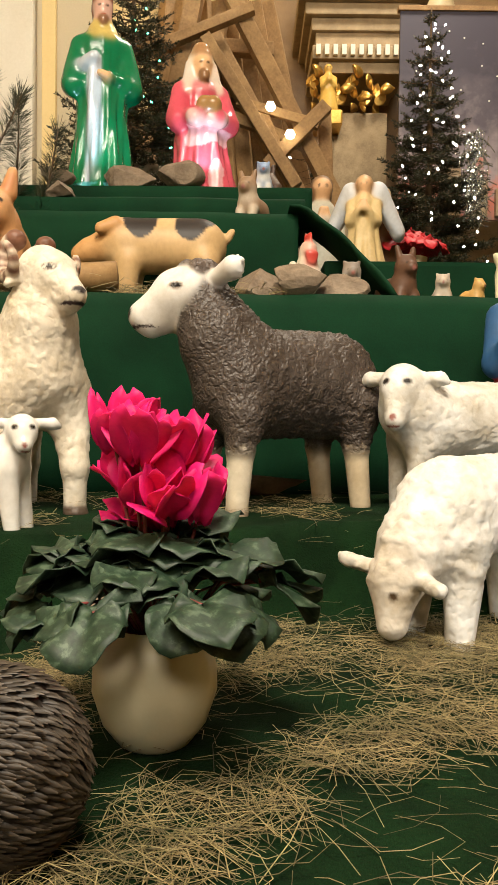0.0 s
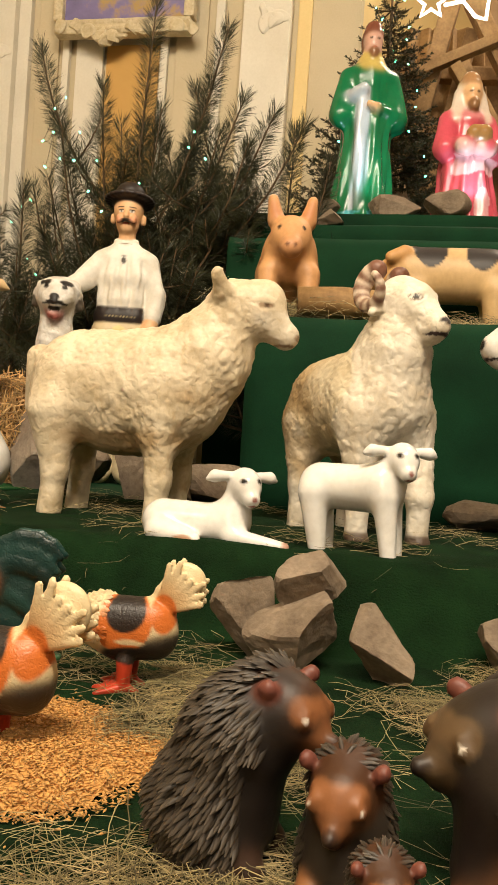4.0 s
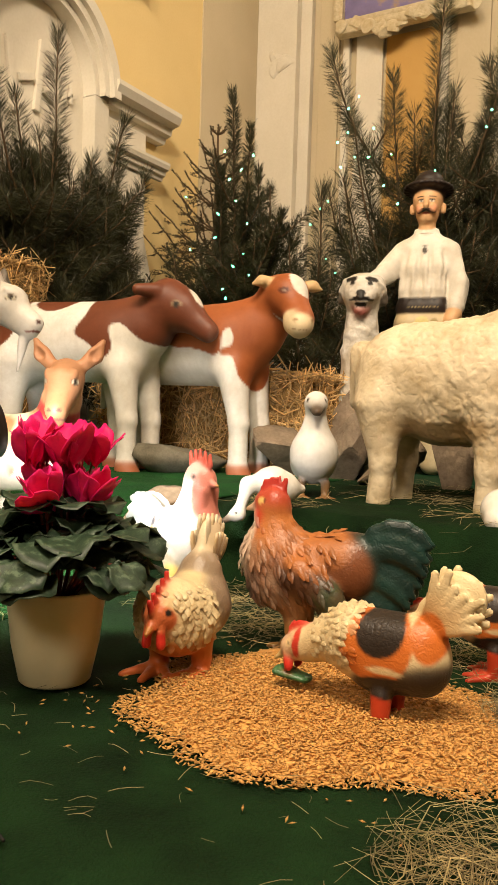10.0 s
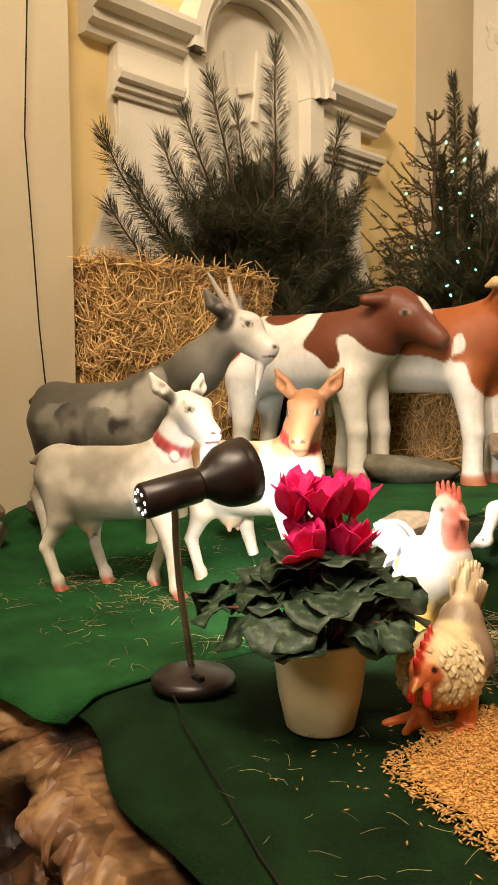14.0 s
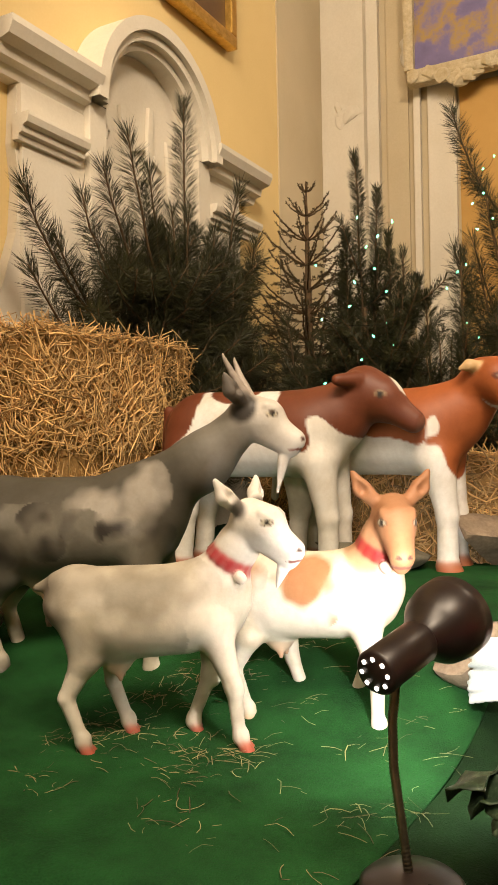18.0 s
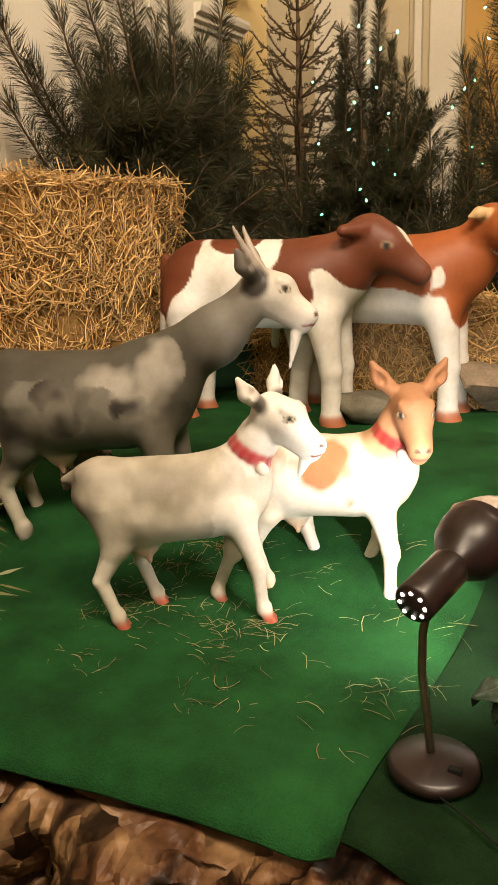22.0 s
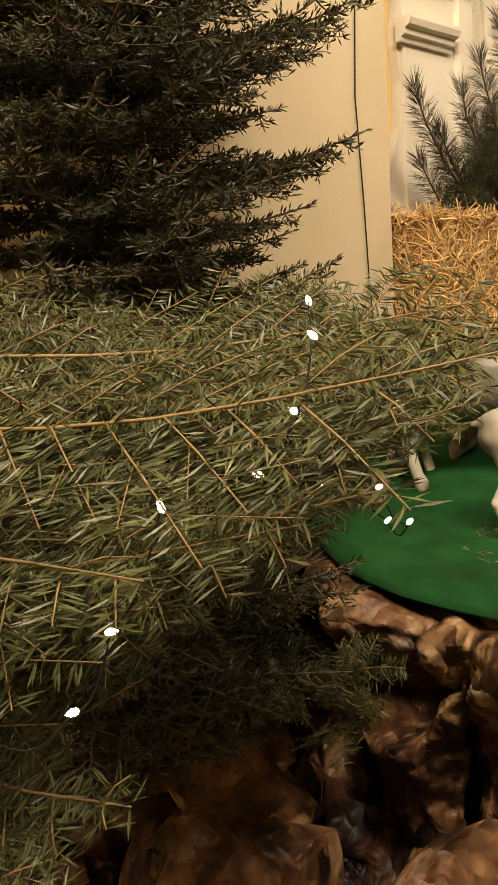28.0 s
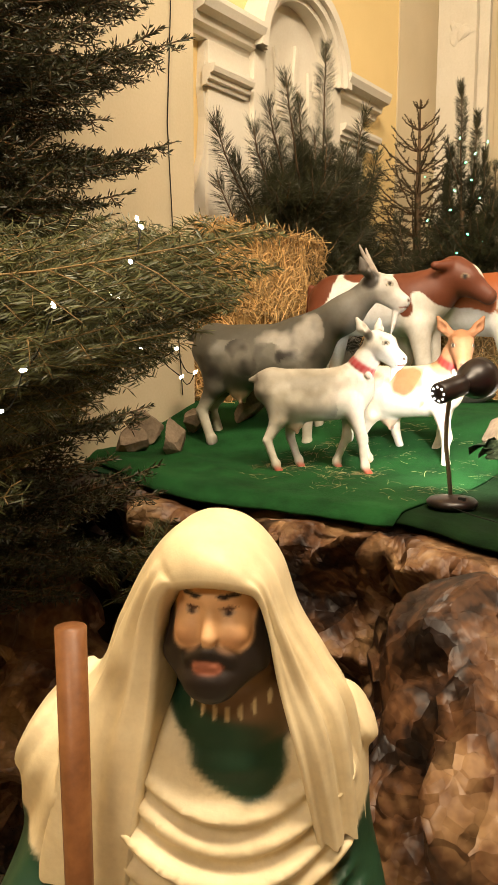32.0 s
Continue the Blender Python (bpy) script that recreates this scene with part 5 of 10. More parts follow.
def hen(m, low, label):
    c, u = Clay(0.015), 0.032
    c.cap((-0.02, 0, 0.095 + u), (0.07, 0, 0.09 + u), 0.05, 0.054, SHELL, 0.85)
    c.cap((-0.03, 0, 0.07 + u), (0.04, 0, 0.06 + u), 0.042, 0.04, SOOT, 0.95)
    hx, hz = (0.172, 0.066 + u) if low else (0.13, 0.165 + u)
    c.cap((0.085, 0, 0.1 + u), (hx - 0.02, 0, hz + (0.005 if low else -0.02)), 0.042, 0.029, SHELL, 0.85)
    c.cap((hx, 0, hz), (hx + 0.012, 0, hz - 0.006), 0.026, 0.022, (0.62, 0.42, 0.26), 0.9, 0.008)
    c.dab((hx - 0.004, 0, hz + 0.006), 0.02, (0.56, 0.05, 0.03), (0.42, 2.0, 1.2), 0.004, soft=0.003)
    c.cap((hx + 0.02, 0, hz - 0.012), (hx + 0.045, 0, hz - 0.03), 0.01, 0.003, (0.62, 0.46, 0.2), 1, 0.003)
    comb(c, hx - 0.012, hz + 0.022, 4, 0.009, 0.013, RED)
    c.pair((hx + 0.014, 0.013, hz - 0.022), (hx + 0.012, 0.015, hz - 0.034), 0.009, 0.008, RED, 0.7, 0.003)
    if low:
        c.cap((hx + 0.034, 0.004, hz - 0.046), (hx - 0.012, -0.004, hz - 0.054), 0.0085, 0.0065, (0.045, 0.13, 0.05), 2.4, 0.003)
    c.dab((hx + 0.012, 0.022, hz + 0.006), 0.0085, (0.75, 0.55, 0.3), both=True, soft=0.002)
    c.dab((hx + 0.013, 0.024, hz + 0.006), 0.0052, BLACK, both=True, soft=0.002)
    c.cap((-0.05, 0, 0.15 + u), (-0.082, 0, 0.178 + u), 0.03, 0.04, SHELL, 0.35, 0.01)
    # a fan of cream feathers, each with its own rounded end
    for i in range(7):
        a = -0.45 + i * 0.2
        for s in (1, -1):
            d = Vector((-0.55 * math.cos(a) - 0.83 * math.sin(a), 0, 0.83 * math.cos(a) - 0.55 * math.sin(a)))
            p = Vector((-0.04, 0.006 * s, 0.125 + u))
            k = 0.088 + 0.01 * math.sin(i * 1.9)
            c.cap(tuple(p), tuple(p + d * k * 0.55 + Vector((0, 0.008 * s, 0))), 0.012, 0.009, (0.6, 0.34, 0.14), 0.45, 0.002)
            c.cap(tuple(p + d * k * 0.55 + Vector((0, 0.008 * s, 0))), tuple(p + d * k + Vector((0, 0.012 * s, 0))), 0.009, 0.007, SHELL, 0.45, 0.001)
    c.dab((0.025, 0, 0.1 + u), 0.066, FLAME, (0.95, 1.5, 0.85), 0.01)
    c.dab((-0.045, 0, 0.115 + u), 0.034, FLAME, (0.8, 1.5, 1.3), 0.01)
    c.dab((0.09, 0, 0.125 + u), 0.03, SHELL, (0.8, 3, 1.2), 0.01)
    c.dab((0.02, 0, 0.115 + u), 0.046, SOOT, (0.95, 1.5, 0.85), 0.008)
    c.dab((0.005, 0, 0.066 + u), 0.02, SHELL, (1.8, 3, 0.35), 0.01)
    c.dab((0.0, 0, 0.04 + u), 0.034, SOOT, (1.8, 2, 0.6), 0.006)
    for s in (1, -1):
        c.cap((0.015, 0.022 * s, 0.08), (0.018, 0.024 * s, 0.045), 0.011, 0.008, (0.5, 0.05, 0.018), 1, 0.006)
        fowl_foot(c, 0.02, 0.026 * s, 1.1, (0.5, 0.05, 0.018))
    return c.stand("hen_statue", m, FEATHER, label, "hen statue", "poultry", voxel=0.0038, edge=0.0018, quills=(lambda p: p[2] > 0.06 + u and 0.062 < p[0] < hx - 0.022, lambda p: (-1, 0, -0.3), 0.015, 0.007, 160, None, None, 5, (-0.06, -0.02), 0.5))


hen(pose(-0.945, 0.885, 1.03, 0, 0, 176) @ Matrix.Scale(0.9, 4), True, "painted hen statue pecking with orange, cream and black plumage")
hen(pose(-0.872, 1.19, 1.03, 0, 0, 184) @ Matrix.Scale(0.84, 4), True, "painted hen statue with raised cream tail beside the grain")

# hen facing outward
c = Clay(0.018)
GREYISH = (0.3, 0.22, 0.15)
c.cap((-0.03, 0, 0.1), (0.04, 0, 0.095), 0.056, 0.058, SHELL, 1.0)
c.cap((-0.05, 0, 0.1), (-0.05, 0, 0.15), 0.05, 0.036, GREYISH, 1.0)
c.cap((0.05, 0, 0.1), (0.065, 0.0, 0.115), 0.054, 0.046, SHELL, 1.05)
c.cap((0.09, 0.0, 0.12), (0.104, 0.0, 0.112), 0.03, 0.022, (0.66, 0.45, 0.22), 1, 0.01)
c.cap((0.12, 0.0, 0.106), (0.146, 0.0, 0.092), 0.01, 0.003, (0.55, 0.22, 0.05), 1, 0.004)
for i in range(5):
    c.cap((0.078 + i * 0.012, 0.0, 0.146 - 0.006 * i), (0.08 + i * 0.014, 0.0, 0.172 - 0.008 * i), 0.008, 0.005, RED, 0.7, 0.002)
c.pair((0.116, 0.01, 0.096), (0.118, 0.012, 0.074), 0.008, 0.009, RED, 0.8, 0.003)
c.dab((0.112, 0.0, 0.112), 0.024, (0.56, 0.14, 0.05), (1, 1.3, 0.9), 0.008, soft=0.004)
c.dab((0.112, 0.021, 0.12), 0.0055, BLACK, both=True, soft=0.002)
c.dab((0.03, 0, 0.05), 0.03, (0.55, 0.17, 0.04), (2.2, 2.6, 0.8), 0.02, soft=0.01)
c.dab((-0.03, 0.05, 0.12), 0.04, GREYISH, (1.0, 1.0, 1.2), 0.02, soft=0.02)
c.dab((-0.03, -0.05, 0.12), 0.04, (0.5, 0.2, 0.07), (1.0, 1.0, 1.2), 0.02, soft=0.02)
c.cap((-0.06, 0, 0.14), (-0.085, 0, 0.2), 0.034, 0.036, (0.72, 0.6, 0.42), 0.5, 0.012)
tail_fan(c, (-0.07, 0, 0.16), (-0.3, 0.95), 0.085, 0.9, 5, 0.013, ((0.76, 0.66, 0.48), (0.66, 0.5, 0.3)))
for s in (1, -1):
    c.cap((0.02, 0.035 * s, 0.07), (0.022, 0.036 * s, 0.03), 0.014, 0.011, (0.56, 0.13, 0.03), 1, 0.01)
    fowl_foot(c, 0.022, 0.036 * s, 1.25, (0.56, 0.13, 0.03))
c.stand("hen_statue", pose(-1.318, 0.93, 1.03, 0, 0, -80), FEATHER, "buff painted hen statue facing outward", "hen statue", "poultry", voxel=0.0042, edge=0.0025,
        quills=(lambda p: p[0] > 0.0 and 0.065 < p[2] < 0.15 and p[0] < 0.1, lambda p: (0.2, 0, -1), 0.014, 0.0065, 240, None, None, 4, (-0.02, 0.02), 0.55))

# brown rooster with a green tail
c = Clay(0.025)
RUST, TEAL = (0.48, 0.17, 0.05), (0.005, 0.02, 0.018)
c.cap((-0.02, 0, 0.16), (0.09, 0, 0.15), 0.058, 0.06, (0.2, 0.07, 0.03), 0.85)
c.cap((0.09, 0, 0.14), (0.11, 0, 0.165), 0.062, 0.05, (0.34, 0.22, 0.15), 0.9)
c.cap((0.105, 0, 0.17), (0.112, 0, 0.245), 0.05, 0.03, RUST, 0.9)
c.cap((0.112, 0, 0.262), (0.122, 0, 0.26), 0.028, 0.025, (0.42, 0.06, 0.03), 0.9, 0.012)
c.cap((0.14, 0, 0.255), (0.16, 0, 0.248), 0.01, 0.004, (0.45, 0.25, 0.1), 1, 0.004)
comb(c, 0.097, 0.283, 4, 0.011, 0.02, (0.42, 0.03, 0.02))
c.pair((0.13, 0.012, 0.24), (0.128, 0.014, 0.215), 0.014, 0.01, RED, 1, 0.004)
c.dab((0.125, 0.026, 0.268), 0.006, BLACK, both=True)
c.dab((0.15, 0, 0.19), 0.04, (0.74, 0.56, 0.44), (0.7, 1.3, 1.7), 0.02, soft=0.015)
c.dab((0.13, 0, 0.14), 0.04, (0.36, 0.23, 0.17), (1.0, 1.4, 0.8), 0.015, soft=0.012)
c.cap((-0.04, 0, 0.17), (-0.08, 0, 0.19), 0.045, 0.03, TEAL, 0.6, 0.02)
for i in range(9):
    for s in (1, -1):
        plume(c, (-0.045 + 0.004 * i, 0.18 - 0.008 * i), (-0.35 - 0.12 * i, 1.0 - 0.11 * i), 2.6 - 0.12 * i, 0.145 - 0.006 * i, 0.0115, TEAL if (i + (s > 0)) % 2 else (0.012, 0.05, 0.042), 0.012 * s + 0.003 * (i % 3) * s)
c.dab((0.04, 0, 0.2), 0.06, (0.42, 0.15, 0.045), (1.2, 2, 0.7), 0.02, soft=0.02)
c.dab((0.13, 0.025, 0.268), 0.008, (0.7, 0.45, 0.15), both=True, soft=0.002)
c.dab((0.132, 0.027, 0.268), 0.005, BLACK, both=True, soft=0.002)
c.pair((0.05, 0.05, 0.15), (-0.01, 0.056, 0.115), 0.03, 0.02, (0.1, 0.045, 0.025), 0.7, 0.01)
c.pair((0.0, 0.055, 0.12), (-0.03, 0.056, 0.09), 0.022, 0.014, (0.015, 0.1, 0.05), 0.7, 0.01)
for s in (1, -1):
    c.cap((0.06, 0.025 * s, 0.12), (0.06, 0.025 * s, 0.05), 0.03, 0.014, (0.3, 0.16, 0.08), 1, 0.02)
    fowl_foot(c, 0.06, 0.025 * s, 1.2, (0.45, 0.22, 0.06))
c.stand("rooster_statue", pose(-1.145, 1.115, 1.03, 0, 0, 190), FEATHER, "rust brown rooster statue with a dark green tail", "rooster statue", "poultry", voxel=0.0042, edge=0.0025,
        quills=(lambda p: p[0] > 0.0 and 0.1 < p[2] < 0.24, lambda p: (-0.5, 0, -1), 0.024, 0.0055, 300, None, None, 4, (-0.02, 0.03), 0.42))

# white rooster
c = Clay(0.025)
c.cap((-0.07, 0, 0.15), (0.0, 0, 0.15), 0.058, 0.065, (0.6, 0.55, 0.48), 0.85)
c.cap((0.0, 0, 0.16), (0.015, 0, 0.25), 0.062, 0.038, (0.8, 0.78, 0.76), 0.9)
c.cap((0.015, 0, 0.275), (0.028, 0, 0.272), 0.034, 0.03, (0.75, 0.5, 0.46), 0.9, 0.012)
c.cap((0.05, 0, 0.268), (0.075, 0, 0.262), 0.01, 0.004, (0.5, 0.3, 0.1), 1, 0.004)
comb(c, -0.012, 0.303, 5, 0.015, 0.028, (0.62, 0.12, 0.09))
c.dab((0.05, 0, 0.25), 0.045, (0.7, 0.25, 0.2), (0.6, 1.2, 1.3), 0.03, soft=0.01)
c.pair((0.042, 0.012, 0.25), (0.04, 0.014, 0.215), 0.016, 0.012, (0.62, 0.05, 0.04), 1, 0.004)
c.dab((0.03, 0.03, 0.28), 0.006, BLACK, both=True)
for i in range(8):
    for s in (1, -1):
        plume(c, (-0.085, 0.17 - 0.006 * i), (-0.7 - 0.12 * i, 0.75 - 0.1 * i), 1.3 - 0.08 * i, 0.15, 0.011, (0.62, 0.64, 0.62) if (i + (s > 0)) % 2 else (0.34, 0.4, 0.4), 0.012 * s + 0.003 * (i % 3) * s)
c.pair((-0.02, 0.055, 0.16), (-0.11, 0.055, 0.13), 0.03, 0.018, (0.7, 0.7, 0.68), 0.7, 0.01)
c.dab((-0.06, 0, 0.16), 0.03, (0.5, 0.3, 0.08), (0.5, 3, 1.0), 0.02)
c.dab((-0.09, 0, 0.145), 0.028, (0.08, 0.08, 0.1), (0.8, 3, 1.2), 0.03)
for s in (1, -1):
    fowl_foot(c, -0.02, 0.03 * s, 1.5, (0.5, 0.35, 0.1))
c.cap((-0.03, 0.0, 0.1), (-0.03, 0, 0.05), 0.05, 0.03, (0.4, 0.35, 0.25), 1, 0.02)
c.stand("rooster_statue", pose(-1.55, 1.29, 1.03, 0, 0, -18), FEATHER, "white painted rooster statue with red wattles", "rooster statue", "poultry", voxel=0.0045, edge=0.002)


# geese
def goose(m, low, label, k=1.0):
    c = Clay(0.03)
    c.cap((-0.04, 0, 0.11), (0.005, 0, 0.13), 0.068, 0.07, WHITE, 1.0)
    c.cap((-0.13, 0, 0.1), (-0.08, 0, 0.1), 0.02, 0.045, WHITE, 1.0)
    if low:
        c.cap((0.05, 0, 0.13), (0.12, 0, 0.12), 0.05, 0.032, WHITE)
        c.cap((0.12, 0, 0.12), (0.16, 0, 0.02), 0.03, 0.022, WHITE)
        h = (0.165, 0.0)
    else:
        c.cap((0.02, 0, 0.165), (0.025, 0, 0.26), 0.05, 0.026, WHITE)
        h = (0.03, 0.278)
    c.cap((h[0], 0, h[1]), (h[0] + 0.012, 0, h[1] - 0.005), 0.034, 0.03, WHITE, 1, 0.015)
    c.cap((h[0] + 0.03, 0, h[1] - 0.012), (h[0] + 0.06, 0, h[1] - 0.026), 0.017, 0.012, (0.1, 0.07, 0.05), 1.3, 0.006)
    c.dab((h[0] + 0.022, 0.026, h[1] + 0.008), 0.006, BLACK, both=True)
    for s in (1, -1):
        fowl_foot(c, 0.0, 0.035 * s, 1.0, (0.22, 0.12, 0.05))
    c.stand("goose_statue", m @ Matrix.Scale(k, 4), GLOSSY, label, "goose statue", "geese", voxel=0.006, floor=not low)


goose(pose(-1.59, 1.96, 1.2, 0, 0, -62), False, "white glazed goose statue with raised neck")
goose(pose(-1.535, 1.62, 1.2, 0, 0, -125), True, "small white glazed goose statue with lowered head", 0.58)

# hedgehogs
QUILL = ((0.005, 0.004, 0.003), (0.07, 0.055, 0.042))
SNOUT, MUZZLE, EMBER = (0.016, 0.01, 0.008), (0.1, 0.062, 0.03), (0.2, 0.078, 0.028)


def hog_face(c, f, fwd, k, fur):
    """A pointed face about f that looks along fwd: brow, snout, wet nose, eyes with a painted glint and round ears.
    Tells where quills are clear of the ears.
    """
    d = Vector(fwd).normalized()
    side = Vector((-d.y, d.x, 0)).normalized()
    up = d.cross(side) * -1 if d.cross(side).z < 0 else d.cross(side)
    at = lambda a, b, h: tuple(Vector(f) + (d * a + side * b + up * h) * k)
    dusk = [v * 0.3 for v in fur]
    c.cap(at(-0.05, 0, 0.0), at(-0.016, 0, 0.0), 0.05 * k, 0.041 * k, dusk, 1, 0.02 * k)
    c.cap(at(0.0, 0, -0.006), at(0.034, 0, -0.02), 0.029 * k, 0.0135 * k, fur, 1, 0.016 * k)
    c.cap(at(0.0, 0, -0.026), at(0.026, 0, -0.034), 0.02 * k, 0.009 * k, dusk, 1, 0.01 * k)
    c.cap(at(0.043, 0, -0.017), at(0.046, 0, -0.017), 0.0105 * k, 0.01 * k, SNOUT, 1, 0.003)
    for s in (1, -1):
        c.dab(at(0.012, 0.024 * s, 0.014), 0.021 * k, [v * 1.1 for v in fur], (1, 1, 1), 0.004, soft=0.006)
        c.cap(at(0.0, 0.029 * s, 0.018), at(0.018, 0.025 * s, 0.015), 0.0065 * k, 0.0055 * k, fur, 1, 0.004 * k)
        c.cap(at(0.014, 0.0275 * s, 0.005), at(0.015, 0.028 * s, 0.005), 0.0105 * k, 0.0105 * k, BLACK, 1, 0.0015)
        # highlight on the eye, painted as a pale dot
        c.dab(at(0.023, 0.034 * s, 0.0105), 0.0035 * k, (0.75, 0.7, 0.62), soft=0.001)
        c.cap(at(-0.03, 0.046 * s, 0.032), at(-0.028, 0.049 * s, 0.034), 0.012 * k, 0.012 * k, (0.17, 0.055, 0.038), 0.8, 0.004)
        c.dab(at(-0.014, 0.056 * s, 0.036), 0.006 * k, (0.06, 0.02, 0.016), soft=0.003)
    c.dab(at(0.02, 0, 0.02), 0.016 * k, [v * 1.3 for v in fur], (1.6, 1.6, 0.9), 0.006, soft=0.008)
    lobes = [Vector(at(-0.029, 0.049 * s, 0.034)) for s in (1, -1)]
    return lambda p: all((Vector(p) - q).length > 0.02 * k for q in lobes)


c = Clay(0.03)
c.cap((-0.015, 0, 0.09), (0.05, 0, 0.1), 0.092, 0.09, (0.02, 0.014, 0.01), 0.95)
c.cap((0.06, 0, 0.12), (0.1, -0.01, 0.135), 0.072, 0.06, (0.018, 0.012, 0.009), 0.95)
clear_ears = hog_face(c, (0.148, 0.006, 0.135), (0.78, 0.6, -0.08), 1.0, MUZZLE)
c.cap((0.1, 0.02, 0.09), (0.11, 0.03, 0.03), 0.045, 0.04, SNOUT, 1, 0.03)
c.pair((0.09, 0.045, 0.05), (0.125, 0.05, 0.01), 0.026, 0.021, (0.16, 0.07, 0.03), 1, 0.01)
c.stand("hedgehog_statue", pose(-0.258, 0.748, 1.03, 0, 0, 172), PLASTER, "large dark brown hedgehog statue with grey quills", "hedgehog statue", "hedgehogs", voxel=0.0044, edge=0.0022,
        quills=(lambda p: clear_ears(p) and p[2] > 0.012 and math.hypot(p[0] - 0.15, p[1] - 0.01, (p[2] - 0.125) * 0.9) > 0.074 and not (p[0] > 0.085 and p[2] < 0.1), lambda p: (-1, -0.1, -0.25), 0.02, 0.0029, 2400, (0.008, 0.006, 0.005), (0.09, 0.07, 0.05), 3, (0.12, 0.3), 0.26))

c = Clay(0.03)
c.cap((0.002, 0, 0.055), (0.02, 0, 0.11), 0.066, 0.054, (0.014, 0.01, 0.008), 0.95)
c.cap((0.03, 0, 0.14), (0.058, 0, 0.152), 0.044, 0.04, (0.014, 0.01, 0.008), 0.9)
clear_ears = hog_face(c, (0.086, 0.0, 0.154), (0.95, -0.3, -0.12), 0.78, EMBER)
c.pair((0.035, 0.03, 0.03), (0.05, 0.035, 0.01), 0.02, 0.018, (0.04, 0.02, 0.012), 1, 0.01)
c.stand("hedgehog_statue", pose(-0.64, 0.735, 1.03, 0, 0, -8), PLASTER, "dark brown hedgehog statue sitting upright with an orange face", "hedgehog statue", "hedgehogs", voxel=0.0044, edge=0.0022,
        quills=(lambda p: clear_ears(p) and p[2] > 0.012 and math.hypot(p[0] - 0.09, p[1], p[2] - 0.15) > 0.05 and not (p[0] > 0.045 and p[2] < 0.13), lambda p: (-0.7, 0, -1), 0.021, 0.0029, 2000, (0.008, 0.006, 0.005), (0.09, 0.07, 0.05), 3, (0.12, 0.3), 0.26))


def young_hog(m, k, label):
    c = Clay(0.02)
    c.cap((0, 0, 0.035), (0, 0, 0.07), 0.045, 0.04, (0.03, 0.022, 0.016))
    clear_ears = hog_face(c, (0.035, 0, 0.1), (1, 0.12, -0.2), 0.72, EMBER)
    c.pair((0.03, 0.02, 0.02), (0.05, 0.02, 0.012), 0.016, 0.014, (0.26, 0.11, 0.04), 1, 0.006)
    c.stand("hedgehog_statue", m @ Matrix.Scale(k, 4), PLASTER, label, "hedgehog statue", "hedgehogs", voxel=0.0038, edge=0.002,
            quills=(lambda p: clear_ears(p) and p[2] > 0.01 and math.hypot(p[0] - 0.04, p[1], p[2] - 0.095) > 0.046 and not (p[0] > 0.03 and p[2] < 0.06), lambda p: (-0.6, 0, -1), 0.014, 0.0024, 700, (0.008, 0.006, 0.005), (0.09, 0.07, 0.05), 3, (0.12, 0.3), 0.28))


young_hog(pose(-0.505, 0.7, 1.03, 0, 0, -105), 1.0, "small hedgehog statue with an orange face")
young_hog(pose(-0.47, 0.6, 1.03, 0, 0, -80), 0.72, "smallest hedgehog statue with an orange face")

# pigs
c = Clay(0.04)
SKIN = (0.62, 0.33, 0.14)
c.cap((-0.12, 0, 0.12), (-0.02, 0, 0.16), 0.13, 0.11, SKIN)
c.cap((0.02, 0, 0.22), (0.05, 0, 0.24), 0.085, 0.075, SKIN)
c.cap((0.07, 0, 0.22), (0.14, 0, 0.18), 0.062, 0.042, SKIN)
c.cap((0.15, 0, 0.175), (0.16, 0, 0.172), 0.04, 0.04, (0.6, 0.3, 0.14), 1, 0.01)
c.pair((0.03, 0.06, 0.3), (0.02, 0.075, 0.38), 0.034, 0.02, SKIN, 1, 0.02)
c.pair((0.04, 0.075, 0.1), (0.06, 0.075, 0.0), 0.045, 0.035, SKIN, 1, 0.03)
c.pair((0.045, 0.06, 0.31), (0.035, 0.075, 0.36), 0.02, 0.01, (0.42, 0.14, 0.06), 1, 0.004)
c.dab((0.115, 0.045, 0.255), 0.009, BLACK, both=True)
c.dab((0.195, 0.014, 0.175), 0.008, (0.2, 0.08, 0.04), both=True)
c.stand("pig_statue", pose(-0.955, 2.99, 1.965, 0, 0, -80), PLASTER, "orange pink sitting pig statue with upright ears", "pig statue", "pigs", voxel=0.008)

c = Clay(0.04)
BUFF = (0.62, 0.42, 0.2)
c.cap((-0.12, 0, 0.27), (0.16, 0, 0.27), 0.11, 0.11, BUFF, 0.9)
c.cap((0.2, 0, 0.28), (0.3, 0, 0.25), 0.085, 0.055, (0.6, 0.34, 0.13))
c.cap((0.31, 0, 0.245), (0.35, 0, 0.235), 0.04, 0.035, (0.6, 0.34, 0.13))
c.pair((0.2, 0.06, 0.34), (0.25, 0.09, 0.32), 0.035, 0.025, (0.55, 0.3, 0.11), 1, 0.01)
c.pair((0.15, 0.06, 0.2), (0.16, 0.06, 0.0), 0.05, 0.032, BUFF, 1, 0.03)
c.pair((-0.15, 0.06, 0.2), (-0.15, 0.06, 0.0), 0.055, 0.032, BUFF, 1, 0.03)
c.cap((-0.23, 0, 0.3), (-0.25, 0, 0.33), 0.018, 0.015, BUFF, 1, 0.01)
c.dab((-0.1, 0, 0.33), 0.1, SOOT, (0.8, 1.3, 0.75), 0.03)
c.dab((0.1, 0, 0.34), 0.095, SOOT, (1.0, 1.3, 0.7), 0.03)
c.dab((0.27, 0.055, 0.29), 0.009, BLACK, both=True)
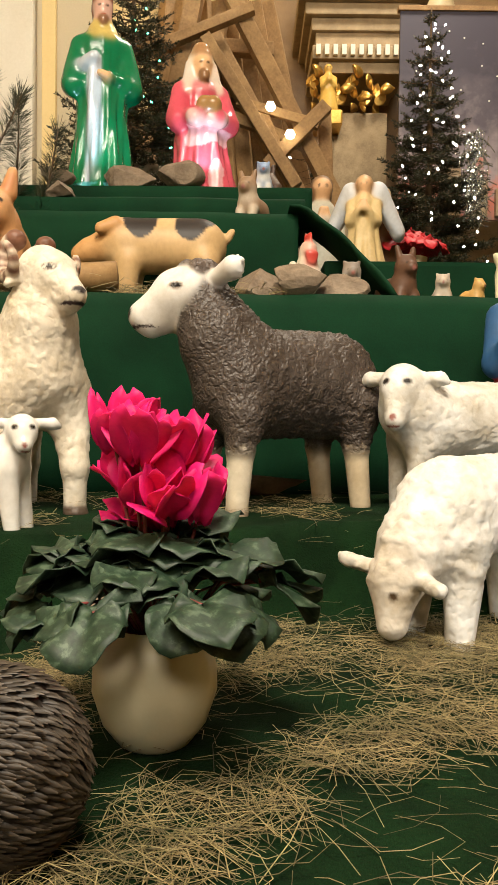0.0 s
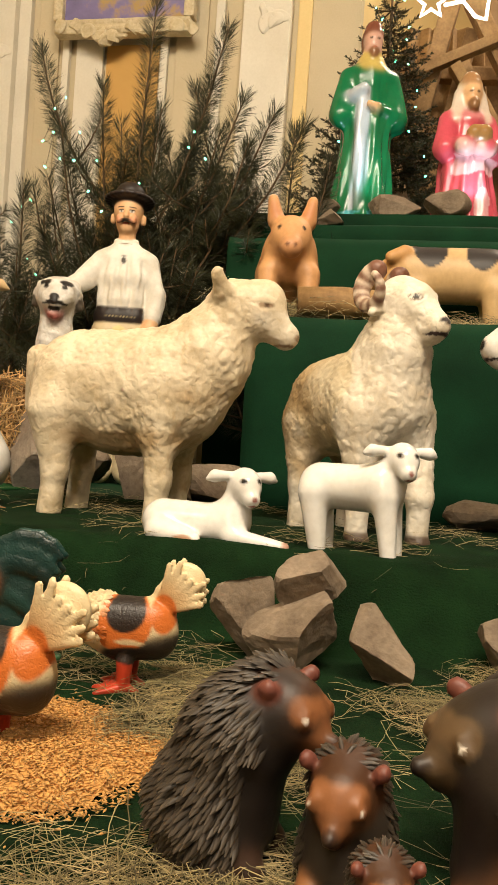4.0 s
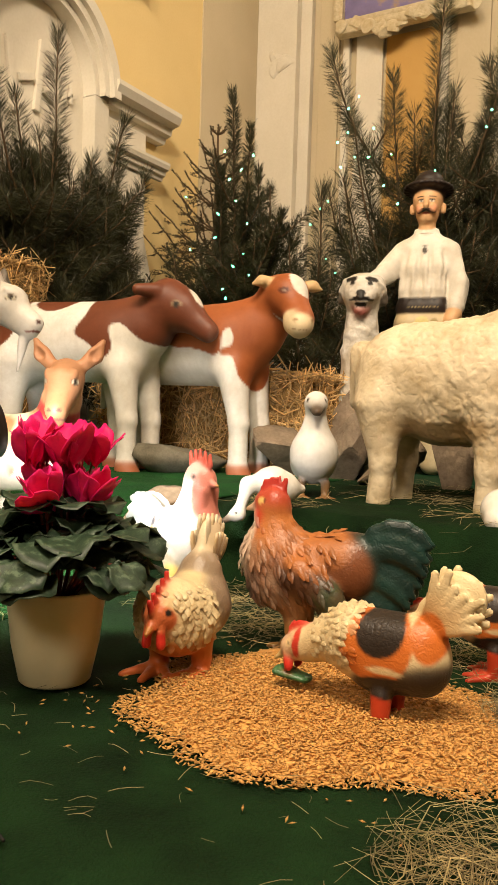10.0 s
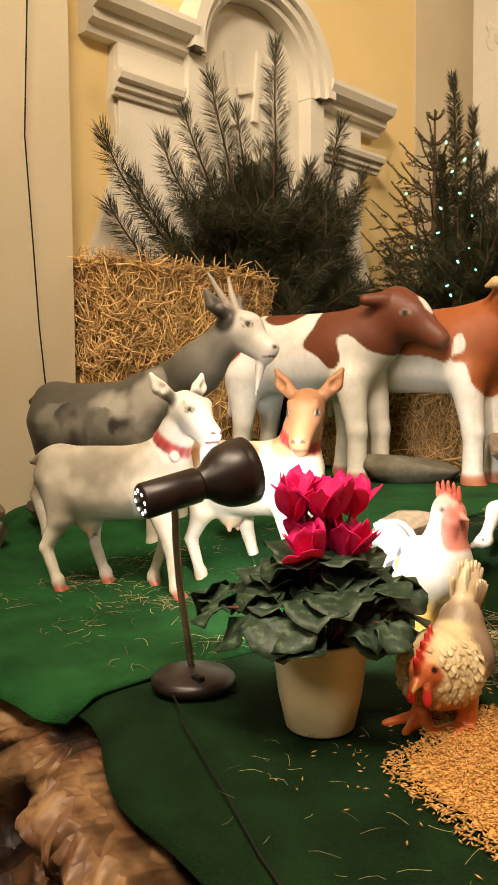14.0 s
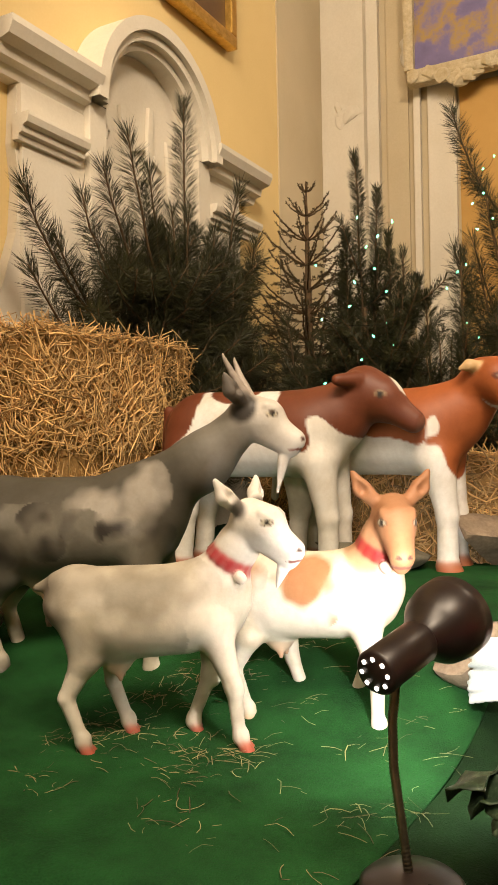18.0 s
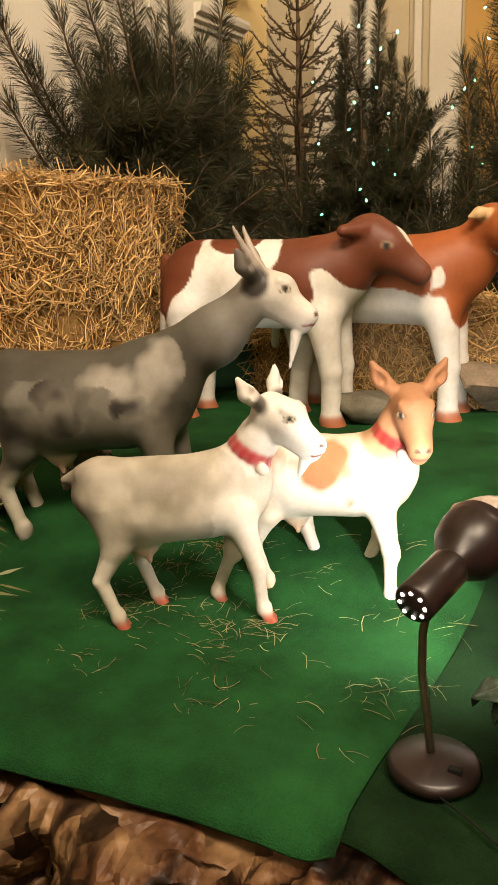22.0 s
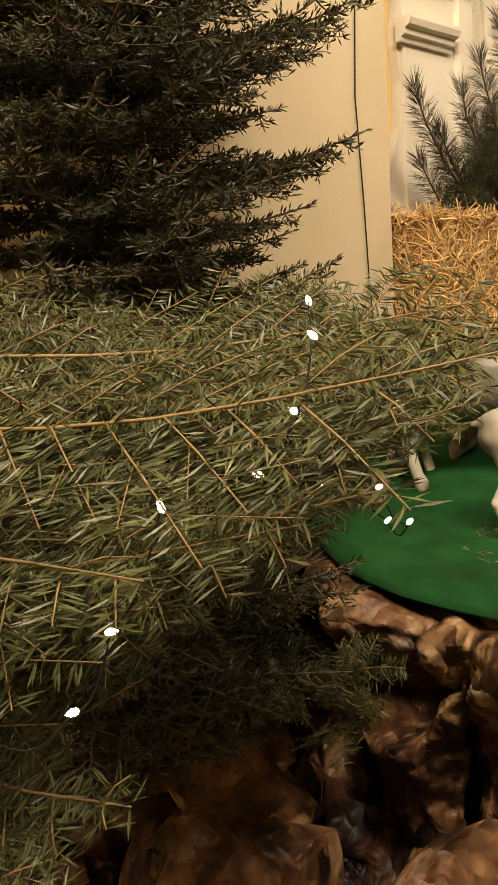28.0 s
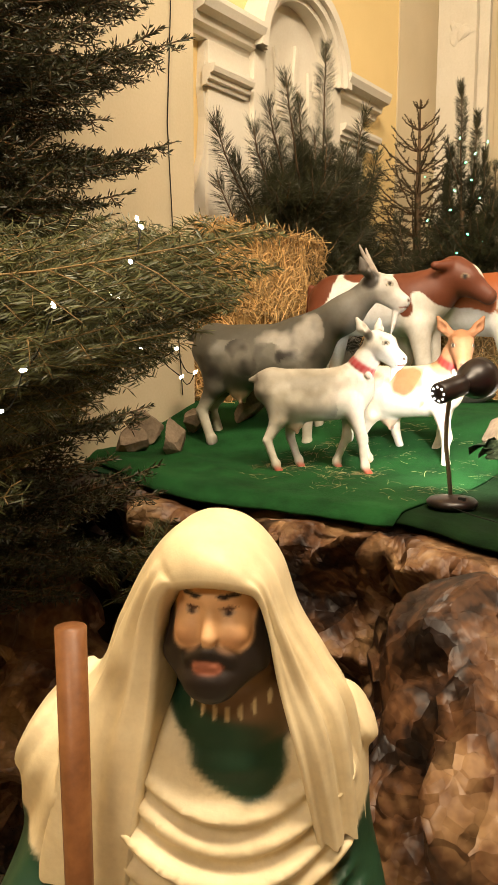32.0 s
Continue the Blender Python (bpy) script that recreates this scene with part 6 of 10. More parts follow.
c.stand("pig_statue", pose(-0.325, 3.2, 1.855, 0, 0, 180), PLASTER, "buff pig statue with black spots", "pig statue", "pigs", voxel=0.009)


# small animals on the draped steps
def small_animal(name, m, k, body, chest, label, cat, ears="round"):
    c = Clay(0.02 * k)
    c.cap((-0.05 * k, 0, 0.07 * k), (0.02 * k, 0, 0.08 * k), 0.07 * k, 0.06 * k, body)
    c.cap((0.04 * k, 0, 0.11 * k), (0.05 * k, 0, 0.15 * k), 0.045 * k, 0.042 * k, chest)
    c.cap((0.06 * k, 0, 0.17 * k), (0.09 * k, 0, 0.16 * k), 0.045 * k, 0.026 * k, body, 1, 0.015 * k)
    h = 0.24 if ears == "long" else 0.215
    c.pair((0.05 * k, 0.025 * k, 0.2 * k), (0.045 * k, 0.035 * k, h * k), 0.016 * k, 0.01 * k, body, 1, 0.006)
    c.pair((0.06 * k, 0.03 * k, 0.06 * k), (0.08 * k, 0.03 * k, 0.0), 0.025 * k, 0.02 * k, chest, 1, 0.01)
    c.dab((0.098 * k, 0.025 * k, 0.178 * k), 0.007 * k, BLACK, both=True)
    c.dab((0.115 * k, 0, 0.155 * k), 0.01 * k, (0.3, 0.12, 0.1))
    c.stand(name, m, PLASTER, label, cat, "small animals", voxel=0.0065)


small_animal("cat_statue", pose(0.36, 2.92, 1.85, 0, 0, -90), 0.75, (0.2, 0.16, 0.13), (0.7, 0.66, 0.6), "grey and white cat statue on the green step", "cat statue")
small_animal("rabbit_statue", pose(0.55, 3.0, 1.85, 0, 0, -70), 0.95, (0.12, 0.06, 0.035), (0.14, 0.07, 0.04), "dark brown rabbit statue on the green step", "rabbit statue", "long")
small_animal("puppy_statue", pose(0.7, 2.95, 1.85, 0, 0, -100), 0.6, (0.5, 0.42, 0.34), (0.6, 0.54, 0.46), "grey white puppy statue on the green step", "puppy statue")
small_animal("guinea_pig_statue", pose(0.8, 2.9, 1.85, 0, 0, -60), 0.5, (0.6, 0.36, 0.1), (0.6, 0.38, 0.14), "yellow brown guinea pig statue", "guinea pig statue")
small_animal("rabbit_statue", pose(-0.0, 3.62, 2.31, 0, 0, -110), 0.95, (0.3, 0.19, 0.11), (0.55, 0.46, 0.36), "brown rabbit statue sitting up on a draped step", "rabbit statue", "long")
small_animal("duckling_statue", pose(0.06, 4.2, 2.59, 0, 0, -90), 0.8, (0.2, 0.3, 0.5), (0.75, 0.75, 0.72), "small blue and white bird statue", "bird statue")
c = Clay(0.02)
c.cap((-0.03, 0, 0.08), (0.02, 0, 0.1), 0.07, 0.062, (0.6, 0.52, 0.4))
c.cap((0.02, 0, 0.14), (0.03, 0, 0.2), 0.05, 0.032, (0.7, 0.64, 0.52))
c.cap((0.035, 0, 0.225), (0.045, 0, 0.225), 0.03, 0.026, (0.66, 0.5, 0.4))
for i in range(4):
    c.cap((0.01 + i * 0.014, 0, 0.25), (0.006 + i * 0.015, 0, 0.275), 0.01, 0.008, RED, 0.7, 0.004)
c.cap((0.065, 0, 0.2), (0.065, 0, 0.17), 0.016, 0.012, RED, 1.6, 0.004)
c.cap((-0.07, 0, 0.12), (-0.11, 0, 0.19), 0.03, 0.016, (0.6, 0.54, 0.44))
c.stand("rooster_statue", pose(0.2, 3.0, 1.85, 0, 0, -70), FEATHER, "pale rooster statue with red comb on the green step", "rooster statue", "poultry", voxel=0.006)


# ---- cast human figures: plain painted statues ----
FLESH, HAIR = (0.76, 0.46, 0.24), (0.014, 0.009, 0.007)


def draped(count, depth, z1):
    """Vertical folds that deepen towards the hem."""
    def folds(q):
        a = np.arctan2(q[:, 1], q[:, 0])
        k = np.clip((z1 - q[:, 2]) / z1, 0, 1)
        return depth * k * (np.sin(count * a + 6 * q[:, 2]) + 0.5 * np.sin((count * 2 + 1) * a - 9 * q[:, 2]))
    return folds


# hooded man with a staff, kneeling on the church floor; x is forward
c = Clay(0.025)
ROBE, GREEN = (0.78, 0.67, 0.44), (0.012, 0.05, 0.024)
c.cap((-0.03, 0, 0.1), (-0.03, 0, 0.7), 0.24, 0.17, GREEN, 1.0, 0.08)
c.cap((-0.03, 0, 0.7), (-0.03, 0, 0.9), 0.15, 0.11, GREEN, 1.1, 0.06)
c.cap((-0.02, 0.14, 0.97), (0.03, 0.185, 0.8), 0.052, 0.056, GREEN, 1, 0.02)
c.cap((-0.02, -0.18, 0.93), (0.08, -0.2, 0.82), 0.06, 0.056, GREEN, 1, 0.02)
c.cap((0.03, 0.185, 0.8), (0.16, 0.12, 0.74), 0.055, 0.045, GREEN, 1, 0.03)
c.cap((0.08, -0.2, 0.82), (0.15, -0.13, 0.84), 0.045, 0.038, GREEN, 1, 0.02)
c.cap((0.17, -0.12, 0.845), (0.19, -0.1, 0.85), 0.03, 0.026, FLESH, 1, 0.01)
# shawl over the shoulders
c.cap((-0.02, -0.055, 1.14), (-0.02, -0.15, 1.035), 0.045, 0.06, ROBE, 1.0, 0.05)
c.cap((-0.02, 0.065, 1.135), (-0.02, 0.12, 1.055), 0.04, 0.055, ROBE, 1.0, 0.05)
c.cap((-0.02, -0.125, 1.025), (-0.02, 0.095, 1.06), 0.085, 0.078, ROBE, 1.0, 0.06)
c.cap((-0.01, -0.15, 1.0), (0.01, -0.145, 0.9), 0.088, 0.07, ROBE, 1.0, 0.04)
c.cap((-0.01, 0.105, 1.05), (0.015, 0.09, 0.95), 0.085, 0.075, ROBE, 1.0, 0.04)
c.cap((0.005, -0.01, 1.03), (0.025, -0.01, 0.95), 0.1, 0.1, ROBE, 1.15, 0.05)
c.cap((0.05, -0.13, 1.0), (0.055, -0.11, 0.8), 0.04, 0.045, ROBE, 1.0, 0.03)
c.cap((0.02, -0.01, 0.965), (0.02, 0.08, 0.97), 0.09, 0.084, ROBE, 1.0, 0.04)
c.carve((0.15, 0.04, 1.2), (0.14, 0.042, 1.138), 0.068, 0.074, 1.0, 0.012)
# neck, chest and head inside the hood
before, marks = len(c.forms), len(c.dabs)
c.cap((0.022, 0.042, 1.08), (0.025, 0.042, 1.1), 0.082, 0.072, GREEN, 1.05, 0.006)
c.cap((0.035, 0.049, 1.12), (0.06, 0.049, 1.17), 0.062, 0.04, (0.2, 0.12, 0.06), 1.1, 0.008)
c.cap((-0.025, 0.005, 1.222), (-0.025, 0.008, 1.15), 0.047, 0.056, HAIR, 1.12, 0.006)
c.cap((0.012, 0.012, 1.216), (0.024, 0.012, 1.172), 0.051, 0.044, FLESH, 0.98, 0.012)
c.cap((0.061, 0.013, 1.208), (0.074, 0.014, 1.183), 0.006, 0.0085, FLESH, 1, 0.01)
for s in (1, -1):
    yy = lambda v: 0.012 + v * s
    c.cap((0.05, yy(0.03), 1.187), (0.052, yy(0.03), 1.185), 0.015, 0.015, FLESH, 1, 0.018)
    c.cap((0.05, yy(0.024), 1.224), (0.056, yy(0.008), 1.221), 0.009, 0.007, FLESH, 1, 0.012)
    c.cap((0.02, yy(0.05), 1.192), (0.032, yy(0.044), 1.158), 0.013, 0.02, HAIR, 1, 0.012)
    c.cap((0.034, yy(0.042), 1.152), (0.056, yy(0.012), 1.133), 0.021, 0.023, HAIR, 1, 0.014)
    c.cap((0.074, yy(0.004), 1.168), (0.062, yy(0.026), 1.157), 0.0075, 0.008, HAIR, 1, 0.005)
    c.cap((0.0, yy(0.058), 1.235), (0.01, yy(0.058), 1.17), 0.011, 0.014, HAIR, 1, 0.004)
c.cap((0.06, 0.012, 1.132), (0.062, 0.012, 1.122), 0.019, 0.012, HAIR, 1.2, 0.012)
c.cap((0.0705, 0.021, 1.1535), (0.0705, 0.003, 1.1535), 0.0075, 0.0075, (0.42, 0.15, 0.09), 1, 0.003)
for s in (1, -1):
    y = 0.012 + 0.0235 * s
    c.dab((0.06, y, 1.2065), 0.008, (0.55, 0.38, 0.26), (2, 1.2, 0.42), soft=0.003)
    c.dab((0.06, y, 1.2062), 0.0046, (0.04, 0.016, 0.01), (2, 1.0, 0.8), soft=0.003)
    c.dab((0.06, y, 1.2115), 0.0105, (0.09, 0.035, 0.02), (2, 1.1, 0.17), soft=0.003)
    c.dab((0.06, y - 0.005 * s, 1.2235), 0.0095, HAIR, (3, 1.0, 0.28), soft=0.003)
    c.dab((0.06, y + 0.006 * s, 1.2255), 0.0095, HAIR, (3, 1.0, 0.24), soft=0.003)
    c.dab((0.055, 0.012 + 0.03 * s, 1.18), 0.014, (0.66, 0.35, 0.175), (2, 1, 0.8), soft=0.02)
forth = np.array((0.062, 0.023, 0.045))
slim = np.array((1.0, 0.84, 1.0))
mid = np.array((0.0, 0.012, 0.0))
c.forms[before + 2:] = [(mid + (a - mid) * slim + forth, mid + (b - mid) * slim + forth, ra * 0.93, rb * 0.93, *rest) for a, b, ra, rb, *rest in c.forms[before + 2:]]
c.dabs[marks:] = [(mid + (p - mid) * slim + forth, r * 0.88, *rest) for p, r, *rest in c.dabs[marks:]]
for i in range(8):
    c.dab((0.1, 0.04 + (i - 3.5) * 0.0145, 1.128 + 0.0014 * (i - 3.5) ** 2), 0.0095, (0.66, 0.55, 0.32), (6, 0.26, 1.0), soft=0.003)


def linen(q):
    """Folds that fan out from the crown, and hang in bows across the breast."""
    x, y, z = q[:, 0], q[:, 1], q[:, 2]
    bow = z - 2.6 * (y - 0.04) ** 2
    wave = np.sin(bow * 170 + 1.5 * np.sin(y * 21)) + 0.5 * np.sin(bow * 95 + 2 + y * 16)
    front = np.clip((x - 0.03) / 0.03, 0, 1) * np.clip((1.04 - bow) / 0.02, 0, 1) * np.clip((z - 0.84) / 0.03, 0, 1) * np.clip((y + 0.1) / 0.03, 0, 1)
    fan = (y - 0.011) / (0.09 + np.clip(1.24 - z, 0, 0.4) * 0.55)
    hang = np.sin(fan * 17 + 5 * z) + 0.6 * np.sin(fan * 31 - 9 * z)
    side = np.clip((1.24 - z) / 0.16, 0, 1) * np.clip(np.abs(fan) - 0.45, 0, 0.3) / 0.3 * (1 - front) * np.clip((z - 0.8) / 0.05, 0, 1)
    return 0.008 * front * wave + 0.0048 * side * hang


def smooth_line(points, n):
    """A rounded line through the points."""
    p = np.array(points, float)
    t = np.linspace(0, len(p) - 1, n)
    i = np.clip(t.astype(int), 0, len(p) - 2)
    f = (t - i)[:, None]
    a, b, d, e = p[np.clip(i - 1, 0, None)], p[i], p[i + 1], p[np.clip(i + 2, None, len(p) - 1)]
    return 0.5 * (2 * b + (d - a) * f + (2 * a - 5 * b + 4 * d - e) * f ** 2 + (3 * b - a - 3 * d + e) * f ** 3)


def hood_cloth(n=110):
    """The head cloth: arches from the rim over the brow, by the widest line, to the back of the neck."""
    rim = smooth_line([(0.12, -0.075, 0.86), (0.124, -0.05, 1.04), (0.116, -0.036, 1.15), (0.118, -0.028, 1.235), (0.128, -0.014, 1.276), (0.137, 0.008, 1.287), (0.142, 0.036, 1.291), (0.137, 0.064, 1.287), (0.128, 0.086, 1.276), (0.118, 0.098, 1.235), (0.114, 0.11, 1.17), (0.11, 0.13, 1.09), (0.085, 0.15, 0.98)], n)
    wide = smooth_line([(0.02, -0.215, 0.92), (0.03, -0.165, 1.09), (0.035, -0.114, 1.152), (0.04, -0.082, 1.22), (0.045, -0.05, 1.284), (0.045, -0.02, 1.325), (0.045, 0.016, 1.342), (0.045, 0.058, 1.332), (0.045, 0.092, 1.292), (0.04, 0.114, 1.23), (0.035, 0.148, 1.174), (0.03, 0.176, 1.12), (0.01, 0.19, 0.98)], n)
    rear = smooth_line([(-0.07, -0.15, 0.93), (-0.07, -0.11, 1.05), (-0.07, -0.085, 1.1), (-0.065, -0.065, 1.17), (-0.06, -0.035, 1.23), (-0.057, -0.01, 1.25), (-0.055, 0.018, 1.258), (-0.057, 0.045, 1.25), (-0.06, 0.07, 1.23), (-0.065, 0.09, 1.17), (-0.07, 0.11, 1.12), (-0.07, 0.13, 1.07), (-0.07, 0.14, 0.97)], n)
    u = np.linspace(-1, 1, n)
    heart = np.array((0.0, 0.03, 1.14))
    rows = []
    for k, fore in ((0.8, -0.07), (0.9, -0.02), (0.965, 0.0)):
        q = heart + (rim - heart) * np.array((1, k, k))
        q[:, 0] = rim[:, 0] + fore
        rows.append(q)
    side = np.clip((np.abs(u) - 0.22) / 0.3, 0, 1)
    flap = np.exp(-((u + 0.24) / 0.03) ** 2) + 0.7 * np.exp(-((u - 0.26) / 0.035) ** 2)
    for v in np.linspace(0, 1, 26):
        a = v * math.pi / 2
        q = rim + (wide - rim) * np.array((1 - math.cos(a), math.sin(a), math.sin(a)))
        wave = 0.0052 * np.sin(v * 17 + 2.2 * u + 0.8) * side + 0.003 * np.sin(v * 31 - 5 * u) * side
        wave -= 0.0045 * flap * max(0.0, 1 - v * 1.5)
        wave += 0.0022 * np.sin(u * 9 + v * 5) * (1 - side)
        out = q - heart
        out /= np.linalg.norm(out, axis=1)[:, None]
        rows.append(q + out * (wave * min(1.0, v * 4 + 0.25))[:, None])
    for v in np.linspace(0.1, 1, 10):
        a = v * math.pi / 2
        rows.append(wide + (rear - wide) * np.array((math.sin(a), 1 - math.cos(a), 1 - math.cos(a))))
    m = len(rows)
    f = [(i * n + j, i * n + j + 1, (i + 1) * n + j + 1, (i + 1) * n + j) for i in range(m - 1) for j in range(n - 1)]
    me = fast_mesh("head_cloth", np.concatenate(rows), np.array(f), True)
    me.color_attributes.new("paint", "FLOAT_COLOR", "POINT").data.foreach_set("color", np.tile(np.array((*ROBE, 1.0), np.float32), m * n))
    return me


c.stand("shepherd_statue", pose(-1.435, -0.765, -0.012, 0, 0, -66), PLASTER, "hooded bearded shepherd statue in cream shawl and green robe", "statue", voxel=0.0058, folds=linen, edge=0.001, head=(1.1, 0.0028), also=hood_cloth())
staff = base("shepherd_staff", pose(-1.446, -0.968, 0), "plain brown wooden shepherd's staff", "staff")
part("shaft", tube_mesh("shaft", [(0.01, 0, 0), (0.0, 0.006, 0.5), (0.005, 0, 0.9), (0, 0, 1.235)], [0.0145, 0.015, 0.0145, 0.016], 12), matter("brown_staff_wood", (0.1, 0.035, 0.012), (0.24, 0.1, 0.035), 16.0, 0.45, 0.3, 60.0), staff)

# mountain herdsman with hat
c = Clay(0.02)
SHIRT, FELT = (0.78, 0.74, 0.66), (0.02, 0.012, 0.01)
c.pair((0, 0.05, 0.55), (0, 0.055, 0.05), 0.07, 0.05, (0.6, 0.5, 0.32), 1, 0.02)
c.cap((0, 0.05, 0.63), (0, -0.05, 0.63), 0.075, 0.075, (0.62, 0.5, 0.3), 1, 0.02)
c.cap((0, 0.05, 0.695), (0, -0.05, 0.695), 0.069, 0.069, FELT, 1, 0.006)
c.cap((0, 0.045, 0.77), (0, -0.045, 0.77), 0.066, 0.066, SHIRT, 1, 0.02)
c.cap((0, 0.05, 0.86), (0, -0.05, 0.86), 0.066, 0.066, SHIRT, 1, 0.04)
c.cap((0, 0.07, 0.94), (0, -0.07, 0.94), 0.05, 0.05, SHIRT, 1, 0.04)
c.cap((0, 0.02, 0.985), (0, -0.02, 0.985), 0.04, 0.04, SHIRT, 1, 0.03)
c.cap((0, 0.1, 0.93), (0.01, 0.135, 0.8), 0.044, 0.04, SHIRT, 1, 0.012)
c.cap((0.01, 0.135, 0.8), (0.03, 0.13, 0.7), 0.042, 0.038, SHIRT, 1, 0.012)
c.cap((0.045, 0.125, 0.665), (0.06, 0.115, 0.64), 0.034, 0.03, FLESH, 1, 0.006)
c.cap((0, -0.1, 0.93), (0.05, -0.155, 0.84), 0.044, 0.042, SHIRT, 1, 0.012)
c.cap((0.05, -0.155, 0.84), (0.12, -0.2, 0.79), 0.042, 0.032, SHIRT, 1, 0.012)
c.cap((0.13, -0.205, 0.785), (0.15, -0.215, 0.78), 0.026, 0.024, FLESH, 1, 0.006)
c.cap((0, 0, 1.0), (0.005, 0, 1.06), 0.036, 0.035, FLESH, 1, 0.006)
c.pair((0.03, 0.008, 1.005), (0.01, 0.04, 1.015), 0.012, 0.012, SHIRT, 1, 0.006)
c.cap((0.01, 0, 1.135), (0.016, 0, 1.09), 0.062, 0.048, FLESH, 0.98, 0.012)
c.cap((0.03, 0, 1.072), (0.036, 0, 1.068), 0.03, 0.026, FLESH, 1.1, 0.012)
c.cap((0.066, 0, 1.128), (0.077, 0, 1.108), 0.007, 0.0115, FLESH, 1, 0.008)
c.cap((-0.02, 0, 1.14), (-0.02, 0, 1.1), 0.064, 0.058, HAIR, 1, 0.003)
c.pair((0.0, 0.062, 1.12), (0.0, 0.064, 1.1), 0.013, 0.011, FLESH, 1, 0.003)
for i in range(24):
    a0, a1 = i * math.pi / 12, (i + 1) * math.pi / 12
    for r, t in ((0.09, 0.008), (0.079, 0.009), (0.068, 0.01)):
        c.cap((r * math.cos(a0) - 0.004, r * 1.06 * math.sin(a0), 1.188 + 0.016 * math.cos(a0) * r / 0.1), (r * math.cos(a1) - 0.004, r * 1.06 * math.sin(a1), 1.188 + 0.016 * math.cos(a1) * r / 0.1), t, t, FELT, 1, 0.006)
c.cap((-0.008, 0, 1.192), (-0.012, 0, 1.212), 0.07, 0.06, FELT, 1.05, 0.012)
c.pair((0.076, 0.003, 1.093), (0.064, 0.032, 1.083), 0.0075, 0.005, HAIR, 1, 0.003)
for s in (1, -1):
    c.cap((0.06, 0.03 * s, 1.1), (0.058, 0.03 * s, 1.098), 0.013, 0.013, FLESH, 1, 0.014)
    c.dab((0.071, 0.0235 * s, 1.128), 0.009, (0.78, 0.72, 0.62), (2, 1.25, 0.62), soft=0.002)
    c.dab((0.072, 0.0225 * s, 1.128), 0.005, (0.05, 0.03, 0.02), (2, 1.1, 1.0), soft=0.002)
    c.dab((0.07, 0.0235 * s, 1.1345), 0.011, HAIR, (2, 1.2, 0.16), soft=0.002)
    c.dab((0.068, 0.025 * s, 1.146), 0.013, HAIR, (2, 1.15, 0.22), soft=0.003)
    c.dab((0.06, 0.034 * s, 1.098), 0.016, (0.68, 0.3, 0.16), (2, 1, 1), soft=0.02)
c.dab((0.07, 0, 1.079), 0.011, (0.5, 0.1, 0.06), (2, 1.5, 0.42), soft=0.003)
for i in range(12):
    c.dab((0.075, (i - 5.5) * 0.0115, 0.697), 0.004, (0.5, 0.4, 0.2), (2, 1, 1), soft=0.002)
c.dab((0.068, 0, 0.93), 0.015, (0.05, 0.04, 0.03), (2, 0.8, 1.1))
c.dab((0.068, 0, 0.95), 0.01, (0.05, 0.04, 0.03), (2, 1.8, 0.4))
c.dab((0.08, 0.0, 0.63), 0.03, (0.7, 0.6, 0.25), (1, 1, 1))
c.dab((0.08, 0.05, 0.62), 0.02, (0.4, 0.3, 0.12), (1, 1, 1.6))


def blouse(q):
    a = np.arctan2(q[:, 1], q[:, 0] + 0.02)
    k = np.clip((0.98 - q[:, 2]) / 0.1, 0, 1) * np.clip((q[:, 2] - 0.71) / 0.05, 0, 1)
    return 0.004 * k * (np.sin(11 * a + 12 * q[:, 2]) + 0.6 * np.sin(23 * a - 20 * q[:, 2]))


c.stand("herdsman_statue", pose(-1.675, 3.17, 1.205, 0, 0, -78), PLASTER, "herdsman statue in white shirt with black hat and belt", "statue", voxel=0.0065, folds=blouse, edge=0.0015, head=(1.0, 0.004))

# white dog beside him
c = Clay(0.03)
c.cap((-0.04, 0, 0.12), (0.0, 0, 0.45), 0.11, 0.08, (0.7, 0.66, 0.58))
c.cap((0.0, 0, 0.5), (0.02, 0, 0.66), 0.08, 0.062, WHITE)
c.cap((0.02, 0, 0.73), (0.05, 0, 0.725), 0.082, 0.07, WHITE, 1.1)
c.cap((0.08, 0, 0.7), (0.1, 0, 0.695), 0.042, 0.036, WHITE, 1, 0.02)
c.cap((0.09, 0, 0.655), (0.1, 0, 0.65), 0.03, 0.022, (0.45, 0.12, 0.1), 1.1, 0.008)
c.pair((0.0, 0.06, 0.77), (0.0, 0.085, 0.7), 0.024, 0.02, (0.6, 0.56, 0.48), 1, 0.01)
c.pair((0.05, 0.05, 0.35), (0.08, 0.05, 0.02), 0.04, 0.035, (0.7, 0.66, 0.58), 1, 0.02)
c.dab((0.14, 0, 0.715), 0.022, BLACK, (1, 1.2, 0.8))
c.dab((0.105, 0.035, 0.755), 0.011, BLACK, (1.4, 1.1, 1), both=True)
c.dab((0.09, 0.042, 0.775), 0.026, BLACK, (2, 1.0, 0.5), 0.01, both=True)
c.dab((0.12, 0, 0.69), 0.05, BLACK, (2, 1.0, 0.16))
c.dab((0.0, 0.085, 0.7), 0.03, (0.12, 0.1, 0.08), (1, 1, 1.3), 0.01, both=True)
c.dab((0.13, 0, 0.67), 0.028, BLACK, (1, 1.3, 0.35))
c.stand("dog_statue", pose(-1.84, 2.9, 1.205, 0, 0, -72), WOOL, "white shaggy dog statue with open mouth", "dog statue", voxel=0.008, relief=curly(18, 0.01))

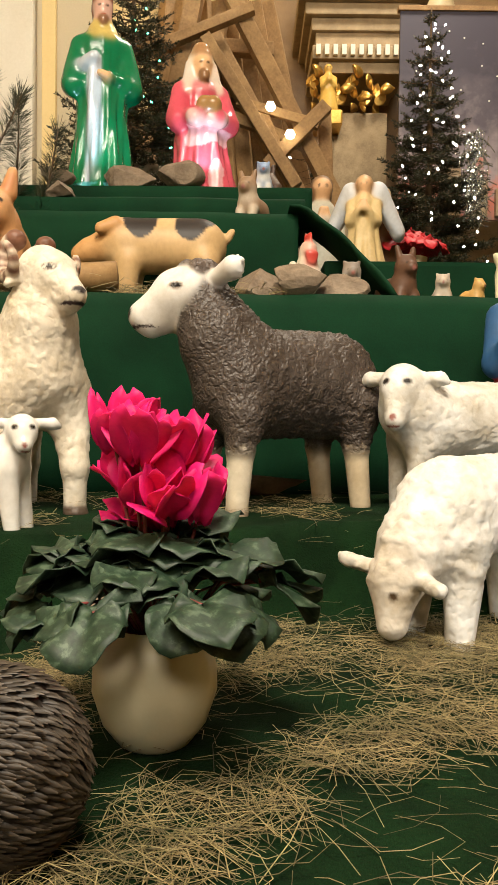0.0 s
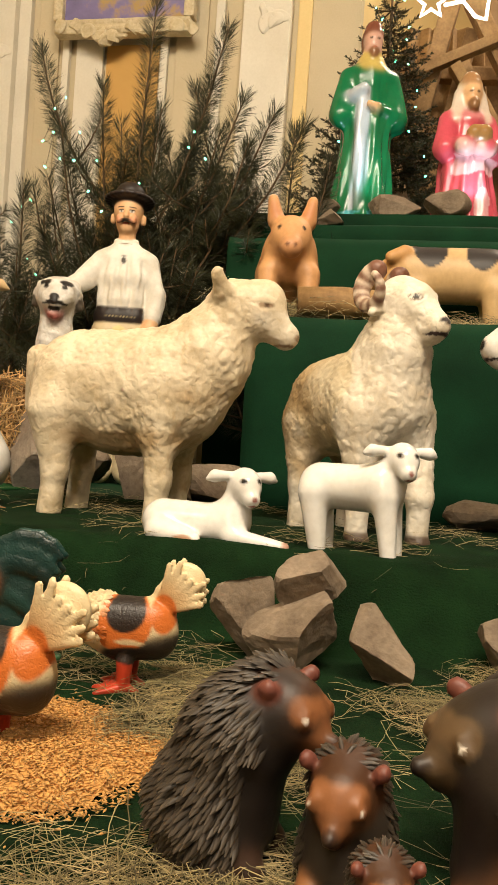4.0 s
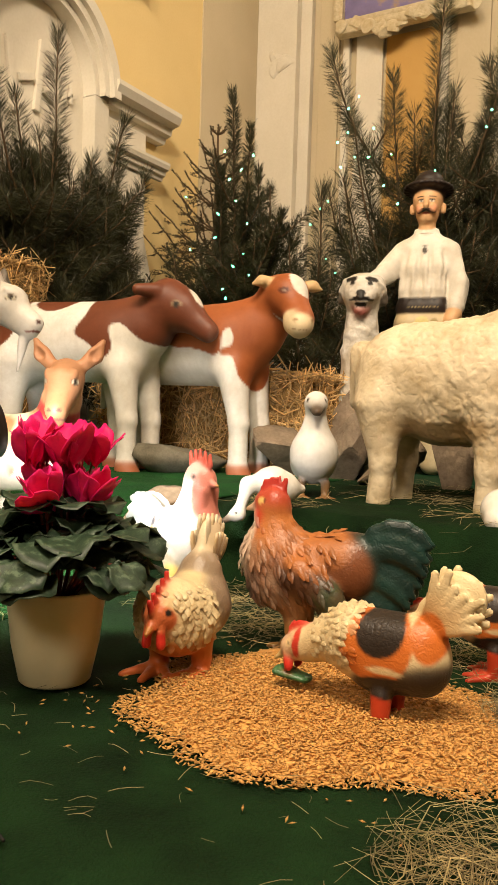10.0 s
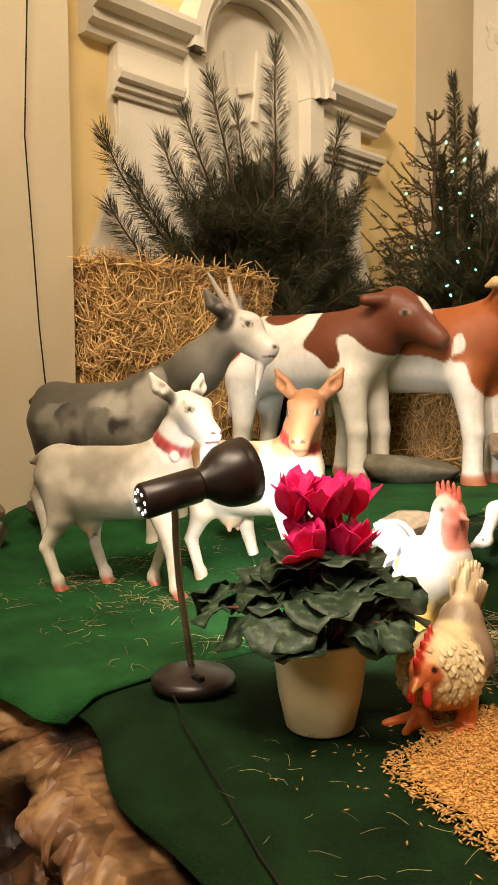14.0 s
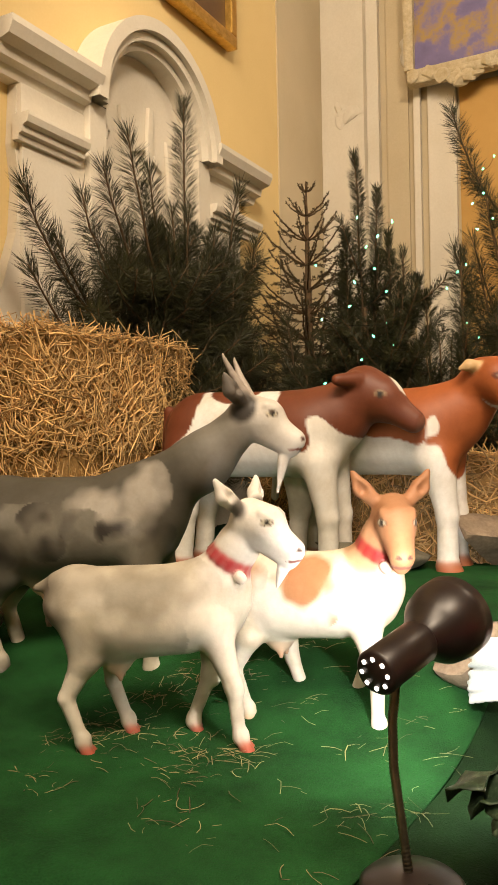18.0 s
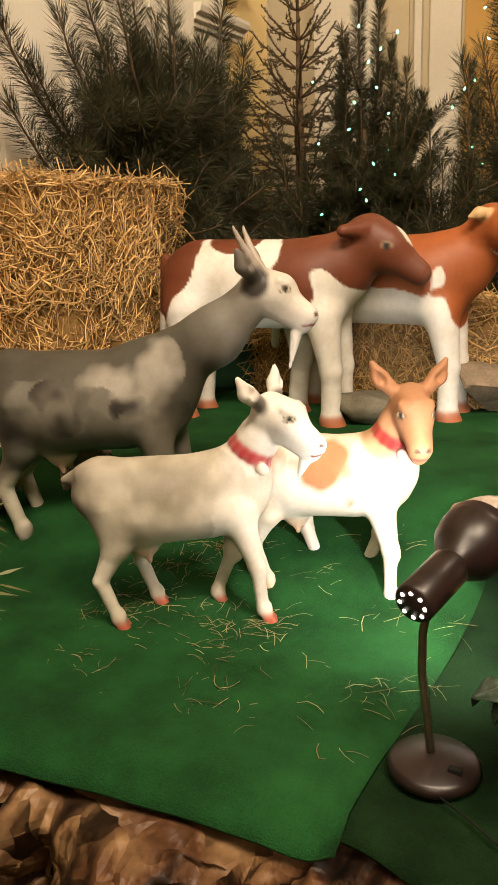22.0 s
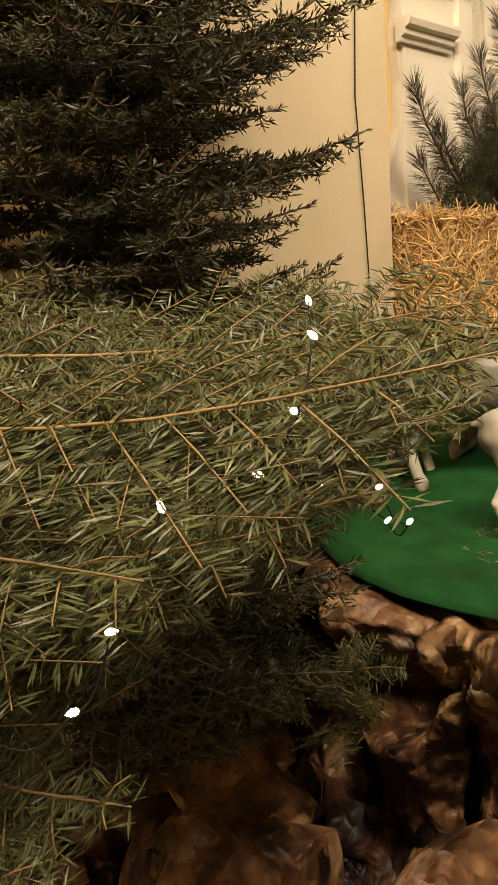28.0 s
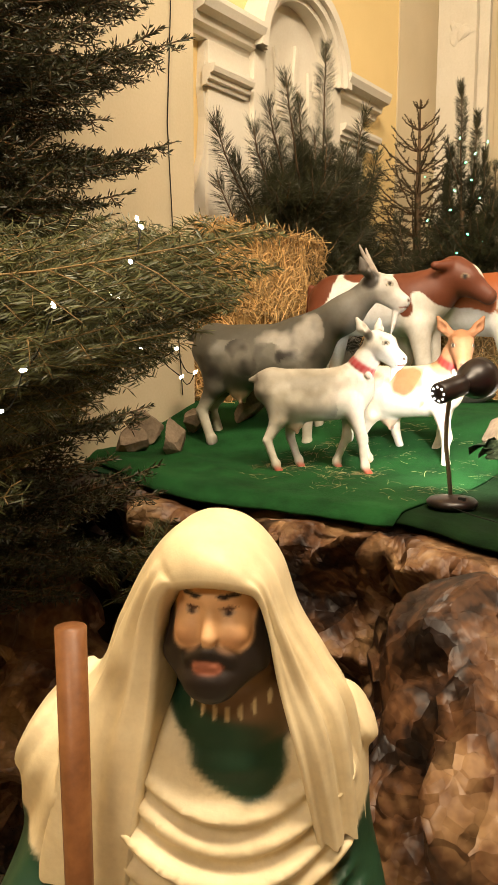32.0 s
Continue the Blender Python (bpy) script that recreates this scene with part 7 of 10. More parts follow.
# standing king in green
c = Clay(0.03)
EMERALD = (0.01, 0.16, 0.06)
c.cap((0, 0, 0.02), (0, 0, 0.55), 0.19, 0.13, EMERALD, 0.95, 0.05)
c.cap((0, 0.06, 0.82), (0, -0.06, 0.82), 0.085, 0.085, EMERALD, 1, 0.05)
c.cap((0, 0, 0.55), (0, 0, 0.82), 0.13, 0.1, EMERALD, 1, 0.05)
c.pair((0, 0.12, 0.83), (0.04, 0.15, 0.6), 0.055, 0.075, EMERALD, 1, 0.03)
c.cap((0.05, 0.14, 0.6), (0.14, 0.03, 0.62), 0.05, 0.03, EMERALD, 1, 0.02)
c.cap((0.15, 0.02, 0.62), (0.17, -0.03, 0.63), 0.022, 0.02, FLESH, 1, 0.01)
c.cap((0.04, -0.14, 0.68), (0.14, -0.06, 0.72), 0.045, 0.03, (0.5, 0.55, 0.62), 1, 0.02)
c.cap((0.12, -0.05, 0.74), (0.13, -0.05, 0.06), 0.028, 0.04, (0.55, 0.62, 0.72), 1, 0.02)
c.cap((0, 0, 0.88), (0, 0, 0.9), 0.1, 0.085, (0.55, 0.42, 0.12), 1, 0.02)
c.cap((0.02, 0, 0.93), (0.02, 0, 0.98), 0.04, 0.04, FLESH)
c.cap((0.03, 0, 1.03), (0.035, 0, 1.0), 0.06, 0.05, (0.6, 0.36, 0.28), 0.9)
c.cap((0.07, 0, 0.965), (0.075, 0, 0.945), 0.026, 0.02, (0.22, 0.1, 0.05), 1, 0.01)
c.cap((-0.02, 0, 1.05), (-0.03, 0, 0.98), 0.062, 0.05, (0.2, 0.08, 0.04), 1, 0.01)
c.cap((0.02, 0, 1.085), (0.02, 0, 1.105), 0.058, 0.05, (0.2, 0.07, 0.04), 1, 0.02)
c.dab((0.088, 0.022, 1.035), 0.008, BLACK, (2, 1.2, 0.7), both=True)
c.dab((0.09, 0, 0.985), 0.012, (0.35, 0.1, 0.06), (1, 1.3, 0.4))
# cyan lamplight at the foot, painted onto the green robe
c.dab((0, 0, 0.03), 0.14, (0.1, 0.45, 0.5), (1.4, 1.4, 0.25))
c.stand("king_statue", pose(-0.79, 4.28, 2.6, 0, 0, -75) @ Matrix.Scale(0.94, 4), GLOSSY, "standing robed statue in glossy green cloak with light blue lining", "statue", voxel=0.011, folds=draped(9, 0.014, 0.9), edge=0.004)

# kneeling king in pink
c = Clay(0.03)
ROSE = (0.62, 0.09, 0.13)
c.cap((0, 0.02, 0.02), (0, 0, 0.3), 0.17, 0.12, ROSE, 1, 0.05)
c.cap((-0.02, 0, 0.3), (0, 0, 0.52), 0.12, 0.09, ROSE, 1, 0.05)
c.pair((0, 0.1, 0.54), (0.05, 0.13, 0.38), 0.055, 0.06, ROSE, 1, 0.03)
c.pair((0.06, 0.12, 0.38), (0.16, 0.05, 0.38), 0.055, 0.035, ROSE, 1, 0.02)
c.cap((0.14, 0.07, 0.37), (0.16, -0.07, 0.36), 0.04, 0.04, (0.75, 0.5, 0.5), 1, 0.02)
c.cap((0.17, -0.02, 0.43), (0.17, 0.02, 0.43), 0.045, 0.045, (0.36, 0.2, 0.07), 1, 0.01)
c.cap((0, 0, 0.56), (0.01, 0, 0.62), 0.085, 0.045, (0.7, 0.55, 0.5), 1, 0.03)
c.cap((0.03, 0, 0.68), (0.035, 0, 0.65), 0.056, 0.045, FLESH, 0.9)
c.cap((0.075, 0, 0.62), (0.08, 0, 0.6), 0.028, 0.025, (0.25, 0.13, 0.06), 1, 0.01)
c.cap((-0.01, 0, 0.7), (-0.03, 0, 0.6), 0.07, 0.075, (0.72, 0.6, 0.45), 1, 0.02)
c.pair((0.01, 0.06, 0.68), (0.03, 0.08, 0.54), 0.026, 0.035, (0.72, 0.6, 0.5), 1, 0.02)
c.cap((0.01, 0, 0.74), (0.01, 0, 0.755), 0.058, 0.05, (0.4, 0.22, 0.1), 1, 0.02)
c.dab((0.085, 0.02, 0.68), 0.007, BLACK, (2, 1.2, 0.7), both=True)
c.dab((0.1, 0, 0.3), 0.06, (0.75, 0.42, 0.45), (1, 2.2, 0.8), 0.06)
c.dab((0.14, 0.05, 0.12), 0.06, (0.75, 0.38, 0.42), (1, 0.6, 1.8), 0.06)
c.stand("king_statue", pose(-0.27, 4.25, 2.595, 0, 0, -72), GLOSSY, "kneeling robed statue in rose pink with a pale head cloth", "statue", voxel=0.01, folds=draped(8, 0.012, 0.6), edge=0.004)


# angel, shepherds and other small figures on the right
def robed(name, m, h, robe, hair, label, cat="statue", arms=True, skin=FLESH):
    c = Clay(0.02)
    c.cap((0, 0, 0.02), (0, 0, 0.5 * h), 0.22 * h, 0.14 * h, robe, 1, 0.04)
    c.cap((0, 0, 0.5 * h), (0, 0, 0.72 * h), 0.14 * h, 0.11 * h, robe, 1, 0.03)
    if arms:
        c.pair((0, 0.13 * h, 0.7 * h), (0.1 * h, 0.12 * h, 0.52 * h), 0.06 * h, 0.055 * h, robe, 1, 0.02)
        c.pair((0.1 * h, 0.12 * h, 0.52 * h), (0.2 * h, 0.03 * h, 0.62 * h), 0.05 * h, 0.035 * h, robe, 1, 0.02)
        c.pair((0.2 * h, 0.025 * h, 0.64 * h), (0.21 * h, 0.015 * h, 0.7 * h), 0.03 * h, 0.025 * h, skin, 1, 0.01)
    c.cap((0.01, 0, 0.8 * h), (0.03 * h, 0, 0.9 * h), 0.05 * h, 0.085 * h, skin, 0.95, 0.015)
    c.cap((-0.02 * h, 0, 0.93 * h), (-0.04 * h, 0, 0.84 * h), 0.09 * h, 0.08 * h, hair, 1, 0.005)
    c.dab((0.1 * h, 0.03 * h, 0.91 * h), 0.012 * h, BLACK, (2, 1, 0.8), both=True)
    return c


c = robed("angel", None, 0.43, (0.66, 0.5, 0.24), (0.4, 0.24, 0.1), "")
for s in (1, -1):
    c.cap((-0.06, 0.06 * s, 0.36), (-0.1, 0.15 * s, 0.2), 0.06, 0.04, (0.6, 0.62, 0.66), 0.8, 0.02)
c.stand("angel_statue", pose(0.5, 3.6, 2.1, 0, 0, -100), PLASTER, "kneeling angel statue in a yellow robe with pale wings", "angel statue", voxel=0.009, folds=draped(8, 0.008, 0.4))
robed("boy", None, 0.45, (0.3, 0.17, 0.1), (0.6, 0.46, 0.26), "").stand("boy_statue", pose(0.62, 3.85, 2.1, 0, 0, -120), PLASTER, "kneeling boy statue with fair hair", "statue", voxel=0.01)
robed("shepherd", None, 0.72, (0.62, 0.6, 0.5), (0.14, 0.08, 0.04), "").stand("shepherd_statue", pose(0.4, 4.6, 2.1, 0, 0, -90), PLASTER, "small shepherd statue in a pale shirt", "statue", voxel=0.01)
robed("shepherd", None, 0.6, (0.5, 0.42, 0.3), (0.5, 0.3, 0.16), "").stand("shepherd_statue", pose(-0.66, 5.0, 2.6, 0, 0, -60), PLASTER, "small fair haired statue beside the stable", "statue", voxel=0.011)
c = robed("child", None, 0.8, (0.03, 0.1, 0.25), (0.7, 0.45, 0.06), "")
c.dab((0, 0, 0.2), 0.2, (0.5, 0.04, 0.03), (1.3, 1.3, 1))
c.stand("child_statue", pose(0.86, 2.42, 1.205, 0, 0, -120), PLASTER, "painted child statue in blue jacket with yellow hair", "statue", voxel=0.01)
c = Clay(0.03)
c.cap((-0.15, 0, 0.12), (0.05, 0, 0.14), 0.12, 0.11, (0.06, 0.035, 0.025))
c.cap((0.08, 0, 0.2), (0.16, 0, 0.32), 0.075, 0.06, (0.07, 0.04, 0.03))
c.cap((0.17, 0, 0.34), (0.26, 0, 0.28), 0.06, 0.042, (0.08, 0.045, 0.03))
c.pair((0.15, 0.04, 0.38), (0.13, 0.06, 0.46), 0.022, 0.014, (0.07, 0.04, 0.03), 1, 0.01)
c.stand("donkey_statue", pose(0.02, 5.25, 2.595, 0, 0, -60), PLASTER, "dark brown donkey statue lying in the stable", "donkey statue", voxel=0.011)


# ---- desk lamp ----
lamp = base("desk_lamp", pose(-1.715, 0.745, 1.036), "dark brown desk lamp with flexible steel neck, switched on", "desk lamp")
part("lamp_base", mesh_of("lamp_base", *lathe([(0.0, 0.0), (0.068, 0.0), (0.074, 0.006), (0.074, 0.016), (0.066, 0.024), (0.03, 0.03), (0.012, 0.034), (0.0, 0.034)], 40), smooth=True), BROWN_LAMP, lamp)
part("switch_button", box_bm(0.028, -0.03, 0.024, 0.05, -0.018, 0.034, 0.002), CORD, lamp)
neck_pts = [(-0.005, 0, 0.03), (-0.012, -0.005, 0.1), (-0.02, -0.012, 0.18), (-0.018, -0.02, 0.25), (-0.008, -0.03, 0.31), (0.0, -0.035, 0.345)]
neck = part("neck", tube_mesh("neck", neck_pts, 0.0062, 12), STEEL, lamp)
for i in range(60):
    t = i / 59 * (len(neck_pts) - 1.001)
    a, b = Vector(neck_pts[int(t)]), Vector(neck_pts[int(t) + 1])
    if i == 0:
        bm = bmesh.new()
    r = bmesh.ops.create_cone(bm, segments=10, radius1=0.0069, radius2=0.0069, depth=0.0024)
    bmesh.ops.transform(bm, verts=r["verts"], matrix=Matrix.Translation(a.lerp(b, t % 1)) @ (b - a).to_track_quat("Z", "Y").to_matrix().to_4x4())
tagged(part("neck_coil", bm, STEEL, neck, "coiled steel rings"), kind="stuff")
# the head looks along its own z
HEAD = Matrix.Translation((0.0, -0.05, 0.345)) @ (Vector((0.26, 0.92, 0.2))).to_track_quat("Z", "Y").to_matrix().to_4x4()
def headed(ob):
    ob.matrix_basis = HEAD
    return ob
shade = headed(part("shade", mesh_of("shade", *lathe([(0.026, 0.055), (0.03, 0.07), (0.043, 0.085), (0.055, 0.105), (0.06, 0.13), (0.06, 0.155), (0.057, 0.155), (0.056, 0.13), (0.05, 0.107), (0.038, 0.09), (0.024, 0.075), (0.02, 0.06)], 40), smooth=True), BROWN_LAMP, lamp))
headed(part("socket", mesh_of("socket", *lathe([(0.0, -0.052), (0.027, -0.052), (0.031, -0.047), (0.031, 0.052), (0.026, 0.06), (0.0, 0.06)], 32), smooth=True), BROWN_LAMP, lamp))
VENT = glow("lit_vent_hole", (1.0, 0.95, 0.85), 3)
for i in range(8):
    a = i * math.pi / 4
    vs, fs = lathe([(0.0, 0.0), (0.0034, 0.0), (0.0034, 0.001), (0, 0.001)], 10)
    hole = headed(part("vent_hole", mesh_of("vent_hole", vs, fs), VENT, lamp, "lit vent hole"))
    hole.matrix_basis = HEAD @ Matrix.Translation((0.02 * math.cos(a), 0.02 * math.sin(a), -0.0535))
headed(part("bulb", mesh_of("bulb", *lathe([(0.0, 0.138), (0.02, 0.132), (0.03, 0.115), (0.026, 0.098), (0.014, 0.085), (0.012, 0.07), (0, 0.07)], 20), smooth=True), glow("lit_lamp_bulb", (1.0, 0.97, 0.9), 25), lamp, "lit white bulb"))
head_w = Matrix.Translation((-1.715, 0.745, 1.036)) @ HEAD
spot_lamp("desk_lamp_light", head_w @ Vector((0, 0, 0.15)), head_w @ Vector((0, 0, 0.15)) + Vector((-0.24, 0.38, -0.3)), 44, (1.0, 0.98, 0.92), 112, 0.65, 0.025)
cable = base("lamp_cable", pose(-1.6, 0.6, 1.036), "black lamp cable lying on the dark green carpet", "cable")
part("cord", tube_mesh("cord", [(-0.1, 0.08, 0.012), (-0.04, 0.05, 0.008), (0.0, 0.02, 0.008), (0.1, -0.03, 0.006), (0.2, -0.08, 0.004), (0.33, -0.15, 0.004), (0.44, -0.2, 0.004)], 0.0018, 6), CORD, cable)

# ---- cyclamen in cream pots ----
def leaf_material():
    m, nt, p = nodes_of("cyclamen_leaf")
    n = noise_node(nt, 55.0, 5.0, 0.6)
    r = ramp_node(nt, n.outputs["Fac"], [(0.42, (0.01, 0.026, 0.012)), (0.54, (0.022, 0.046, 0.022)), (0.64, (0.075, 0.115, 0.07))])
    link(nt, r.outputs[0], p.inputs["Base Color"])
    p.inputs["Roughness"].default_value = 0.55
    bump_node(nt, p, n.outputs["Fac"], 0.25, 0.003)
    return m


LEAF = leaf_material()
PETAL = matter("magenta_petal", (0.55, 0.004, 0.1), (0.82, 0.016, 0.19), 30.0, 0.5, 0.1, spec=0.2)
PETAL.node_tree.nodes["Principled BSDF"].inputs["Subsurface Weight"].default_value = 0.15
STALK = matter("reddish_stalk", (0.12, 0.02, 0.02), (0.25, 0.05, 0.04), 40.0, 0.5, 0.0)
rng = random.Random(11)


def heart_leaf(seed, size=0.075):
    """A rounded heart-shaped blade with a wavy rim, a groove along its middle, some thickness."""
    r = random.Random(seed)
    ph = r.uniform(0, 6)
    vs, fs = [], []
    rings, seg = 5, 22
    vs.append((0, 0, 0))
    for i in range(1, rings + 1):
        f = i / rings
        for j in range(seg):
            a = 2 * math.pi * j / seg
            rad = f * size * (0.78 + 0.22 * math.cos(a) - 0.35 * math.exp(-((a - math.pi) / 0.35) ** 2))
            x, y = size * 0.25 * f + rad * math.cos(a), rad * math.sin(a) * 1.02
            z = -0.14 * x * x / size + 0.008 * f * f * math.sin(4 * a + ph) + 0.004 * f * f * math.sin(9 * a + 2 * ph) - 0.07 * y * y / size + 0.004 * min(1.0, abs(y) * 6 / size)
            vs.append((x, y, z))
    for j in range(seg):
        fs.append((0, 1 + j, 1 + (j + 1) % seg))
    for i in range(rings - 1):
        for j in range(seg):
            k = (j + 1) % seg
            fs.append((1 + i * seg + j, 1 + (i + 1) * seg + j, 1 + (i + 1) * seg + k, 1 + i * seg + k))
    bm = bmesh.new()
    bm.from_mesh(mesh_of("leaf", vs, fs))
    bmesh.ops.solidify(bm, geom=bm.faces, thickness=0.0012)
    me = bpy.data.meshes.new("leaf")
    bm.to_mesh(me)
    bm.free()
    me.polygons.foreach_set("use_smooth", [True] * len(me.polygons))
    me.materials.append(LEAF)
    return me


def petal_mesh(seed):
    r = random.Random(seed)
    vs, fs = [], []
    for i in range(8):
        t = i / 7
        w = 0.025 * max(0.3, math.sqrt(max(0.0, 1 - ((t - 0.55) / 0.47) ** 2)))
        for j in range(5):
            s = j / 4 - 0.5
            vs.append((2 * s * w, 0.006 + 0.014 * t + 0.008 * t * t + 0.012 * s * s, -0.004 + 0.055 * t + 0.006 * math.sin(5 * s + 4 * t + seed)))
    for i in range(7):
        for j in range(4):
            fs.append((i * 5 + j, i * 5 + j + 1, (i + 1) * 5 + j + 1, (i + 1) * 5 + j))
    bm = bmesh.new()
    bm.from_mesh(mesh_of("petal", vs, fs))
    bmesh.ops.solidify(bm, geom=bm.faces, thickness=0.001)
    me = bpy.data.meshes.new("petal")
    bm.to_mesh(me)
    bm.free()
    me.polygons.foreach_set("use_smooth", [True] * len(me.polygons))
    me.materials.append(PETAL)
    return me


LEAVES = [heart_leaf(i, 0.046 + 0.008 * (i % 3)) for i in range(6)]
PETALS = [petal_mesh(i) for i in range(4)]


def cyclamen(m, k, label, seed, flowers, prof):
    rng = random.Random(seed)
    plant = base("potted_cyclamen", m, label, "potted plant", "potted cyclamens")
    part("pot", mesh_of("pot", *lathe([(r * k, z * k) for r, z in prof], 48), smooth=True), POT, plant)
    part("soil", mesh_of("soil", *lathe([(0.054 * k, 0.124 * k), (0.04 * k, 0.13 * k), (0.0, 0.132 * k)], 20, 0.02), smooth=True), BARK, plant)
    for i in range(66):
        ring = i % 3
        a = i * 2.4 + rng.uniform(-0.3, 0.3)
        rad = (0.04, 0.09, 0.14)[ring] * k * rng.uniform(0.8, 1.15)
        z = (0.26, 0.235, 0.205)[ring] * k * rng.uniform(0.88, 1.08)
        tip = (8, -4, -20)[ring] + rng.uniform(-18, 16)
        ob = part("leaf", LEAVES[rng.randrange(6)], None, plant)
        ob.matrix_basis = Matrix.Translation((rad * math.cos(a), rad * math.sin(a), z)) @ Matrix.Rotation(a, 4, "Z") @ Matrix.Rotation(radians(-tip), 4, "Y") @ Matrix.Rotation(rng.uniform(-0.3, 0.3), 4, "X") @ Matrix.Scale(k * rng.uniform(0.85, 1.1), 4)
        if ring == 2:
            part("leaf_stalk", tube_mesh("leaf_stalk", [(0.02 * math.cos(a), 0.02 * math.sin(a), 0.128 * k), (rad * 0.6 * math.cos(a), rad * 0.6 * math.sin(a), z * 0.98), (rad * math.cos(a), rad * math.sin(a), z)], 0.0022, 5), STALK, plant)
    for i in range(flowers):
        a = i * 2.4 + 0.5
        rad = 0.062 * k * math.sqrt((i + 0.5) / flowers)
        top = Vector((rad * math.cos(a), rad * math.sin(a), (0.27 + 0.125 * ((i * 4 + 1) % flowers) / flowers) * k))
        stem = part("flower_stem", tube_mesh("flower_stem", [(0.008 * math.cos(a), 0.008 * math.sin(a), 0.128 * k), tuple(top * 0.6 + Vector((0, 0, 0.03))), tuple(top)], 0.0024, 6), STALK, plant)
        flower = part("flower", mesh_of("flower", *lathe([(0.0, -0.006), (0.006, -0.004), (0.008, 0.002), (0.004, 0.006), (0, 0.006)], 8), smooth=True), PETAL, plant)
        flower.matrix_basis = Matrix.Translation(top) @ Matrix.Rotation(rng.uniform(0, 6), 4, "Z") @ Matrix.Rotation(rng.uniform(-0.6, 0.6), 4, "X")
        for j in range(6):
            pe = part("petal", PETALS[(i + j) % 4], None, flower)
            pe.matrix_basis = Matrix.Rotation(j * 2 * math.pi / 6 + rng.uniform(-0.2, 0.2), 4, "Z") @ Matrix.Rotation(rng.uniform(-0.5, 0.22), 4, "X") @ Matrix.Rotation(rng.uniform(-0.5, 0.5), 4, "Z") @ Matrix.Scale(k * rng.uniform(0.95, 1.25), 4)
    return plant


cyclamen(pose(-0.118, 1.03, 1.03, 0, 0, 20), 1.02, "magenta cyclamen in a bellied cream pot on the carpet", 5, 13,
         [(0.0, 0.0), (0.04, 0.0), (0.046, 0.004), (0.066, 0.03), (0.079, 0.07), (0.078, 0.1), (0.066, 0.13), (0.058, 0.148), (0.06, 0.153), (0.055, 0.15), (0.054, 0.125), (0.0, 0.122)])
cyclamen(pose(-1.452, 0.775, 1.033, 0, 0, 160), 0.96, "magenta cyclamen in a tapered cream pot beside the desk lamp", 8, 8,
         [(0.0, 0.0), (0.052, 0.0), (0.056, 0.004), (0.068, 0.06), (0.075, 0.12), (0.077, 0.145), (0.075, 0.149), (0.07, 0.145), (0.065, 0.125), (0.0, 0.122)])


# ---- straw: bales, hay strands, grain ----
def strands(n, place, length, width, seed, flat=0.35, curl=0.25):
    """Bent stalks: each a three-sided bar of two pieces, laid at random about its place."""
    r = random.Random(seed)
    vs, fs = [], []
    for i in range(n):
        p, nor = place(r)
        nor = Vector(nor)
        t = nor.orthogonal().normalized()
        b = nor.cross(t)
        a = r.uniform(0, 2 * math.pi)
        d = (t * math.cos(a) + b * math.sin(a) + nor * r.uniform(-flat * 0.4, flat)).normalized()
        s = d.cross(nor).normalized()
        k = length * r.uniform(0.4, 1.3)
        bend = nor * r.uniform(-0.05, 0.12) * k + s * r.uniform(-curl, curl) * k
        p = Vector(p)
        w = width * r.uniform(0.6, 1.3)
        u = s.cross(d)
        o = len(vs)
        hook = s * r.uniform(-curl, curl) * k * 0.6
        for q in (p - d * k / 2, p - d * k * 0.16 + bend * 0.8, p + d * k * 0.18 + bend + hook * 0.4, p + d * k / 2 + hook):
            vs += [q + s * w, q - s * w, q + u * w * 0.8]
        for j in (0, 3, 6):
            fs += [(o + j, o + j + 1, o + j + 4, o + j + 3), (o + j + 1, o + j + 2, o + j + 5, o + j + 4), (o + j + 2, o + j, o + j + 3, o + j + 5)]
    return fast_mesh("strands", [tuple(v) for v in vs], fs)


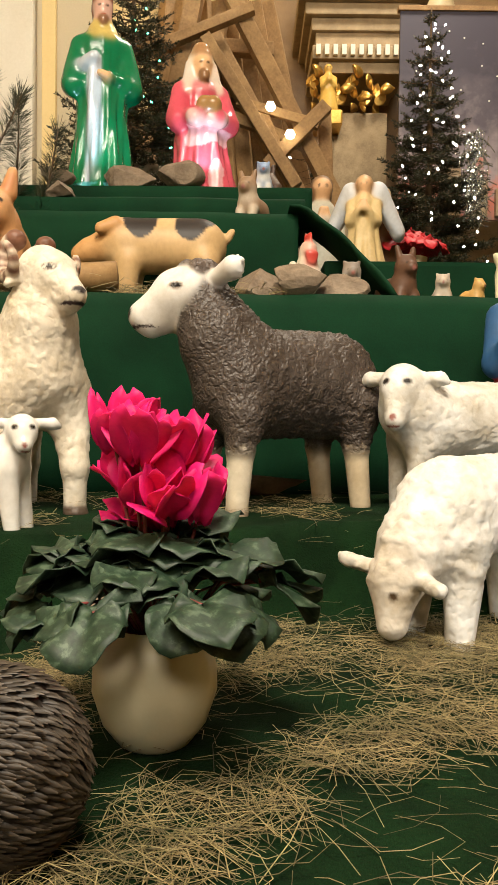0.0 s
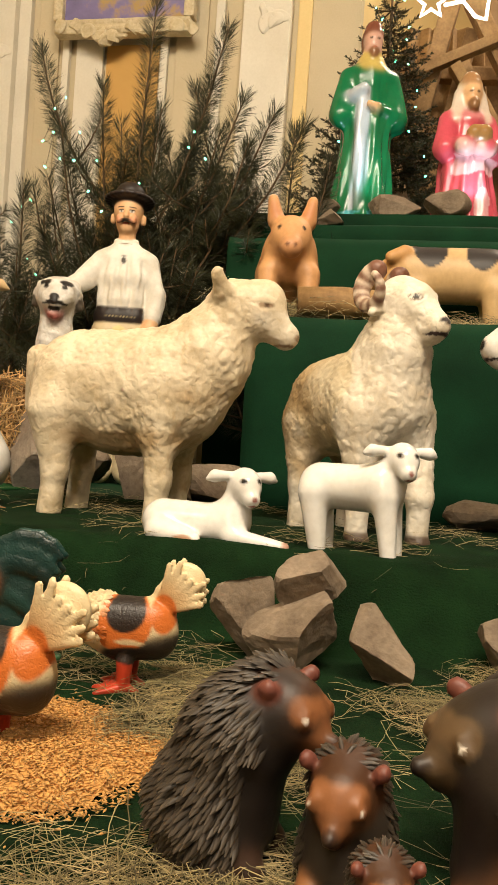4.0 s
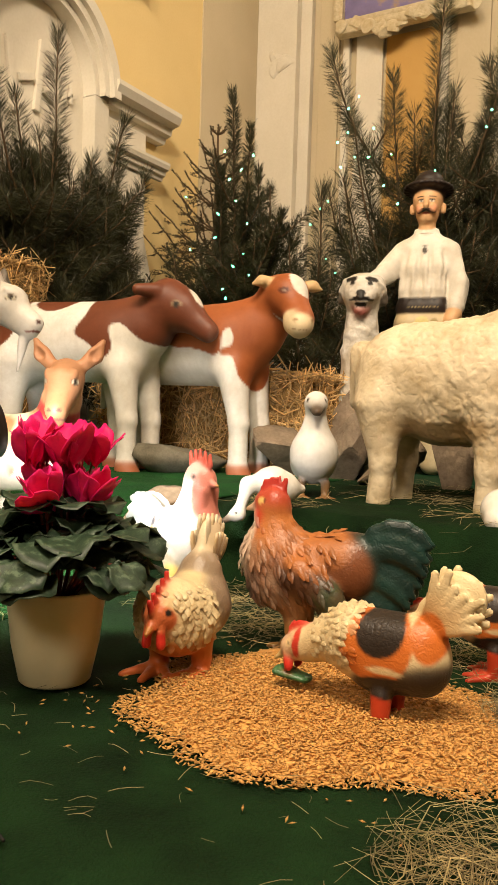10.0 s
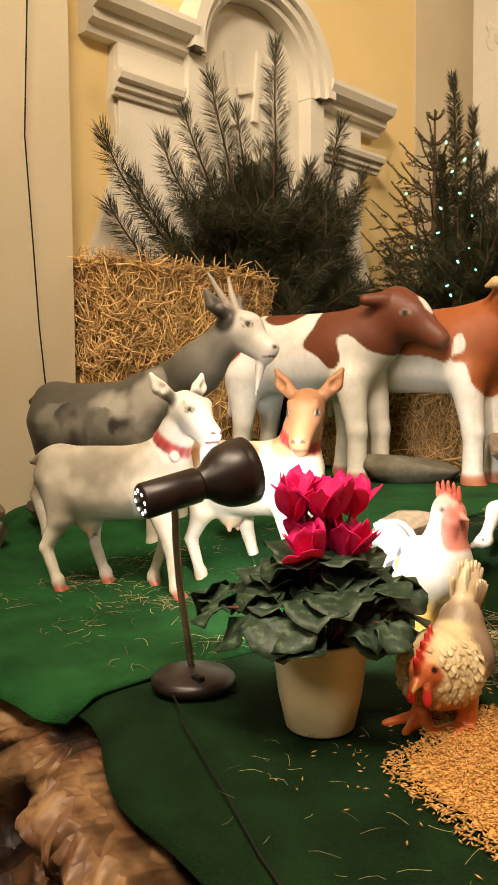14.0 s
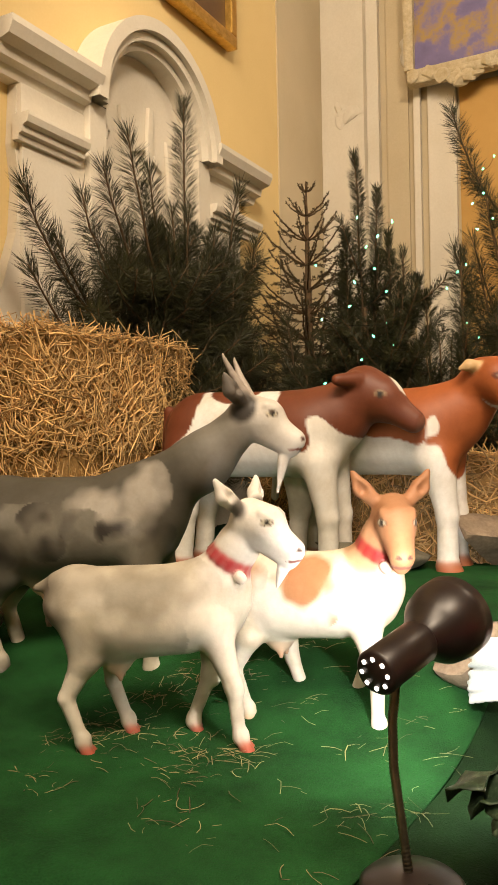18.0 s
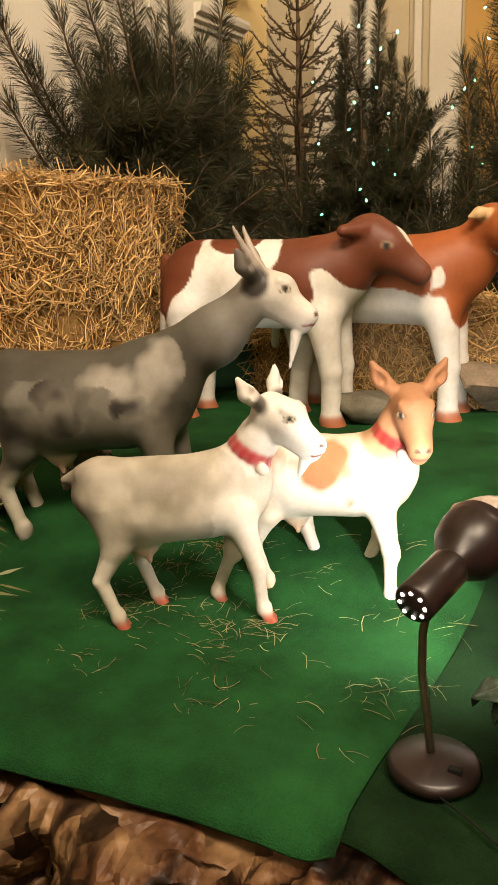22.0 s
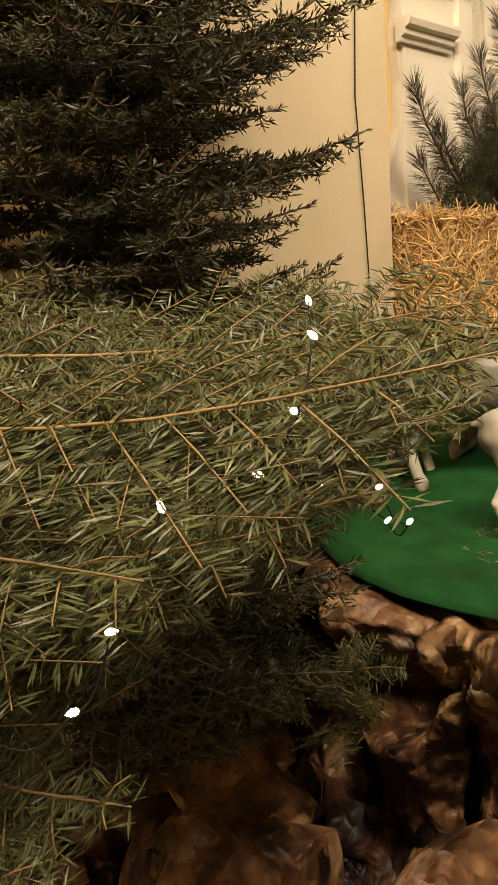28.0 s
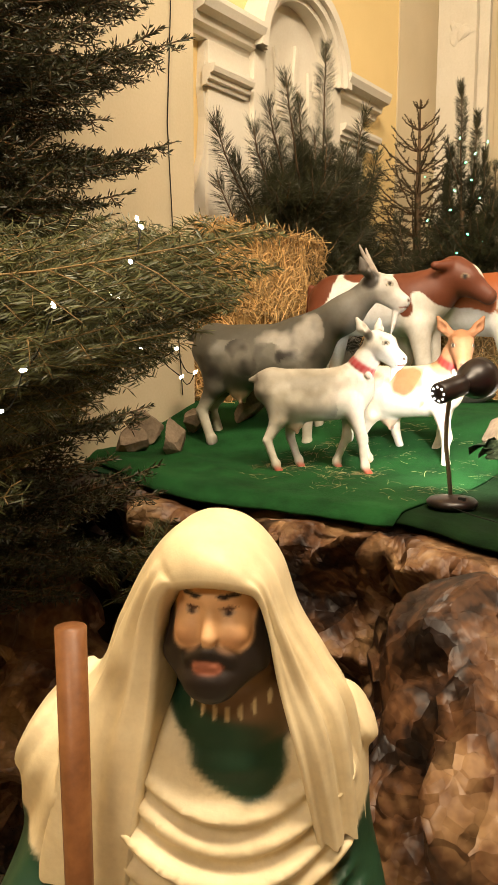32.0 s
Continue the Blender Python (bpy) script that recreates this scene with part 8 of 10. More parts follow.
def bale(m, size, n, material, label, seed):
    lx, ly, lz = size
    thing = base("straw_bale", m, label, "straw bale", "straw bales")
    bm = box_bm(-lx / 2, -ly / 2, 0, lx / 2, ly / 2, lz, 0.03)
    bmesh.ops.subdivide_edges(bm, edges=bm.edges, cuts=5, use_grid_fill=True)
    for v in bm.verts:
        v.co += Vector((noise.noise(v.co * 9), noise.noise(v.co * 9 + Vector((5, 0, 0))), noise.noise(v.co * 9 + Vector((0, 5, 0))))) * 0.015
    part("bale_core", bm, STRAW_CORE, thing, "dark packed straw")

    def place(r):
        f = r.choices((0, 1, 2, 3, 4), (ly * lz, ly * lz, lx * lz, lx * lz, lx * ly))[0]
        u, v = r.uniform(-0.5, 0.5), r.uniform(0.02, 1)
        lumpy = lambda x, y, z: 0.012 * noise.noise(Vector((x, y, z)) * 14)
        if f < 2:
            s = 1 if f == 0 else -1
            return (s * (lx / 2 + lumpy(u * ly, v, 1)), u * ly, v * lz), (s, 0, 0)
        if f < 4:
            s = 1 if f == 2 else -1
            return (u * lx, s * (ly / 2 + lumpy(u * lx, v, 2)), v * lz), (0, s, 0)
        return (u * lx, r.uniform(-0.5, 0.5) * ly, lz + lumpy(u, v, 3)), (0, 0, 1)

    tagged(part("loose_straw", strands(n, place, 0.17, 0.0027, seed), material, thing), kind="stuff")
    for x in (-0.22, 0.22):
        y = x * ly if ly > lx else 0
        xx = 0 if ly > lx else x * lx
        a, b = (lx / 2 + 0.006, 0) if ly > lx else (0, ly / 2 + 0.006)
        loop = [(xx + a, y + b, 0.01), (xx + a, y + b, lz), (xx - a, y - b, lz), (xx - a, y - b, 0.01)]
        part("twine", tube_mesh("twine", loop, 0.002, 5), TWIG, thing)
    return thing


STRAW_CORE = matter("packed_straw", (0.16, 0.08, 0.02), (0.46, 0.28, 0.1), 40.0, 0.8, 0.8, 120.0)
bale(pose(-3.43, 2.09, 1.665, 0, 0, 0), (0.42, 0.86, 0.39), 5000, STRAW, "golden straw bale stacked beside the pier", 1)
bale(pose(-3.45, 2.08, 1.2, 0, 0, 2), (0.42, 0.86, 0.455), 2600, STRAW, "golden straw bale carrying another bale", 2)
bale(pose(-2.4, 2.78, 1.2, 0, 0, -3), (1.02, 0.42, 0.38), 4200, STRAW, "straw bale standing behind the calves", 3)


def on_ground(r, x0, x1, y0, y1, dens=None):
    while True:
        x, y = r.uniform(x0, x1), r.uniform(y0, y1)
        if dens is None or r.random() < dens(x, y):
            return (x, y, ground(x, y) + 0.008 + r.uniform(0, 0.008)), (0, 0, 1)


def hay(name, n, region, length, width, seed, material, label, dens=None, kind="stuff", curl=0.42):
    return tagged(part(name, strands(n, lambda r: on_ground(r, *region, dens), length, width * 0.8, seed, 0.25, curl), material), label, "hay", kind=kind)


def clump(cx, cy, rx, ry, power=1.0):
    return lambda x, y: max(0.0, 1 - ((x - cx) / rx) ** 2 - ((y - cy) / ry) ** 2) ** power


def patchy(x, y):
    v = noise.noise(Vector((x * 4.2, y * 4.2, 7))) * 2.4 + 0.5 * noise.noise(Vector((x * 13, y * 13, 3))) + 0.15
    return max(0.03, min(1, v))


hay("loose_hay", 4800, (-0.35, 0.75, 0.55, 1.6), 0.11, 0.0007, 21, HAY, "loose dry hay on the dark carpet", patchy)
hay("loose_hay", 3000, (-0.85, -0.3, 0.55, 1.3), 0.1, 0.0007, 22, HAY, "loose dry hay round the hedgehogs", patchy)
hay("loose_hay", 1300, (-1.75, -0.75, 1.1, 1.6), 0.09, 0.0008, 23, HAY, "loose dry hay behind the poultry", clump(-1.2, 1.32, 0.5, 0.3))
hay("loose_hay", 800, (-1.75, 1.0, 1.6, 2.5), 0.11, 0.0009, 24, HAY, "loose dry hay below the sheep", patchy)
hay("loose_hay", 620, (-2.6, -1.75, 0.7, 1.55), 0.05, 0.001, 25, HAY, "scattered hay on the green carpet round the goats", patchy, curl=0.14)
hay("loose_hay", 900, (0.1, 0.8, 1.1, 1.7), 0.1, 0.0009, 26, HAY, "loose hay under the grazing sheep", clump(0.45, 1.4, 0.4, 0.3))
hay("hay_wisps", 90, (-1.45, -0.8, 0.45, 0.8), 0.03, 0.0006, 27, HAY, "thin hay wisps on the dark carpet", curl=0.15)


def in_pile(x, y):
    """One inside the heap of grain, falling to nought at its uneven rim."""
    a = math.atan2(y - 0.88, (x + 1.04) * 0.72)
    r = math.hypot((x + 1.04) * 0.72, y - 0.88)
    rim = 0.219 + 0.018 * math.sin(3 * a + 1) + 0.012 * math.sin(7 * a)
    return 1 - r / rim


def grain_heap():
    vs, fs, ids = [], [], {}
    n = 60
    for i in range(n + 1):
        for j in range(n + 1):
            x, y = -1.4 + 0.72 * i / n, 0.61 + 0.52 * j / n
            k = in_pile(x, y)
            ids[i, j] = len(vs)
            vs.append((x, y, 1.034 + 0.016 * min(1, max(-0.4, k) * 2.2) + 0.003 * noise.noise(Vector((x * 30, y * 30, 0)))))
    for i in range(n):
        for j in range(n):
            if max(in_pile(*vs[ids[i + a, j + b]][:2]) for a in (0, 1) for b in (0, 1)) > 0.09:
                fs.append((ids[i, j], ids[i + 1, j], ids[i + 1, j + 1], ids[i, j + 1]))
    return vs, fs


pile = base("grain_heap", pose(0, 0, 0), "heap of golden grain spread on the dark carpet", "grain", kind="stuff")
part("heap", mesh_of("heap", *grain_heap(), smooth=True), GRAIN, pile)


def kernels(n, seed):
    r = random.Random(seed)
    vs, fs = [], []
    while n:
        x, y = r.uniform(-1.4, -0.68), r.uniform(0.58, 1.14)
        k = in_pile(x, y)
        if k < -0.02 + 0.05 * r.random() - 0.05 and r.random() > 0.012:
            continue
        n -= 1
        z = 1.036 + (0.016 * min(1, k * 2.2) if k > 0 else 0) + r.uniform(0, 0.004)
        a, tilt, half, w = r.uniform(0, 6.28), r.uniform(-0.35, 0.35), r.uniform(0.0042, 0.0062), r.uniform(0.0012, 0.0017)
        d = Vector((math.cos(a) * math.cos(tilt), math.sin(a) * math.cos(tilt), math.sin(tilt)))
        s = Vector((-math.sin(a), math.cos(a), 0))
        u = d.cross(s)
        p, o = Vector((x, y, z)), len(vs)
        vs += [p - d * half, p + s * w, p + u * w, p - s * w, p - u * w, p + d * half]
        fs += [(o, o + 2, o + 1), (o, o + 3, o + 2), (o, o + 4, o + 3), (o, o + 1, o + 4), (o + 5, o + 1, o + 2), (o + 5, o + 2, o + 3), (o + 5, o + 3, o + 4), (o + 5, o + 4, o + 1)]
    return fast_mesh("kernels", [tuple(v) for v in vs], fs)


tagged(part("kernels", kernels(12500, 5), GRAIN, pile), kind="stuff")


# ---- stones ----
def stone_mesh(seed, size, cuts=9):
    """A broken stone: a ball cut by planes, its edges worn."""
    r = random.Random(seed)
    bm = bmesh.new()
    bmesh.ops.create_icosphere(bm, subdivisions=4, radius=1.0)
    for i in range(cuts):
        n = Vector((r.gauss(0, 1), r.gauss(0, 1), r.gauss(0, 0.8))).normalized()
        d = r.uniform(0.32, 0.62)
        for v in bm.verts:
            e = v.co.dot(n) - d
            if e > 0:
                v.co -= n * e
    for v in bm.verts:
        v.co += v.co.normalized() * (0.03 * noise.noise(v.co * 4 + Vector((seed, 0, 0))) + 0.012 * noise.noise(v.co * 13))
        v.co *= 1.5
        v.co = Vector((v.co.x * size[0], v.co.y * size[1], v.co.z * size[2]))
    lo = min(v.co.z for v in bm.verts)
    for v in bm.verts:
        v.co.z -= lo
    return bm


def stone(x, y, z, size, seed, turn=0, tilt=0, material=STONE, label="rough grey brown broken stone", name="stone", cat="stone", group="stones", cuts=9):
    ob = part(name, stone_mesh(seed, size, cuts), material)
    ob.matrix_world = pose(x, y, z, tilt, 0, turn)
    return tagged(ob, label, cat, group)


stone(-0.75, 1.46, 1.025, (0.048, 0.045, 0.062), 3, 20, label="grey stone leaning against another")
stone(-0.64, 1.43, 1.025, (0.085, 0.06, 0.058), 7, 10)
stone(-0.5, 1.39, 1.025, (0.07, 0.05, 0.05), 12, -20)
stone(-0.62, 1.46, 1.115, (0.06, 0.045, 0.055), 19, 40, label="pointed grey brown stone lying on top")
stone(-0.27, 1.5, 1.025, (0.045, 0.04, 0.04), 23, 10, label="pale pinkish stone on the carpet")
stone(-0.26, 1.4, 1.025, (0.038, 0.035, 0.032), 27, 60, label="pale pinkish stone on the carpet")
for i, (x, y, sx, sz) in enumerate(((-1.95, 2.5, 0.12, 0.09), (-1.72, 2.55, 0.1, 0.1), (-1.55, 2.52, 0.12, 0.08), (-1.35, 2.5, 0.1, 0.09), (-1.22, 2.45, 0.09, 0.11), (-1.1, 2.5, 0.1, 0.07), (-1.86, 2.75, 0.16, 0.16))):
    stone(x, y, 1.2, (sx, 0.08, sz), 40 + i, i * 37)
for i, (x, y) in enumerate(((-3.3, 1.18), (-3.15, 1.3), (-3.05, 1.05), (-3.25, 0.98), (-2.95, 1.45))):
    stone(x, y, ground(x, y), (0.07, 0.06, 0.06), 60 + i, i * 50, label="brown stone at the foot of the pier")
for i, (x, y, z, s) in enumerate(((-0.63, 4.06, 2.59, 0.11), (-0.36, 4.05, 2.59, 0.1), (-0.98, 4.1, 2.59, 0.09), (0.02, 2.86, 1.85, 0.1), (0.17, 2.8, 1.85, 0.09), (0.3, 2.82, 1.85, 0.08), (-0.9, 3.8, 2.46, 0.08))):
    stone(x, y, z, (s, 0.07, 0.05), 80 + i, i * 40, label="flat brown stone on a draped step")
stone(-1.78, 1.5, 1.1, (0.09, 0.07, 0.06), 95, 15, label="grey flat stone behind the tan goat")
stone(-0.05, 2.5, 1.2, (0.2, 0.07, 0.05), 97, 5, label="long pale stone behind the dark sheep")
ob = part("log", tube_mesh("log", [(-0.2, 0, 0), (-0.05, 0.01, 0.005), (0.1, 0, 0), (0.22, -0.01, 0.01)], [0.05, 0.055, 0.052, 0.05], 14), WOOD)
ob.matrix_world = pose(-0.68, 2.78, 1.93, 0, 0, 8)
tagged(ob, "split grey brown log lying in hay on the green step", "log")
rag = part("sack_cloth", stone_mesh(99, (0.16, 0.1, 0.05), 5), matter("grey_sacking", (0.08, 0.07, 0.05), (0.2, 0.18, 0.13), 20.0, 0.9, 0.6), None, smooth=True)
rag.matrix_world = pose(-2.36, 2.3, 1.2, 0, 0, 20)
tagged(rag, "crumpled grey sacking on the carpet", "cloth")
tagged(part("step_hay", strands(900, lambda r: ((r.gauss(-0.85, 0.16), r.gauss(2.86, 0.07), 1.875 + abs(r.gauss(0, 0.03))), (0, -0.3, 1)), 0.12, 0.0014, 31, 0.6), HAY), "dry hay round the sitting pig", "hay", kind="stuff")
tagged(part("step_hay", strands(600, lambda r: ((r.uniform(-0.5, 0.1), r.gauss(2.86, 0.06), 1.87 + abs(r.gauss(0, 0.015))), (0, -0.2, 1)), 0.1, 0.0014, 32, 0.5), HAY), "dry hay on the draped step", "hay", kind="stuff")


# ---- crumpled paper rocks along the front of the stage ----
def ball_mesh(level=5):
    bm = bmesh.new()
    bmesh.ops.create_icosphere(bm, subdivisions=level, radius=1.0)
    vs = np.array([tuple(v.co.normalized()) for v in bm.verts])
    fs = np.array([[v.index for v in f.verts] for f in bm.faces], np.int32)
    bm.free()
    return vs, fs


BALLS = [ball_mesh(4), ball_mesh(5)]


def paper_mesh(seed, size, fine):
    """Stiff paper crumpled over a lump: tilted flat facets of two sizes that meet in creases."""
    r = np.random.default_rng(seed + 100)
    n, faces = BALLS[fine]
    sz = np.array(size)
    v = n * sz
    warp = np.sin(n @ r.normal(size=(3, 3)) * 2.5 + r.uniform(0, 6, 3)) * 0.12
    low = float(sz.min())
    for count, depth, slope in ((9, 0.2, 0.7), (34, 0.05, 0.5)):
        seeds = r.normal(size=(count, 3))
        seeds /= np.linalg.norm(seeds, axis=1, keepdims=True)
        p = n + warp
        gap = np.linalg.norm(p[:, None, :] - seeds[None], axis=2)
        w = np.exp(-(gap - gap.min(1, keepdims=True)) / (0.03 if count < 20 else 0.016))
        w /= w.sum(1, keepdims=True)
        height = r.uniform(-1, 1, count) * depth
        lean = r.normal(size=(count, 3)) * slope
        h = height[None] + np.einsum("vsk,sk->vs", p[:, None, :] - seeds[None], lean) * 0.6
        v = v + n * ((w * h).sum(1) * low)[:, None]
    return fast_mesh("paper_rock", v, faces)


def paper_rock(x, y, z, size, seed, turn=0, fine=0):
    me = paper_mesh(seed, size, fine)
    me.polygons.foreach_set("use_smooth", np.ones(len(me.polygons), bool))
    ob = part("paper_rock", me, PAPER)
    ob.matrix_world = pose(x, y, z, 23 * math.sin(seed * 2.1), 23 * math.sin(seed * 3.7 + 1), turn)
    return tagged(ob, "brown crumpled packing paper shaped like a rock", "paper rock", "paper rocks")


rr = random.Random(4)


def facets(p, size, depth, slope, seed, blend):
    """Height of tilted flat facets about jittered points of a grid."""
    cell = np.floor(p / size)
    best = np.full((9, len(p)), 9.0)
    high = np.zeros((9, len(p)))
    for q in range(9):
        c = cell + np.array([q % 3 - 1, q // 3 - 1])
        h = np.sin(c @ np.array([127.1, 311.7]) + seed) * 43758.5453
        r = [h * m - np.floor(h * m) for m in (1.0, 7.3, 13.7, 29.1, 51.3)]
        at = (c + 0.15 + 0.7 * np.stack(r[:2], 1)) * size
        away = p - at
        best[q] = np.linalg.norm(away, axis=1) / size
        high[q] = (r[2] - 0.5) * 2 * depth + (away[:, 0] * (r[3] - 0.5) + away[:, 1] * (r[4] - 0.5)) * 2 * slope
    w = np.exp(-(best - best.min(0)) / blend)
    return (w * high).sum(0) / w.sum(0)


def carpet_front(x):
    left = 0.505 + 0.4 * np.clip((-2.5 - x) / 1.05, 0, 1) ** 1.3
    right = 0.345 + 0.21 * np.clip((-1.15 - x) / 0.65, 0, 1)
    return np.where(x < -1.8, left, right)


def paper_sheet(x0, x1, seed, label):
    """A stiff sheet pulled over boxes: puffed below the carpet, then falling in crumpled folds to the floor."""
    step = 0.011
    u, v = np.meshgrid(np.arange(x0, x1, step), np.arange(0, 1.24, step), indexing="ij")
    n = u.shape
    u, v = u.ravel(), v.ravel()
    p = np.stack([u, v], 1)
    p = p + 0.05 * np.stack([np.sin(v * 11 + seed + u * 5), np.sin(u * 13 + seed * 2)], 1)
    z = 1.0 - np.maximum(0, v - 0.1)
    lip = np.clip(v / 0.16, 0, 1)
    puff = 0.085 * np.sin(np.pi * np.clip((v - 0.02) / 0.3, 0, 1)) + 0.1 * np.clip((v - 0.3) / 0.8, 0, 1)
    big = facets(p * np.array([1, 0.8]), 0.3, 0.075, 0.55, seed, 0.07)
    mid = facets(p, 0.12, 0.022, 0.42, seed + 3, 0.06)
    fine = facets(p, 0.048, 0.005, 0.32, seed + 7, 0.07)
    tiny = facets(p, 0.021, 0.0015, 0.2, seed + 11, 0.1)
    out = puff + (big + mid) * np.clip((v - 0.03) / 0.15, 0, 1) + fine + tiny
    side = np.minimum((u - x0), (x1 - u)) / 0.1
    out = out - 0.05 * np.clip(1 - side, 0, 1)
    y = carpet_front(u) + 0.13 - 0.15 * lip - out
    z = np.minimum(0.985 + 0.5 * np.minimum(0, big + mid) * lip, z + 0.35 * mid + 0.35 * fine + 0.2 * big * np.clip(v / 0.2, 0, 1))
    z = np.maximum(z, 0.003 + 0.002 * (seed % 5))
    ids = np.arange(len(u)).reshape(n)
    fs = np.stack([ids[:-1, :-1], ids[:-1, 1:], ids[1:, 1:], ids[1:, :-1]], -1).reshape(-1, 4)
    ob = part("paper_rock", fast_mesh("paper_rock", np.stack([u, y, z], 1), fs, True), PAPER)
    ob.modifiers.new("thickness", "SOLIDIFY").thickness = 0.003
    return tagged(ob, label, "paper rock", "paper rocks")


for i, (x0, x1) in enumerate(((-3.62, -2.9), (-2.98, -2.3), (-2.36, -1.76), (-1.84, -1.2), (-1.28, -0.4), (-0.48, 0.5))):
    paper_sheet(x0, x1, 11 + 5 * i, "brown crumpled packing paper shaped like rock below the carpet")
paper_rock(-1.42, 0.2, 0.5, (0.3, 0.24, 0.44), 33, 10, 1)
paper_rock(-0.9, 0.2, 0.52, (0.42, 0.22, 0.44), 34, -10, 1)
paper_rock(-0.3, 0.16, 0.58, (0.42, 0.22, 0.38), 35, 20)
paper_rock(0.4, 0.16, 0.58, (0.42, 0.22, 0.38), 36, 20)
for x, y, z, i in ((-2.25, -0.02, 0.22, 80), (-2.62, -0.02, 0.34, 81), (-2.85, 0.12, 0.6, 82), (-3.4, 0.3, 0.55, 83), (-2.0, 0.05, 0.5, 84)):
    paper_rock(x, y, z, (0.27, 0.21, 0.25), i, 40 * math.sin(i))
paper_rock(-3.27, -0.24, 0.14, (0.3, 0.26, 0.28), 90, 20)
paper_rock(-3.22, -0.14, 0.04, (0.3, 0.26, 0.28), 91, 20)
paper_rock(-3.21, -0.28, 0.29, (0.3, 0.26, 0.28), 92, 20)
tagged(part("stage_front", box_bm(-3.5, 0.68, 0.002, 2.2, 0.74, 0.985), matter("dark_hessian", (0.02, 0.012, 0.008), (0.06, 0.035, 0.02), 10.0, 0.9, 0.3)), "dark cloth behind the paper rocks", "stage front", kind="structure")


# ---- conifers ----
class Needles:
    """Gathers twigs and needles, and makes one mesh of each."""

    def __init__(self, seed):
        self.rng = np.random.default_rng(seed)
        self.base, self.way, self.size = [], [], []
        self.wood_v, self.wood_f = [], []

    def twig(self, pts, radii, seg=5):
        vs, fs = tube(pts, radii, seg)
        o = len(self.wood_v)
        self.wood_v += vs
        self.wood_f += [tuple(i + o for i in f) for f in fs]

    def clothe(self, pts, per_metre, length, lean=0.75, start=0.0, flat=0.0, tuft=True, face=None):
        """Needles along a line of points. lean: how far they stand off; flat: how much they lie in the level plane, or in that across face."""
        p = np.array([tuple(q) for q in pts], float)
        seg = np.linalg.norm(np.diff(p, axis=0), axis=1)
        total = seg.sum()
        n = max(3, int(total * per_metre))
        t = start + (1 - start) * self.rng.random(n)
        cum = np.concatenate([[0], np.cumsum(seg)]) / total
        at = np.stack([np.interp(t, cum, p[:, i]) for i in range(3)], 1)
        idx = np.clip(np.searchsorted(cum, t) - 1, 0, len(seg) - 1)
        d = np.diff(p, axis=0)[idx] / seg[idx][:, None]
        r = self.rng.normal(size=(n, 3))
        r -= (r * d).sum(1, keepdims=True) * d
        if face:
            r -= (r @ np.array(face))[:, None] * np.array(face) * flat
        elif flat:
            r[:, 2] *= 1 - flat
            r[:, 2] += 0.25 * flat
        r /= np.linalg.norm(r, axis=1, keepdims=True) + 1e-9
        w = d * (1 - lean * 0.55) + r * lean + self.rng.normal(scale=0.1, size=(n, 3))
        if tuft:
            w += d * (t > 0.93)[:, None] * 0.8
        w /= np.linalg.norm(w, axis=1, keepdims=True)
        self.base.append(at)
        self.way.append(w)
        self.size.append(length * self.rng.uniform(0.65, 1.1, n))

    def needle_mesh(self, width, stout=False):
        b, w, s = np.concatenate(self.base), np.concatenate(self.way), np.concatenate(self.size)
        side = np.cross(w, self.rng.normal(size=w.shape))
        side /= np.linalg.norm(side, axis=1, keepdims=True)
        up = np.cross(w, side)
        m = b + w * s[:, None] * 0.55
        v = np.stack([b, m + side * width * 0.6, m - side * width * 0.6, m + up * width * 0.7, b + w * s[:, None]], 1).reshape(-1, 3)
        if not stout:
            v = np.stack([b, m + side * width * 0.7, m - side * width * 0.7 + up * width * 0.5, b + w * s[:, None]], 1).reshape(-1, 3)
            o = 4 * np.arange(len(b))[:, None]
            return fast_mesh("needles", v, np.concatenate([o + np.array([[0, 1, 2]]), o + np.array([[1, 3, 2]])]))
        o = 5 * np.arange(len(b))[:, None]
        f = np.concatenate([o + np.array([[0, 1, 2]]), o + np.array([[1, 4, 2]]), o + np.array([[1, 3, 4]]), o + np.array([[3, 2, 4]])])
        return fast_mesh("needles", v, f)

    def wood_mesh(self):
        return mesh_of("branches", self.wood_v, self.wood_f, True)


def bowed(a, b, sag, n=7, wob=0.0, rng=None):
    a, b = Vector(a), Vector(b)
    out = []
    for i in range(n):
        t = i / (n - 1)
        p = a.lerp(b, t) + Vector(sag) * math.sin(math.pi * t)
        if rng and 0 < i:
            p += Vector((rng.uniform(-wob, wob), rng.uniform(-wob, wob), rng.uniform(-wob, wob) * 0.5))
        out.append(p)
    return out


